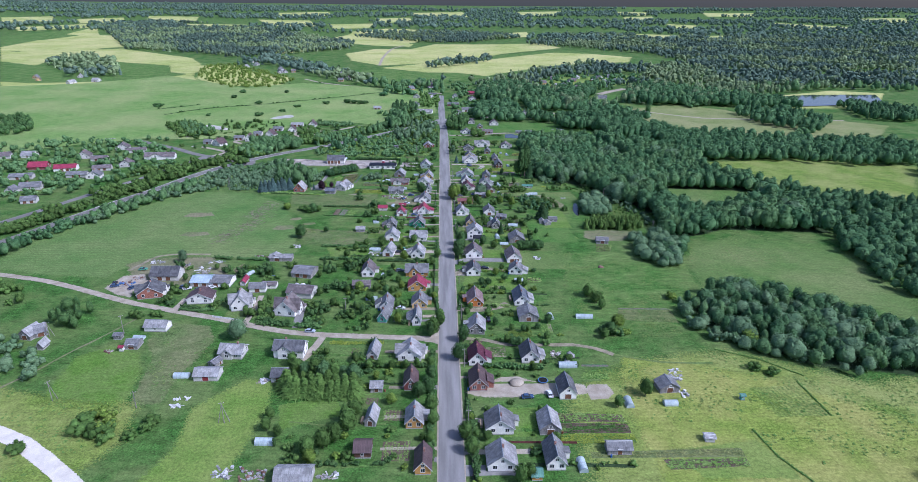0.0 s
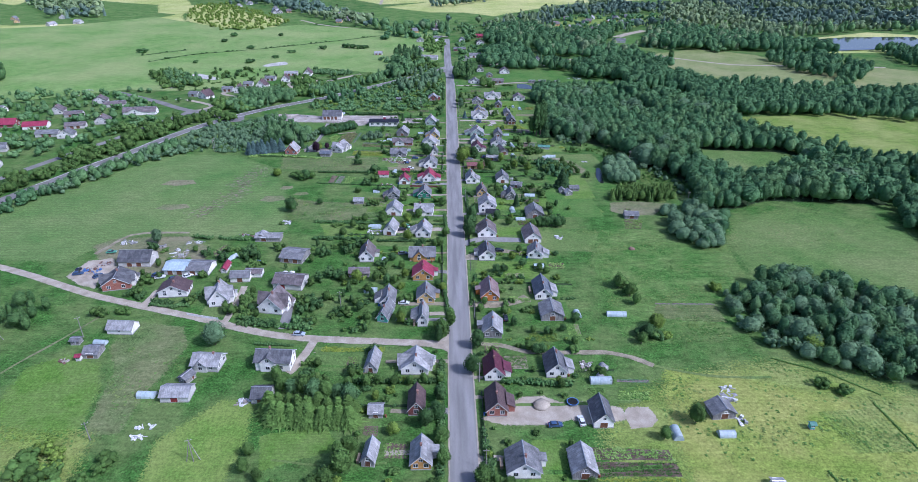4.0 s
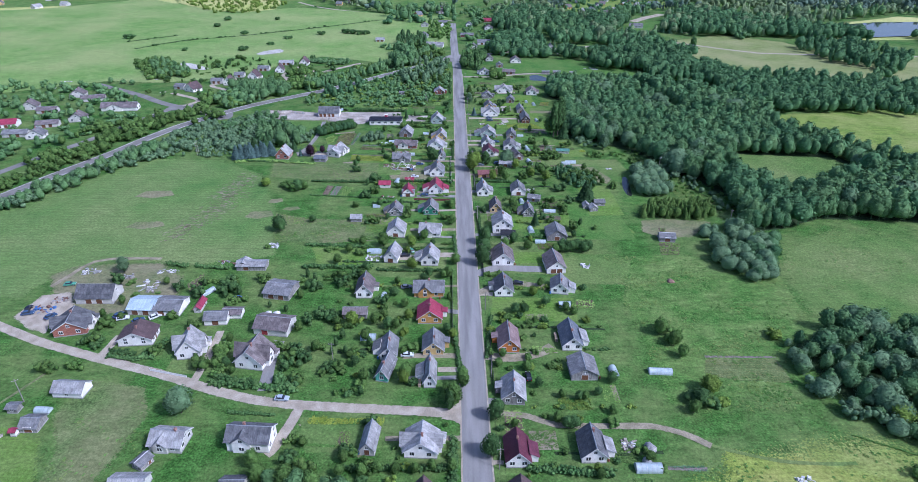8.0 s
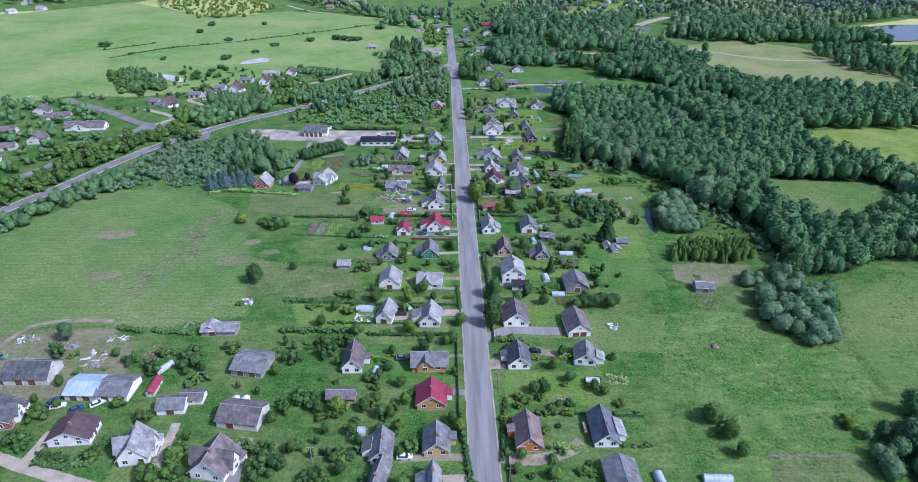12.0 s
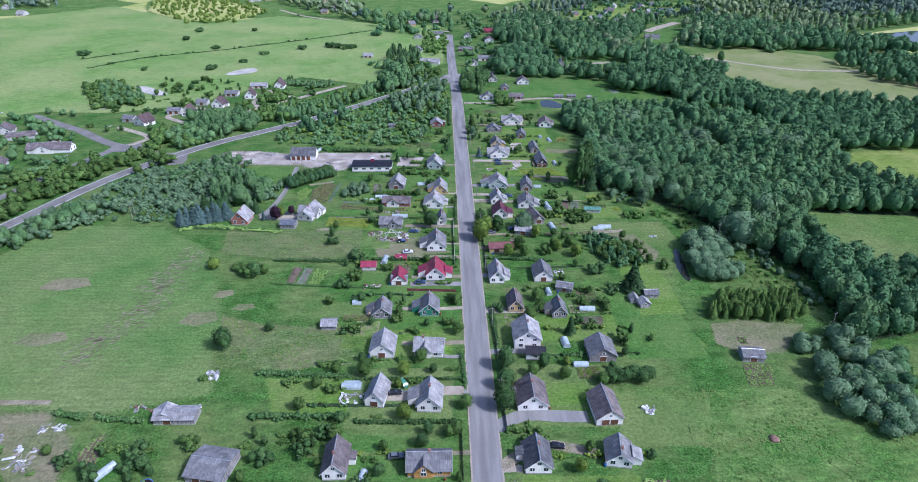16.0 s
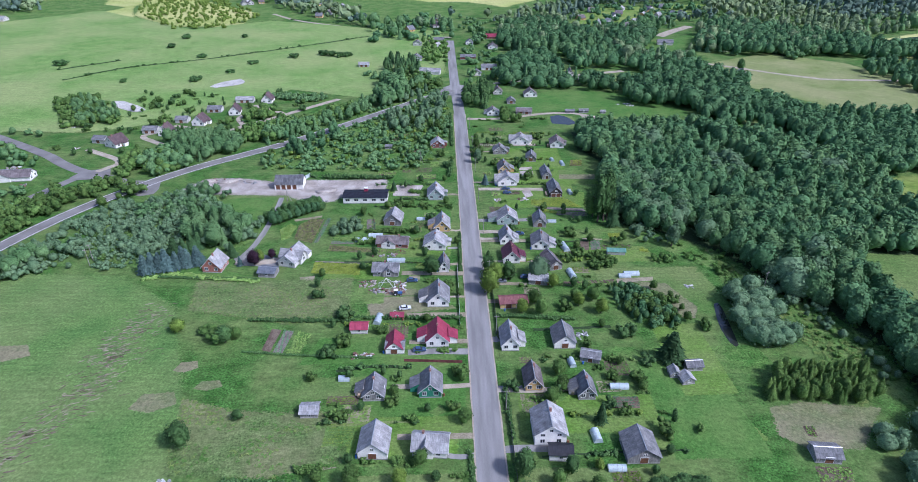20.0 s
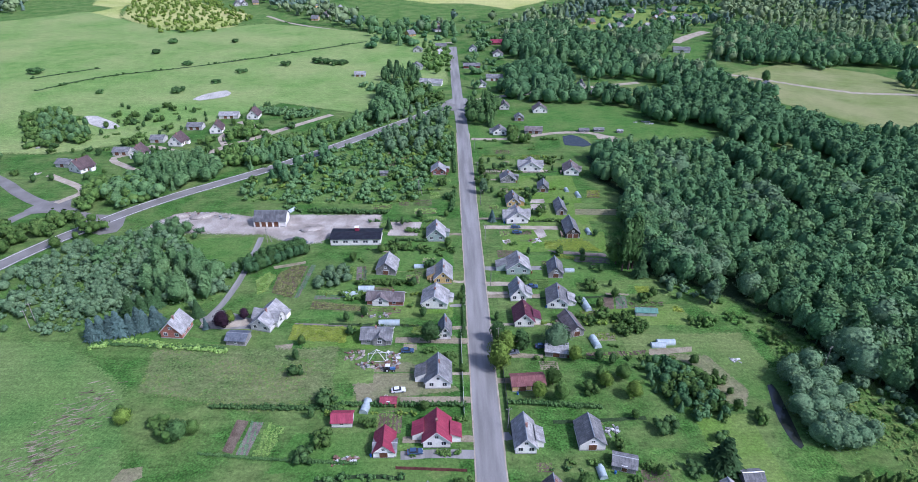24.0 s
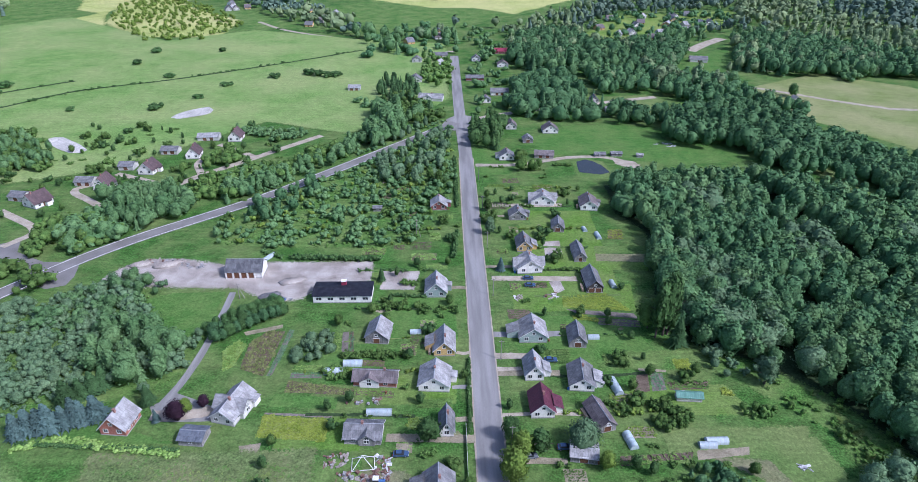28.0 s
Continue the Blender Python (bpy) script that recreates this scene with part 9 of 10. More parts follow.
def free(x, y, r):
    """Whether a plant of that reach stands clear of houses, roads and other plants."""
    if abs(x) < 5.2 + r or (x < 0 and abs(y - 224) < 4 + r and x > -60):
        return False
    if any(bool(inside(k, np.array([x]), np.array([y]))[0]) for k in KEEP):
        return False
    for sx, sy in SIDE:
        if (x - sx) ** 2 + (y - sy) ** 2 < (3.4 + r) ** 2:
            return False
    for fx, fy, rot, w, l in FOOT:
        if abs(fx - x) < 18 and abs(fy - y) < 18:
            c, s = math.cos(radians(-rot)), math.sin(radians(-rot))
            u, v = (x - fx) * c - (y - fy) * s, (x - fx) * s + (y - fy) * c
            if abs(u) < w / 2 + r + 0.8 and abs(v) < l / 2 + r + 0.8:
                return False
            # keep the walls that look south in view
            if abs(x - fx) < 4 and -7 < y - fy + 5 < 0 and r > 1.0:
                return False
    return all((x - sx) ** 2 + (y - sy) ** 2 > (r + sr) ** 2 * 0.6 for sx, sy, sr in SPOT)


SHRUB, ORCHARD = [], []


def garden(x0, x1, y0, y1, n, share=0.3, lo=1.0, hi=2.6):
    for _ in range(n):
        x, y = rng.uniform(x0, x1), rng.uniform(y0, y1)
        if rng.random() < share:
            h = rng.uniform(3.2, 5.2)
            if not free(x, y, h * 0.26):
                continue
            if y > 330 or x < -30:
                ORCHARD.append((x, y, h))
                SPOT.append((x, y, h * 0.26))
            else:
                tree(x, y, h, "round", rng.choice((LEAF, LEAF, LEAF_DARK, LEAF_LIGHT)), "small leafy fruit tree in a garden", rng.uniform(0.95, 1.2))
        else:
            h = rng.uniform(lo, hi)
            if free(x, y, h * 0.5) and (y > 290 or x < -50):
                if rng.random() < 0.62:
                    continue
                SPOT.append((x, y, h * 0.5))
                for j in range(rng.randint(1, 6)):
                    u, v = x + j * 0.9 * h * rng.uniform(0.5, 0.9), y + rng.uniform(-0.35, 0.35) * h
                    if j == 0 or free(u, v, h * 0.1) or (u - x) ** 2 + (v - y) ** 2 < h * h and clear_of(np.array([u]), np.array([v]), 0.5)[0]:
                        SHRUB.append((u, v, h * rng.uniform(0.55, 1.1)))
            elif free(x, y, h * 0.5):
                bush(x, y, h, rng.choice((LEAF, LEAF, LEAF_DARK, LEAF_LIGHT)), rng.uniform(0.8, 1.2))


garden(-56, -6, 145, 218, 120, 0.35)
garden(-58, -6, 228, 300, 210, 0.45)
garden(-48, -6, 300, 380, 90, 0.35)
garden(-48, -6, 380, 520, 110)
garden(6, 50, 138, 215, 90)
garden(6, 46, 215, 300, 100, 0.35)
garden(6, 56, 300, 400, 110)
garden(6, 70, 400, 490, 120, 0.4)
garden(6, 60, 490, 640, 90, 0.35)
garden(-140, -55, 235, 300, 150, 0.4)
garden(46, 74, 330, 440, 14, 0.4)
garden(-62, -44, 300, 460, 40, 0.4)
garden(-40, -5, 520, 640, 60, 0.4)
garden(-250, -110, 560, 700, 220, 0.5)

wood("shrubs", [q[:2] for q in SHRUB], [q[2] for q in SHRUB], ("bush",), 1, LEAF, 190, "scattered leafy green garden shrubs", "shrubs")

wood("orchard", [q[:2] for q in ORCHARD[::2]], [q[2] for q in ORCHARD[::2]], ("round", "bush"), 1, LEAF, 191, "scattered leafy fruit trees in the gardens", "orchard")
wood("orchard", [q[:2] for q in ORCHARD[1::2]], [q[2] for q in ORCHARD[1::2]], ("round", "bush", "tall"), 1, LEAF_DARK, 192, "scattered dark leafy trees in the gardens", "orchard")

# ---- hedges ----
for _pts, _h, _w in (
        ([(-44.6, 396.9), (-6.3, 396.1)], 1.8, 1.6), ([(-121.6, 252.4), (-113.4, 250.4)], 1.5, 2.2), ([(-110.3, 248.8), (-106.6, 248.4), (-105.2, 255.4)], 1.5, 1.8), ([(-73.2, 223.4), (-60, 222.2)], 1.2, 1.3), ([(10.6, 397.2), (34.3, 394.4)], 1.8, 1.5), ([(-39.9, 322.1), (-6.3, 321.9)], 1.3, 1.2), ([(-36.7, 303.7), (-6.9, 303.4)], 1.5, 1.5),
        ([(-5.5, 334.5), (-4.6, 318.9)], 1.4, 1.3), ([(6.8, 397.0), (32.5, 394.4)], 1.8, 1.2), ([(6.3, 180.0), (6.3, 158.2)], 1.7, 1.8), ([(-131.9, 427.0), (-107.0, 425.5), (-87.2, 424.2)], 1.2, 1.6),
        ([(-3.4, 234.3), (-6.0, 264.7)], 1.6, 1.5), ([(-120.8, 249.3), (-111.7, 247.6)], 1.6, 2.2), ([(-110.6, 248.7), (-105.6, 257.8)], 1.5, 2.0), ([(-112.9, 307.1), (-99.3, 305.0)], 2.0, 2.0),
        ([(-125.5, 309.1), (-117.2, 307.1)], 2.0, 2.0), ([(-77.0, 526.8), (-40.9, 524.9)], 3.0, 3.0), ([(-7.2, 547.5), (-8.6, 526.8)], 3.0, 2.2), ([(-6.5, 575), (-6.8, 640)], 2.2, 1.8), ([(-32.9, 498.7), (-19.8, 497.3)], 1.6, 1.6),
        ([(-8.3, 201.7), (-35.4, 202.0)], 2.4, 2.0), ([(-79.3, 236.1), (-56.4, 232.5)], 2.2, 3.0), ([(-82.5, 235.8), (-68.9, 234.6)], 2.4, 2.6), ([(-67.6, 306.4), (-40.6, 306.0)], 2.2, 2.4),
        ([(13.8, 201.4), (35.7, 199.6)], 2.2, 2.4), ([(7.5, 140), (7.5, 172)], 2.0, 2.2), ([(-6.5, 150), (-6.5, 212)], 2.2, 2.2), ([(-4.9, 460.7), (-5.5, 429.1)], 1.4, 1.2), ([(-90.8, 532.9), (-82.1, 527.9)], 2.0, 2.4),
        ([(4.8, 247.9), (8.0, 271.6)], 1.4, 1.2), ([(-79.8, 379), (-59.8, 376.6), (-36.2, 374.9)], 0.8, 1.0), ([(-82, 396.6), (-56, 395.6), (-44, 395)], 1.5, 1.8), ([(-70, 325.6), (-42, 323.8)], 1.4, 2.2), ([(6.8, 339.9), (6.4, 358.9)], 1.6, 1.6)):
    hedge(_pts, _h, _w)
for _pts in ([(130.7, 190), (131.6, 170)], [(100.8, 163), (102.8, 150), (107.8, 139)], [(109, 213), (124, 205), (135, 194)]):
    hedge(_pts, 0.45, 0.75, WEED_LEAF, "low line of tall weeds across the meadow")
hedge([(-131.7, 425.4), (-121.5, 428.5), (-108.9, 426.2), (-86.5, 422.5)], 1.2, 2.6, CROP, "broad low bright green hedge")


# ---- garden plots ----
def plot(pts, gap, crop, height, label, soil=SOIL, turn=0.0, seed=1, kinds=("tuft", "tuft", "bush")):
    """A garden plot: bare soil with rows of plants standing on it."""
    patch("garden_plot", pts, soil, 0.03, "tilled garden plot with planted rows" if crop else "plain unplanted garden plot", "plot", 3, 0.2, 0.6)
    if not crop:
        return
    p = np.array(pts)
    cx, cy = p.mean(0)
    r = np.random.default_rng(seed)
    a, reach = radians(turn), float(np.hypot(*(p - (cx, cy)).T).max())
    out = []
    for u in np.arange(-reach, reach, gap):
        v = np.arange(-reach, reach, 0.58)
        x, y = cx + u * math.cos(a) - v * math.sin(a), cy + u * math.sin(a) + v * math.cos(a)
        k = inside(pts, x, y) & (r.random(len(x)) < 0.88)
        out.append(np.stack([x[k], y[k]], 1))
    q = np.concatenate(out) + r.uniform(-0.12, 0.12, (sum(map(len, out)), 2))
    if len(q) > 3:
        wood("crop_rows", q, r.uniform(0.7, 1.25, len(q)) * (0.65 * height + 0.12), kinds, 3, crop, seed, label, "crop")


_crop_label = {YELLOW: "yellow-green crop in close rows", HAULM: "brownish green potato rows", KALE: "blue-green cabbages in rows"}
for _i, (_pts, _soil, _crop, _gap, _h, _turn) in enumerate(BEDS):
    plot(_pts, _gap, _crop, _h, _crop_label.get(_crop, "rows of green garden vegetables"), _soil, _turn, 240 + _i, ("tuft",) if _h < 0.45 else ("tuft", "bush"))

# ---- small beds, paths, boundary strips, wood piles and barrels in the gardens ----
_done = 0
for _i in range(420):
    _sx = rng.choice((-1, 1))
    _x, _y = _sx * rng.uniform(11, 44), rng.uniform(150, 610)
    _a, _b = rng.uniform(2.0, 5.5), rng.uniform(1.6, 4.5)
    if _done >= 64 or not all(free(_x + u * _a, _y + v * _b, 0.2) for u in (-1, 0, 1) for v in (-1, 0, 1)):
        continue
    _done += 1
    _t = rng.uniform(-0.4, 0.4)
    plot([(_x - _a, _y - _b + _t), (_x + _a, _y - _b), (_x + _a, _y + _b - _t), (_x - _a, _y + _b)], rng.uniform(0.8, 1.3), rng.choice((CROP, CROP, LEAF, LEAF_LIGHT)), rng.uniform(0.2, 0.6), "small bed of green garden vegetables", rng.choice((SOIL, SOIL, WEEDS, TRACK)), rng.choice((0, 90)), 700 + _i)
    SPOT.append((_x, _y, max(_a, _b)))
for _i, (_fx, _fy, _rot, _w, _l) in enumerate(list(FOOT)):
    if 8 < abs(_fx) < 34 and 130 < _fy < 640 and _i % 4 != 3:
        _sg = 1 if _fx > 0 else -1
        _py = _fy + rng.choice((-0.3, 0.2, 0.4)) * _l
        _end = _fx - _sg * (_w / 2 + 0.6) if abs(_fx) < 22 else _fx - _sg * (_w / 2 + 2)
        ribbon("path", [(_sg * 4.0, _py), (_sg * 4.0 * 0.5 + _end * 0.5, _py + rng.uniform(-0.7, 0.7)), (_end, _py)], rng.uniform(1.2, 2.6), (GRAVEL, TRACK, ASPHALT)[_i % 3], 0.02, "narrow path from the street to a house", "path", 0.2, 3.0)
for _i in range(46):
    _sx = 1 if _i % 2 else -1
    _y = 146 + (_i // 2) * 20.5 + rng.uniform(-5, 5)
    if 216 < _y < 232 and _sx < 0:
        continue
    _x0, _x1 = _sx * rng.uniform(12, 24), _sx * rng.uniform(42, 58)
    ribbon("boundary_strip", [(_x0, _y), (_x0 * 0.5 + _x1 * 0.5, _y + rng.uniform(-1, 1)), (_x1, _y + rng.uniform(-2, 2))], rng.uniform(0.7, 1.6), (WEEDS, FLOOR, OLIVE)[_i % 3], 0.0, "strip of tall grass between two gardens", "grass strip", 0.5, 2.0)
    _p = [(_x0 + (_x1 - _x0) * t + rng.uniform(-0.4, 0.4), _y + rng.uniform(-0.5, 0.5)) for t in np.arange(0, 1, 0.045) if rng.random() < 0.45]
    _p = [q for q in _p if free(q[0], q[1], 0.3)]
    if len(_p) > 3:
        wood("shrubs", _p, [rng.uniform(0.7, 2.0) for _ in _p], ("bush",), 0, rng.choice((LEAF, LEAF_LIGHT, LEAF_DARK)), 800 + _i, "uneven row of shrubs between two gardens", "shrubs")
LOGS = material("split_wood", (0.3, 0.22, 0.14), (0.48, 0.38, 0.26), 2, 9, 0.9, 0, 0.4, 0.15, 0.35)
BARREL = [material("barrel_blue", (0.03, 0.1, 0.3), (0.05, 0.14, 0.38), 2, 8, 0.5), material("barrel_rust", (0.16, 0.07, 0.04), (0.25, 0.12, 0.07), 2, 8, 0.8)]


def wood_pile(x, y, rot, n):
    """Split logs stacked between two stakes."""
    ob = thing("wood_pile", pose(x, y, 0, 0, 0, rot), "low stack of split firewood by a shed", "wood pile", "wood piles")
    for r in range(4):
        part("log_layer", Shape().box(-n / 2, -0.45, r * 0.3, n / 2 - rng.uniform(0, 0.3), 0.45 - rng.uniform(0, 0.1), r * 0.3 + 0.27), LOGS, ob)
    for e in (-1, 1):
        part("stake", Shape().rod((e * (n / 2 + 0.08), 0, -0.05), (e * (n / 2 + 0.08), 0, 1.35), 0.05, 0.04, 6), POLE, ob)


def barrel(x, y, k):
    ob = thing("barrel", pose(x, y, 0), ("blue plastic rain barrel beside a wall", "rusty steel rain barrel beside a wall")[k], "barrel", "rain barrels")
    part("drum", Shape().rod((0, 0, 0), (0, 0, 0.95), 0.31, 0.31, 12), BARREL[k], ob)
    for z in (0.3, 0.62):
        part("hoop", Shape().rod((0, 0, z), (0, 0, z + 0.05), 0.335, 0.335, 12), BARREL[k], ob)


def clothes_line(x, y, rot):
    ob = thing("clothes_line", pose(x, y, 0, 0, 0, rot), "garden clothes line hung with pale washing", "clothes line", "clothes lines")
    for e in (-3, 3):
        part("post", Shape().rod((e, 0, -0.05), (e, 0, 2.0), 0.05, 0.05, 6), POLE, ob)
    part("cord", Shape().rod((-3, 0, 1.9), (3, 0, 1.9), 0.012, 0.012, 4), TRIM, ob)
    for i, c in enumerate((TRIM, WALL["palegreen"], TRIM, WALL["pale"])):
        part("cloth", Shape().box(-2.6 + 1.35 * i, -0.015, 0.9 + 0.1 * (i % 2), -1.6 + 1.35 * i, 0.015, 1.89), c, ob)


for _i, (_fx, _fy, _rot, _w, _l) in enumerate(list(FOOT)):
    if abs(_fx) < 60 and 130 < _fy < 640:
        if _i % 6 == 0:
            wood_pile(_fx + (_w / 2 + 1.4) * (1 if _i % 2 else -1), _fy + rng.uniform(-0.3, 0.3) * _l, _rot + 90, rng.uniform(2.5, 4.5))
        if _i % 3 == 1:
            barrel(_fx + (_w / 2 + 0.75) * (1 if _i % 2 else -1), _fy - _l * 0.42, _i % 2)
        if _i % 9 == 4 and free(_fx, _fy - _l / 2 - 5, 2.0):
            clothes_line(_fx, _fy - _l / 2 - 5, rng.uniform(-40, 40))



# ---- greenhouses ----
FILM = material("greenhouse_film", (0.33, 0.41, 0.43), (0.5, 0.57, 0.58), 0.6, 5, 0.35, 0, 0.1, 0.12, 0.12)


def greenhouse(x, y, rot, w, l):
    """An arched tunnel with its long side along local x."""
    ob = thing("greenhouse", pose(x, y, 0, 0, 0, rot), "arched greenhouse with pale film over steel hoops", "greenhouse", "garden greenhouses")
    n, r, h = 10, w / 2, w * 0.62
    arc = [(r * math.cos(math.pi * i / n), h * math.sin(math.pi * i / n) ** 0.8) for i in range(n + 1)]
    s = Shape().add([(e * l / 2, yy, zz) for e in (-1, 1) for yy, zz in arc], [(i, i + 1, n + 2 + i, n + 1 + i) for i in range(n)])
    part("cover", s, FILM, ob)
    for e in (-1, 1):
        part("end_wall", Shape().add([(e * l / 2 * 0.995, yy, zz) for yy, zz in arc], [tuple(range(n + 1))]), FILM, ob)
    k = max(3, int(l / 1.2))
    for j in range(k + 1):
        q = Shape()
        xx = -l / 2 + l * j / k
        vs, m = [], len(arc)
        for dx in (-0.05, 0.05):
            for yy, zz in arc:
                vs.append((xx + dx, yy * 1.025, zz * 1.025 + 0.015))
        q.add(vs, [(i, i + 1, m + i + 1, m + i) for i in range(m - 1)])
        part("hoop", q, STEEL, ob)
    FOOT.append((x, y, rot, l, w))
    return ob


for _x, _y, _r, _w, _l in ((63.2, 177.5, 90, 3.4, 5.5), (78.0, 177.2, 0, 3, 5.5), (40.0, 146.8, 92, 3.2, 6), (-59.6, 159.3, -3, 3.2, 6.5), (-100.2, 196.6, -2, 3, 6.5), (46.1, 201.7, 0, 3.4, 8), (45.9, 240.6, 95, 3, 4.5), (61.1, 240.5, -3, 3, 8.5),
                           (36.1, 278.6, 0, 3, 5), (-35.9, 258.9, 0, 3.2, 6), (-33.1, 284.0, 80, 2.6, 5), (-101.6, 287.5, 58, 2.6, 7), (-40.2, 320.0, 0, 2.6, 5.5), (-40.2, 319.0, 0, 3, 7), (-44.0, 364.8, 0, 2.6, 4), (-36.1, 395.8, 80, 3, 6),
                           (42.1, 359.2, -2, 2.6, 6.5), (30.5, 339.1, 95, 3, 5), (29.5, 370.6, 95, 2.6, 4.5), (33.5, 327.9, -2, 2.6, 5.5), (60.8, 423.2, 0, 2.6, 5.5), (63.9, 424.7, 0, 2.8, 7), (39.6, 425.1, 100, 3, 6.5),
                           (-48.5, 455.5, 0, 3, 7), (-42.8, 459.3, 0, 3, 7), (-32.2, 437.3, 0, 2.8, 8.5), (-22.9, 475.7, 0, 2.4, 4.5), (40.7, 446.9, 100, 3.2, 8), (53.8, 504.7, 95, 2.6, 5), (56.7, 544.4, 95, 2.6, 6), (51.8, 550.6, 95, 2.4, 4), (39.0, 471.8, 0, 2.4, 4.5),
                           (-87.1, 527.9, 60, 2.4, 7), (-128.5, 224.4, -5, 2.8, 5.0)):
    greenhouse(_x, _y, _r, _w * 0.88, _l * 0.88)


# ---- cars ----
TYRE = material("rubber", (0.012, 0.012, 0.012), (0.03, 0.03, 0.03), 4, 20, 0.9)
LAMP = glazing("lamp_glass", (0.7, 0.7, 0.65), 0.1)
REAR = glazing("rear_lamp", (0.35, 0.01, 0.01), 0.2)
PAINT = {k: glazing("paint_" + k, c, 0.25) for k, c in (("blue", (0.05, 0.09, 0.17)), ("white", (0.7, 0.72, 0.74)), ("silver", (0.38, 0.44, 0.5)), ("black", (0.02, 0.022, 0.028)), ("green", (0.1, 0.3, 0.2)), ("grey", (0.15, 0.17, 0.2)))}


def car(x, y, rot, paint, label=""):
    ob = thing("car", pose(x, y, 0.13, 0, 0, rot), label or f"parked {paint} passenger car in a yard", "car", "parked cars")
    prof = [(-2.15, 0.35), (-2.2, 0.75), (-2.05, 0.95), (-1.2, 1.0), (1.0, 0.98), (1.95, 0.82), (2.2, 0.65), (2.2, 0.35)]
    side = lambda pr, w0: Shape().add([(px, -w0, pz) for px, pz in pr] + [(px, w0, pz) for px, pz in pr],
                                      [tuple(range(len(pr) - 1, -1, -1))[::-1], tuple(range(2 * len(pr) - 1, len(pr) - 1, -1))] + [(i, i + len(pr), (i + 1) % len(pr) + len(pr), (i + 1) % len(pr)) for i in range(len(pr))])
    body = part("body", side(prof, 0.86), PAINT[paint], ob)
    cab = Shape()
    lo, hi = [(-1.75, 0.98), (0.95, 0.98)], [(-1.25, 1.46), (0.2, 1.46)]
    cab.add([(lo[0][0], -0.8, 0.97), (lo[1][0], -0.8, 0.97), (lo[1][0], 0.8, 0.97), (lo[0][0], 0.8, 0.97), (hi[0][0], -0.64, 1.44), (hi[1][0], -0.64, 1.44), (hi[1][0], 0.64, 1.44), (hi[0][0], 0.64, 1.44)],
            [(0, 1, 5, 4), (1, 2, 6, 5), (2, 3, 7, 6), (3, 0, 4, 7), (4, 5, 6, 7)])
    part("cabin_glass", cab, GLASS, ob, "dark tinted car windows")
    part("roof", Shape().box(-1.3, -0.66, 1.43, 0.25, 0.66, 1.5), PAINT[paint], ob)
    for sx in (-1.3, 1.35):
        for sy in (-0.8, 0.8):
            wh = part("wheel", Shape().rod((sx, sy - 0.1, 0.31), (sx, sy + 0.1, 0.31), 0.31, 0.31, 12), TYRE, ob)
            part("rim", Shape().rod((sx, sy - 0.11, 0.31), (sx, sy + 0.11, 0.31), 0.19, 0.19, 8), STEEL, wh)
    for sy in (-0.6, 0.6):
        part("headlight", Shape().box(2.1, sy - 0.18, 0.62, 2.22, sy + 0.18, 0.76), LAMP, ob)
        part("tail_light", Shape().box(-2.22, sy - 0.16, 0.7, -2.12, sy + 0.16, 0.86), REAR, ob)
    return ob


for _x, _y, _r, _c in ((27.8, 181.5, 4, "blue"), (36.0, 183.0, 95, "white"), (-58.8, 228.7, -4, "silver"), (-26.6, 315.6, 5, "black"), (-24.2, 319.8, 120, "green"), (-20.6, 378.2, 5, "blue"), (-26.7, 402.5, 8, "white"), (17.8, 238.1, 92, "black"), (19.8, 293.5, -5, "black"),
                       (-24.6, 290.8, 5, "grey"), (20.8, 509.5, 0, "blue"), (20.9, 504.4, 0, "blue"), (22.2, 459.7, 0, "blue"), (10.5, 420.0, 10, "grey"), (-128.8, 272.3, 70, "blue"), (-120.1, 269.0, 35, "blue"), (-115.0, 271.3, 40, "white"), (-21.7, 249.2, 0, "white"),
                       (-157.6, 293.2, 10, "green"), (-24.8, 421.4, 0, "blue"), (20.7, 423.0, 0, "blue"), (-126.3, 270.4, 20, "white"), (-153, 271.6, 60, "blue"), (-162.4, 273.6, 15, "blue"), (-163.8, 276.4, 100, "black")):
    car(_x, _y, _r, _c)


# ---- heaps, stacks and yard clutter ----
SCRAP = [material("scrap_grey", (0.2, 0.2, 0.2), (0.4, 0.4, 0.39), 1, 6, 0.8), material("scrap_rust", (0.14, 0.08, 0.06), (0.24, 0.15, 0.12), 1, 6, 0.9), material("scrap_white", (0.5, 0.5, 0.49), (0.7, 0.7, 0.69), 1, 6, 0.7),
         material("planks_old", (0.25, 0.22, 0.19), (0.4, 0.36, 0.32), 1, 6, 0.9), material("tarp_blue", (0.05, 0.12, 0.3), (0.1, 0.2, 0.42), 1, 6, 0.6)]


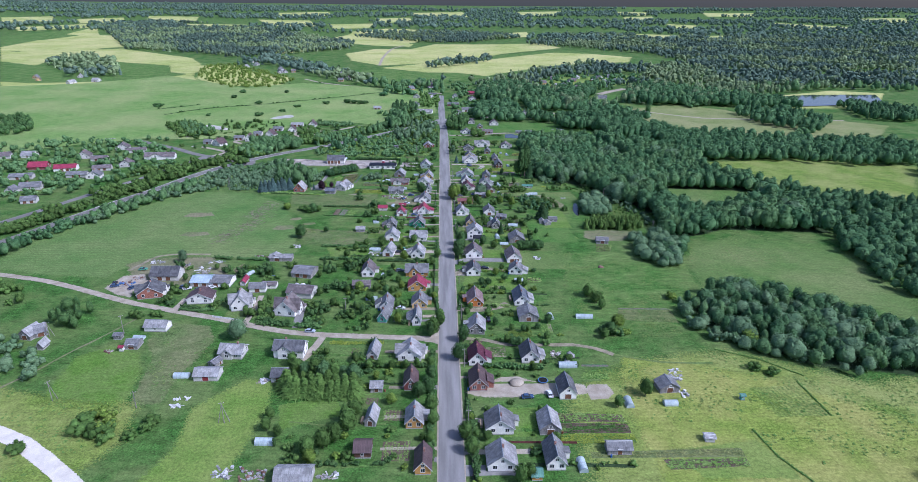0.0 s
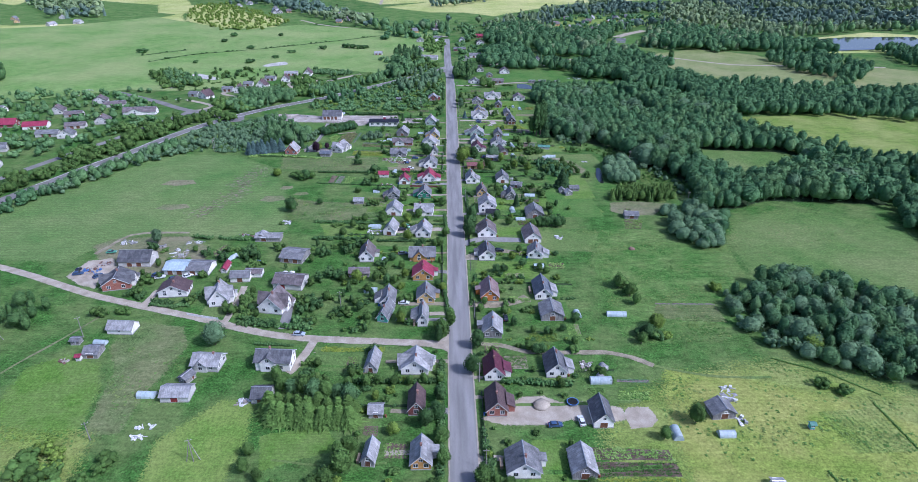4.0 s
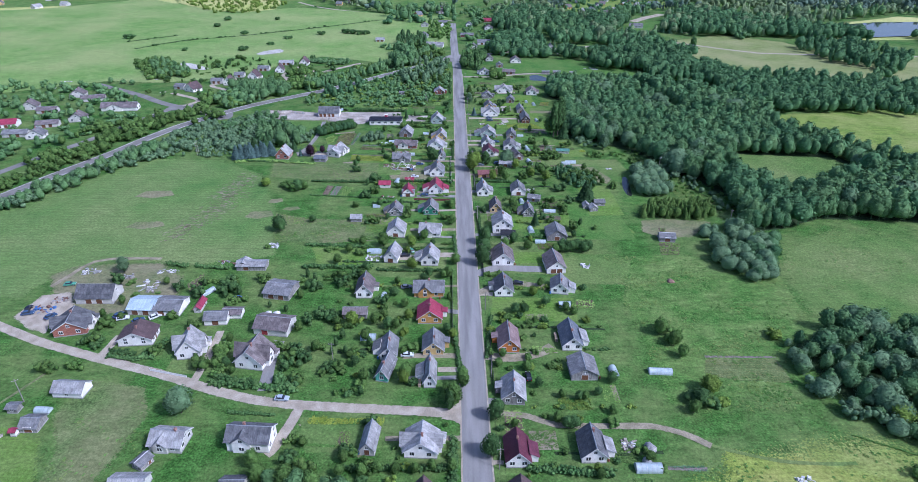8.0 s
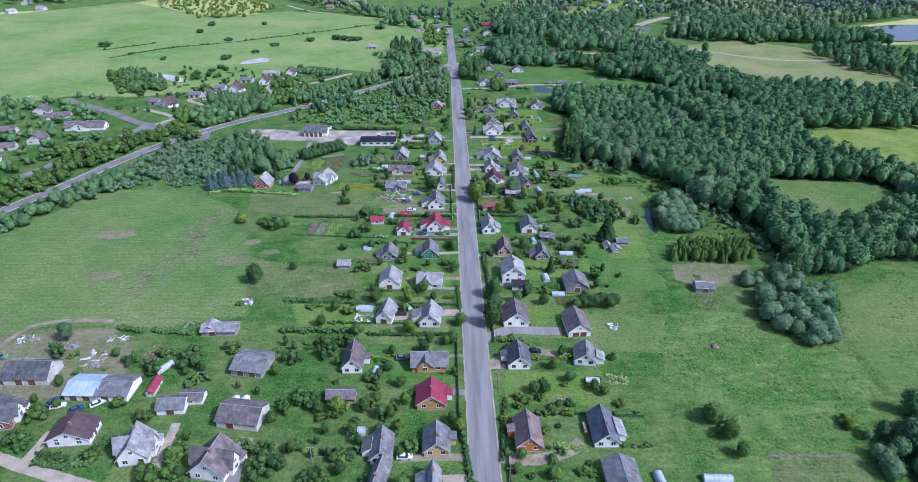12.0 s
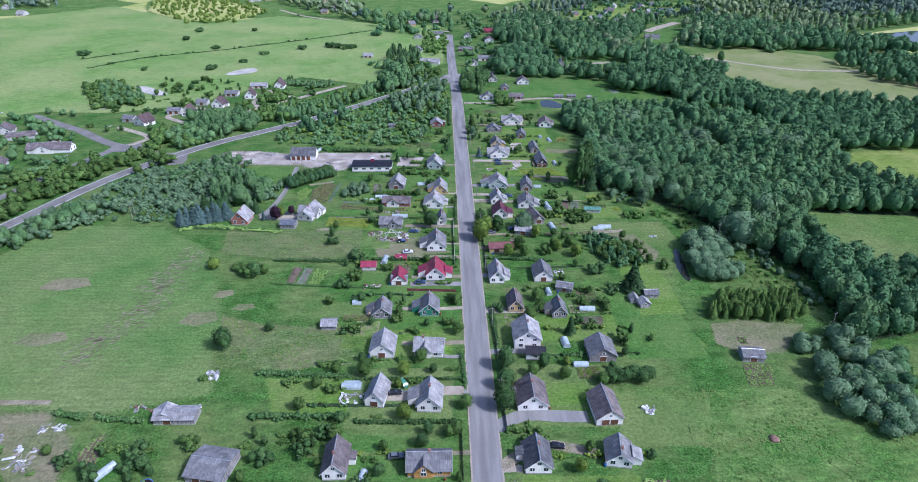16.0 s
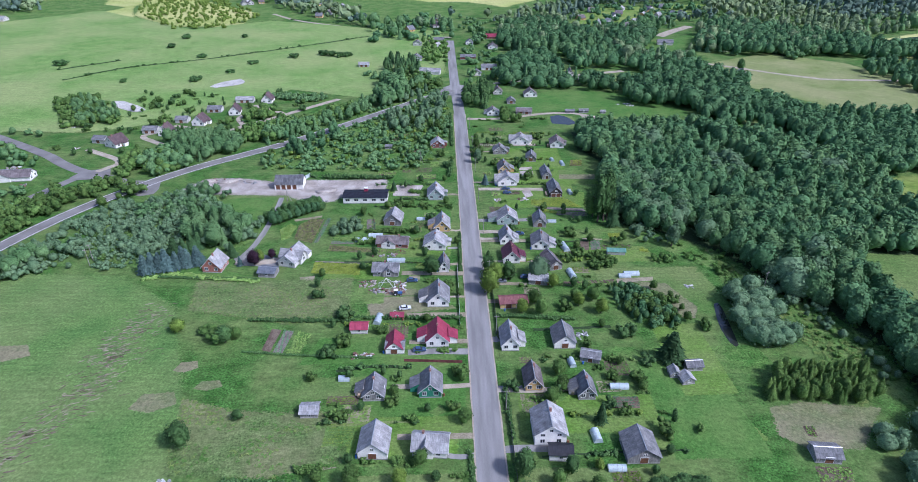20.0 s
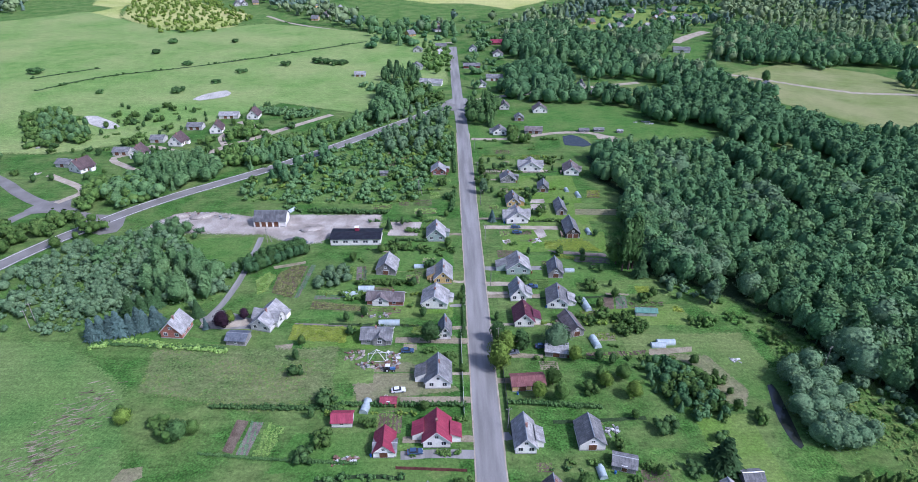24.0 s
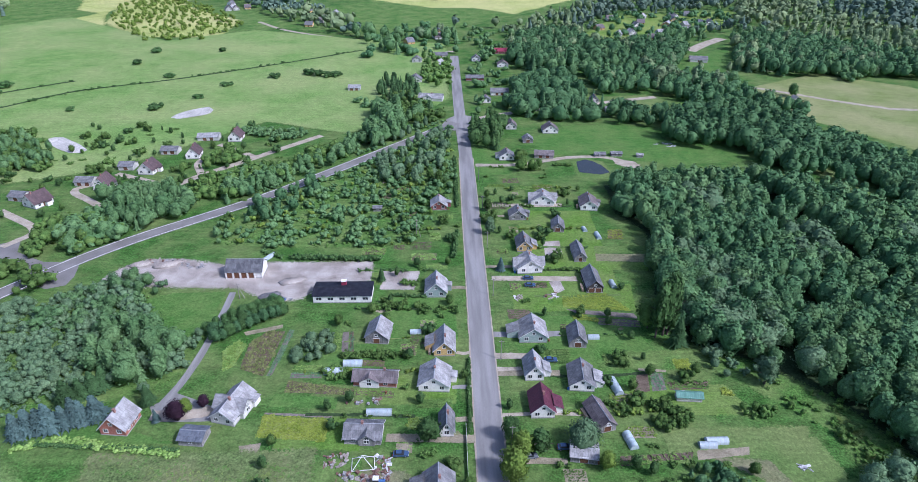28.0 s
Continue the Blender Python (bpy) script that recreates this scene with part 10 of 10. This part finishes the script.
def clutter(x, y, w, l, n, seed, label, tones=(0, 1, 2, 3), rot=0.0, tall=1.0):
    """A disorderly stack of boards, sheets and boxes; each piece is a part."""
    ob = thing("junk_pile", pose(x, y, 0, 0, 0, rot), label, "junk pile")
    r = random.Random(seed)
    for i in range(n):
        u, v = r.uniform(-w / 2, w / 2), r.uniform(-l / 2, l / 2)
        a, b, c = r.choice(((1.8, 0.25, 0.15), (1.2, 0.9, 0.08), (0.8, 0.7, 0.6), (2.4, 0.5, 0.2), (0.6, 0.5, 0.5)))
        k = r.uniform(0.7, 1.4)
        z = r.uniform(-0.04, 0.08) * tall
        p = part("piece", Shape().box(-a * k / 2, -b * k / 2, 0, a * k / 2, b * k / 2, c * k), SCRAP[r.choice(tones)], ob)
        p.matrix_basis = pose(u, v, z, r.uniform(-12, 12), r.uniform(-12, 12), r.uniform(0, 180))
    return ob


def heap(x, y, w, l, h, mat, name, label):
    """A loose mound of earth, sand or stones."""
    v, f = ICO2
    k = np.array([noise.noise(Vector(p) * 2.3 + Vector((x, y, 0))) for p in v])[:, None]
    q = v * (1 + 0.35 * k) * (w / 2, l / 2, h)
    q[:, 2] = np.maximum(q[:, 2], -0.05)
    ob = new(name, big_mesh(name, q, f, mat, True))
    ob.matrix_basis = pose(x, y, 0, 0, 0, 20)
    return tagged(ob, label, "heap")


for _i, (_x, _y, _w, _l, _n, _t, _lab) in enumerate((
        (-42.4, 420.0, 6, 4, 26, (0, 1, 3), "heap of rusty scrap metal in a yard"), (-34.4, 414.6, 14, 2.5, 40, (0, 1, 3), "long stack of old boards and scrap"), (-29.6, 419.0, 4, 5, 18, (0, 2, 1), "heap of machine scrap in a yard"), (42.8, 210.0, 4, 5, 22, (0, 2, 3), "stack of boards and sheets beside a house"),
        (-68.6, 146.0, 6, 5, 26, (0, 2, 3), "heap of boards and rubbish by a barn"), (-59.6, 144.9, 8, 5, 30, (1, 3, 0), "heap of old timber by a barn"), (-36.9, 144.5, 6, 3, 16, (0, 2, 3), "stack of boards on the grass"), (-126.2, 292.4, 7, 9, 40, (0, 2, 3), "sprawling farm scrap by the garages"),
        (-153.4, 303.3, 9, 4, 24, (0, 2), "stack of grey sheets at the field edge"), (-137.7, 299.2, 5, 4, 16, (0, 3), "old boards by a farmyard tree"), (-123.1, 303.6, 8, 2.5, 18, (2, 0), "row of white bags and bins by a hedge"), (35.9, 385.7, 4, 3.5, 14, (0, 2), "pile of stones and sheets beside a shed"), (49.9, 307.2, 4, 3, 14, (0, 2), "pile of stones in the grass"), (-39.0, 376.2, 8, 2, 18, (3, 2, 1), "low heap of rubble on the lawn"),
        (85.9, 193.2, 5, 4, 22, (0, 2), "sheets and boards beside a hut"), (85.1, 183.3, 3, 5, 14, (0, 2), "boards leaning beside a hut"), (-95.0, 182.6, 5, 1.5, 8, (2,), "white sheets lying on the grass"), (-95.4, 178.6, 5, 1.5, 8, (2,), "white sheets lying on the grass"), (-39.3, 313.9, 8, 4, 18, (0, 2, 3), "pallets and boards on the lawn"), (-85.4, 324.9, 4, 4, 22, (0, 2), "heap of grey rubble in the field"),
        (-130.6, 525.5, 12, 3, 22, (0, 3, 1), "broken concrete and rubble in the yard"), (-122.7, 524.5, 7, 3, 14, (0, 3), "broken concrete and rubble in the yard"), (-72.9, 497.4, 4, 2, 8, (4, 4, 0), "blue barrels and boards in the yard"), (86.6, 197.4, 5, 2, 8, (2,), "white sheets lying on the meadow"), (-90.0, 309.3, 11, 4, 22, (0, 3, 2), "ruined shed boards at the field edge"), (-116.8, 521.3, 10, 4, 16, (0, 3), "rubble at the yard's edge"),
        (-37.6, 442.2, 10, 2.5, 18, (3, 0, 1), "row of old carts and boards"), (84.4, 415.3, 3, 2, 8, (0, 2), "grey stones on the slope"), (15.5, 496.8, 4, 3, 12, (3, 2, 3), "pile of split wood by a house"), (28.0, 497.8, 5, 4, 14, (1, 2, 3), "children's yard toys and boards"))):
    clutter(_x, _y, _w, _l, _n, 400 + _i, _lab, _t)
for _i, (_x, _y, _w, _l, _n, _t) in enumerate(((-328.9, 607.3, 9, 4, 26, (0, 2)), (-282.0, 571.8, 5, 4, 18, (0, 3)), (-255.0, 544.5, 7, 5, 26, (0, 2, 3)), (-262.2, 615.2, 12, 2.5, 26, (2, 0, 3)), (-330.0, 586.8, 6, 3, 16, (0, 2)),
                                               (-235.9, 519.9, 5, 3, 14, (0, 1)), (-236.8, 575.8, 4, 3, 10, (2, 3)), (-145.7, 282.5, 7, 3, 20, (1, 3, 4)), (-100.7, 310.9, 9, 2, 14, (1, 1, 0)))):
    clutter(_x, _y, _w, _l, _n, 470 + _i, ("heap of grey sheets in the farm yard", "old boards and scrap in the farm yard", "pale bags and planks in the farm yard")[_i % 3], _t)
for _i, (_x, _y, _w, _l, _n, _t) in enumerate(((-158.5, 276.5, 8, 4, 24, (0, 1, 4)), (-154.5, 282.5, 7, 4, 20, (1, 3, 0)), (-136.7, 214.3, 4, 2, 10, (1, 3)), (-68.7, 193.2, 4, 3, 20, (2, 3, 0)), (-150.5, 291.6, 6, 3, 14, (0, 3)))):
    clutter(_x, _y, _w, _l, _n, 480 + _i, ("scattered machine parts in the gravel yard", "old timber and scrap in the gravel yard", "dark pile of old boards on the grass", "heap of split logs beside a hut", "grey boards beside the farm building")[_i], _t)
clutter(122.8, 662.6, 12, 2.5, 16, 460, "long stack of pale timber in the meadow", (0, 2))
clutter(128.8, 658.4, 6, 2, 8, 461, "short stack of pale timber in the meadow", (0, 2))
heap(24.9, 190.7, 6, 5, 1.4, GRAVEL, "sand_mound", "heap of pale building sand")
heap(-127.6, 522.5, 12, 5, 1.5, RUBBLE, "rubble_mound", "low mound of pale rubble")
heap(-138.7, 522.6, 9, 4, 1.6, RUBBLE, "rubble_mound", "low mound of pale rubble")
heap(-73.3, 509.6, 12, 5, 0.9, RUBBLE, "rubble_mound", "low mound of pale rubble")
heap(-80.0, 499.4, 9, 5, 0.6, material("ash_heap", (0.12, 0.12, 0.12), (0.22, 0.22, 0.22), 0.5, 4), "gravel_heap", "dark gravel spread in the yard")
heap(48.6, 208.6, 3.4, 3.4, 2.0, material("hay", (0.24, 0.24, 0.235), (0.42, 0.42, 0.41), 1, 8), "haystack", "small grey haystack under netting")
heap(46.6, 203.9, 3.2, 3.2, 1.8, bpy.data.materials["hay"], "haystack", "small grey haystack under netting")
heap(82.1, 295.3, 3, 3, 0.9, material("compost", (0.2, 0.13, 0.1), (0.3, 0.2, 0.15), 1, 8), "compost_heap", "brown compost heap in the grass")


def trampoline(x, y, r=2.0):
    ob = thing("trampoline", pose(x, y, 0), "round garden trampoline with blue rim", "trampoline")
    n = 20
    ring = lambda rr, z: [(rr * math.cos(i * math.tau / n), rr * math.sin(i * math.tau / n), z) for i in range(n)]
    part("mat", Shape().add(ring(r * 0.86, 0.8), [tuple(range(n))]), TYRE, ob)
    part("rim_pad", Shape().add(ring(r * 0.84, 0.82) + ring(r, 0.82) + ring(r, 0.74), [(i, n + i, n + (i + 1) % n, (i + 1) % n) for i in range(n)] + [(n + i, 2 * n + i, 2 * n + (i + 1) % n, n + (i + 1) % n) for i in range(n)]), SCRAP[4], ob, "padded blue rim")
    for i in range(6):
        a = i * math.tau / 6
        part("leg", Shape().rod((r * 0.95 * math.cos(a), r * 0.95 * math.sin(a), 0), (r * 0.95 * math.cos(a), r * 0.95 * math.sin(a), 0.78), 0.04, 0.04, 6), STEEL, ob)


trampoline(-88.7, 282.7)
trampoline(34.9, 191.4, 1.9)


def pole(x, y, h=8.5, rot=0.0, legs=1, label="weathered wooden utility pole with a crossarm"):
    ob = thing("utility_pole", pose(x, y, 0, 0, 0, rot), label, "utility pole", "utility poles")
    part("post", Shape().rod((0, 0, -0.1), (0, 0, h), 0.15, 0.1, 8), POLE, ob)
    for k in range(1, legs):
        part("strut", Shape().rod((1.8 * (1 if k == 1 else -1), 0.6 * (k == 2), -0.1), (0, 0, h * 0.9), 0.13, 0.09, 8), POLE, ob)
    arm = part("crossarm", Shape().box(-0.9, -0.06, h - 0.65, 0.9, 0.06, h - 0.53), POLE, ob)
    for i in (-0.75, 0.0, 0.75):
        part("insulator", Shape().rod((i, 0, h - 0.53), (i, 0, h - 0.33), 0.05, 0.035, 6), TRIM, arm)
    return ob


_line = [(5.9, 128 + 37 * i) for i in range(14)]
for _x, _y in _line:
    pole(_x, _y, 8.0, 0, 1, "roadside wooden utility pole with wires")
for (_ax, _ay), (_bx, _by) in zip(_line, _line[1:]):
    for _dx in (-0.75, 0.75):
        _w = Shape()
        _q = [Vector((_ax + _dx + (_bx - _ax) * i / 6, _ay + (_by - _ay) * i / 6, 7.68 - 1.6 * (i / 6) * (1 - i / 6))) for i in range(7)]
        _w.add([p + Vector((0.015 * math.cos(k * 1.571), 0, 0.015 * math.sin(k * 1.571))) for p in _q for k in range(4)],
               [(4 * i + k, 4 * i + (k + 1) % 4, 4 * i + 4 + (k + 1) % 4, 4 * i + 4 + k) for i in range(6) for k in range(4)] + [(3, 2, 1, 0), (24, 25, 26, 27)])
        tagged(new("wire", _w.mesh("wire", TYRE)), "thin dark overhead wire between poles", "wire")
pole(-75.7, 169.4, 8.5, 20, 3, "three-legged wooden power pole in the meadow")
pole(-139.5, 182.2, 8.5, 60, 2, "braced wooden power pole in the meadow")
pole(-136.7, 228.4, 9.0, 30)
pole(-108.5, 177.8, 7.0, 30)
pole(-166.3, 226.4, 7.0, 30, 3, "three-legged wooden power pole by old sheds")
pole(111.9, 411.2, 9.0, 30)
pole(125.2, 343.4, 9.0, 30)
pole(-46.4, 247.6, 7.0, 0)
pole(-25.2, 545.0, 9.0, 10, 2, "braced power pole among bushes")
pole(-90.7, 497.6, 7.0, 10, 2, "braced power pole beside a lane")
pole(-159.0, 436.5, 8.0, 20)
pole(-159.7, 440.8, 8.0, 20)


def fence(x0, y0, x1, y1, h, mat, label, gap=2.2):
    """Posts with two rails and upright boards between them."""
    ln = math.hypot(x1 - x0, y1 - y0)
    ob = thing("fence", pose(x0, y0, 0, 0, 0, math.degrees(math.atan2(y1 - y0, x1 - x0))), label, "fence")
    n = max(1, int(ln / gap))
    for i in range(n + 1):
        part("post", Shape().box(ln * i / n - 0.06, -0.06, 0, ln * i / n + 0.06, 0.06, h + 0.1), mat, ob)
        if i < n:
            part("panel", Shape().box(ln * i / n + 0.07, -0.02, 0.12, ln * (i + 1) / n - 0.07, 0.02, h), mat, ob)
    return ob


FENCE_DARK = material("fence_dark", (0.05, 0.05, 0.055), (0.1, 0.1, 0.105), 1, 6, 0.8)
FENCE_RED = material("fence_red", (0.14, 0.05, 0.05), (0.2, 0.08, 0.075), 1, 6, 0.8)
fence(6.4, 138, 6.4, 196, 1.3, FENCE_DARK, "low dark board fence along the street")
fence(6.6, 230, 6.6, 262, 1.2, FENCE_DARK, "low dark board fence along the street")
fence(6.6, 300, 6.6, 352, 1.2, FENCE_DARK, "low dark board fence along the street")
fence(6.6, 384, 6.6, 425, 1.3, FENCE_DARK, "low dark board fence along the street")
fence(-6.6, 392, -6.6, 432, 1.2, TRIM, "low pale fence along the street")
fence(-25.5, 372.9, -6.5, 371.7, 1.2, FENCE_RED, "dark red board fence across the garden")
fence(18.8, 157.7, 40.5, 157.1, 1.0, FENCE_RED, "reddish board fence between two yards")
fence(-104.5, 242.2, -91.6, 238.9, 1.0, TRIM, "white ornamental fence by the side road")
fence(-6.4, 255, -6.4, 300, 1.1, FENCE_DARK, "low dark board fence along the street")


def tractor(x, y, rot):
    ob = thing("tractor", pose(x, y, 0, 0, 0, rot), "small blue farm tractor in a yard", "tractor")
    part("bonnet", Shape().box(0.2, -0.35, 0.7, 1.9, 0.35, 1.35), SCRAP[4], ob)
    part("chassis", Shape().box(-1.1, -0.3, 0.45, 1.8, 0.3, 0.75), TYRE, ob)
    cab = part("cab", Shape().box(-1.2, -0.65, 0.9, 0.2, 0.65, 2.2), GLASS, ob)
    part("cab_roof", Shape().box(-1.3, -0.72, 2.2, 0.3, 0.72, 2.35), TRIM, cab)
    for sx, r in ((-0.7, 0.7), (1.4, 0.42)):
        for sy in (-0.75, 0.75):
            wh = part("wheel", Shape().rod((sx, sy - 0.18, r), (sx, sy + 0.18, r), r, r, 14), TYRE, ob)
            part("rim", Shape().rod((sx, sy - 0.2, r), (sx, sy + 0.2, r), r * 0.5, r * 0.5, 8), TRIM, wh)
    part("exhaust", Shape().rod((1.2, 0.2, 1.3), (1.2, 0.2, 2.1), 0.05, 0.05, 6), STEEL, ob)


tractor(-30.2, 412.2, 0)


def steel_frame(x, y, rot):
    """A spidery frame of pale bars, standing like an open pyramid."""
    ob = thing("steel_frame", pose(x, y, 0, 0, 0, rot), "tall pale welded steel frame among scrap", "steel frame")
    top = (0, 0, 3.6)
    cor = [(-3, -2.2, 0), (3, -2.2, 0), (3, 2.2, 0), (-3, 2.2, 0)]
    for c in cor:
        part("leg", Shape().rod(c, top, 0.09, 0.09, 6), TRIM, ob)
    for a, b in zip(cor, cor[1:] + cor[:1]):
        part("bar", Shape().rod((a[0], a[1], 0.35), (b[0], b[1], 0.35), 0.08, 0.08, 6), TRIM, ob)


steel_frame(-34.8, 418.5, 5)


def bale_tank(x, y):
    ob = thing("water_tank", pose(x, y, 0), "round pale storage tank behind the barn", "tank")
    part("shell", Shape().rod((0, 0, 0), (0, 0, 2.0), 1.3, 1.3, 16), WALL["pale"], ob)
    part("lid", Shape().rod((0, 0, 2.0), (0, 0, 2.7), 1.35, 0.3, 16), SCRAP[2], ob)


bale_tank(-73.7, 271.5)
bale_tank(-70.7, 271.4)


_p = scatter([(129.6, 977), (210.9, 1141.3), (320.9, 1167.9), (390.7, 1191.3), (336.2, 1061.4), (261.4, 1000.7), (204.7, 963.6), (165.3, 931.1)], 22.0, 611)
wood("orchard", _p, [rng.uniform(5, 11) for _ in _p], ("round", "bush"), 0, FOREST, 612, "trees among the far village houses", "orchard")
_p = scatter([(-89.7, 1009), (-40.1, 1082.3), (1.3, 1007), (-0.8, 894.9), (-45.8, 906.9), (-89.8, 896.8)], 18.0, 613)
wood("orchard", _p, [rng.uniform(5, 11) for _ in _p], ("round", "bush"), 0, FOREST, 614, "trees among the far village houses", "orchard")
_p = scatter([(9.3, 1061.4), (60.2, 1009.2), (28.8, 718.2), (4.2, 718.7)], 15.0, 615)
wood("orchard", _p, [rng.uniform(4, 9) for _ in _p], ("round", "bush"), 0, FOREST_LIGHT, 616, "trees among the houses past the junction", "orchard")
# ---- scattered far farmsteads ----
for _poly, _n in (([(134.9, 988.4), (208.9, 1133.1), (254.5, 1132.1), (318, 1159.6), (359.2, 1125.3), (271, 1027.3), (176.1, 949.3)], 30), ([(-227.1, 1156.2), (-172.4, 1196.5), (-125, 1080.5), (-159, 1034.2)], 9), ([(-333.6, 1226), (-279.2, 1237.5), (-270.2, 1173.9), (-306.8, 1166.3)], 5), ([(-52.2, 988), (3.7, 1046.4), (40.5, 989.5), (26.9, 858.6), (-37.5, 844.6)], 7), ([(-714.2, 1030), (-705.8, 1108.1), (-551.6, 1098.8), (-525.3, 1024.1), (-659.5, 973.6)], 8), ([(-429.5, 1298.4), (-404.7, 1401), (-337.8, 1285.7), (-375.8, 1216)], 6)):
    _q = np.array(_poly)
    for _x, _y in scatter(_poly, max(14.0, 0.9 * math.sqrt((_q[:, 0].max() - _q[:, 0].min()) * (_q[:, 1].max() - _q[:, 1].min()) / _n)), 500 + _n):
        house(float(_x), float(_y), rng.uniform(-30, 30), rng.uniform(7, 10), rng.uniform(8, 13), rng.choice("ge"), 2.7, 3.2, rng.choice(("white", "pale", "white", "yellow")), rng.choice(("grey", "light", "mauve", "grey")), "house", "distant farmhouse with a pitched roof")
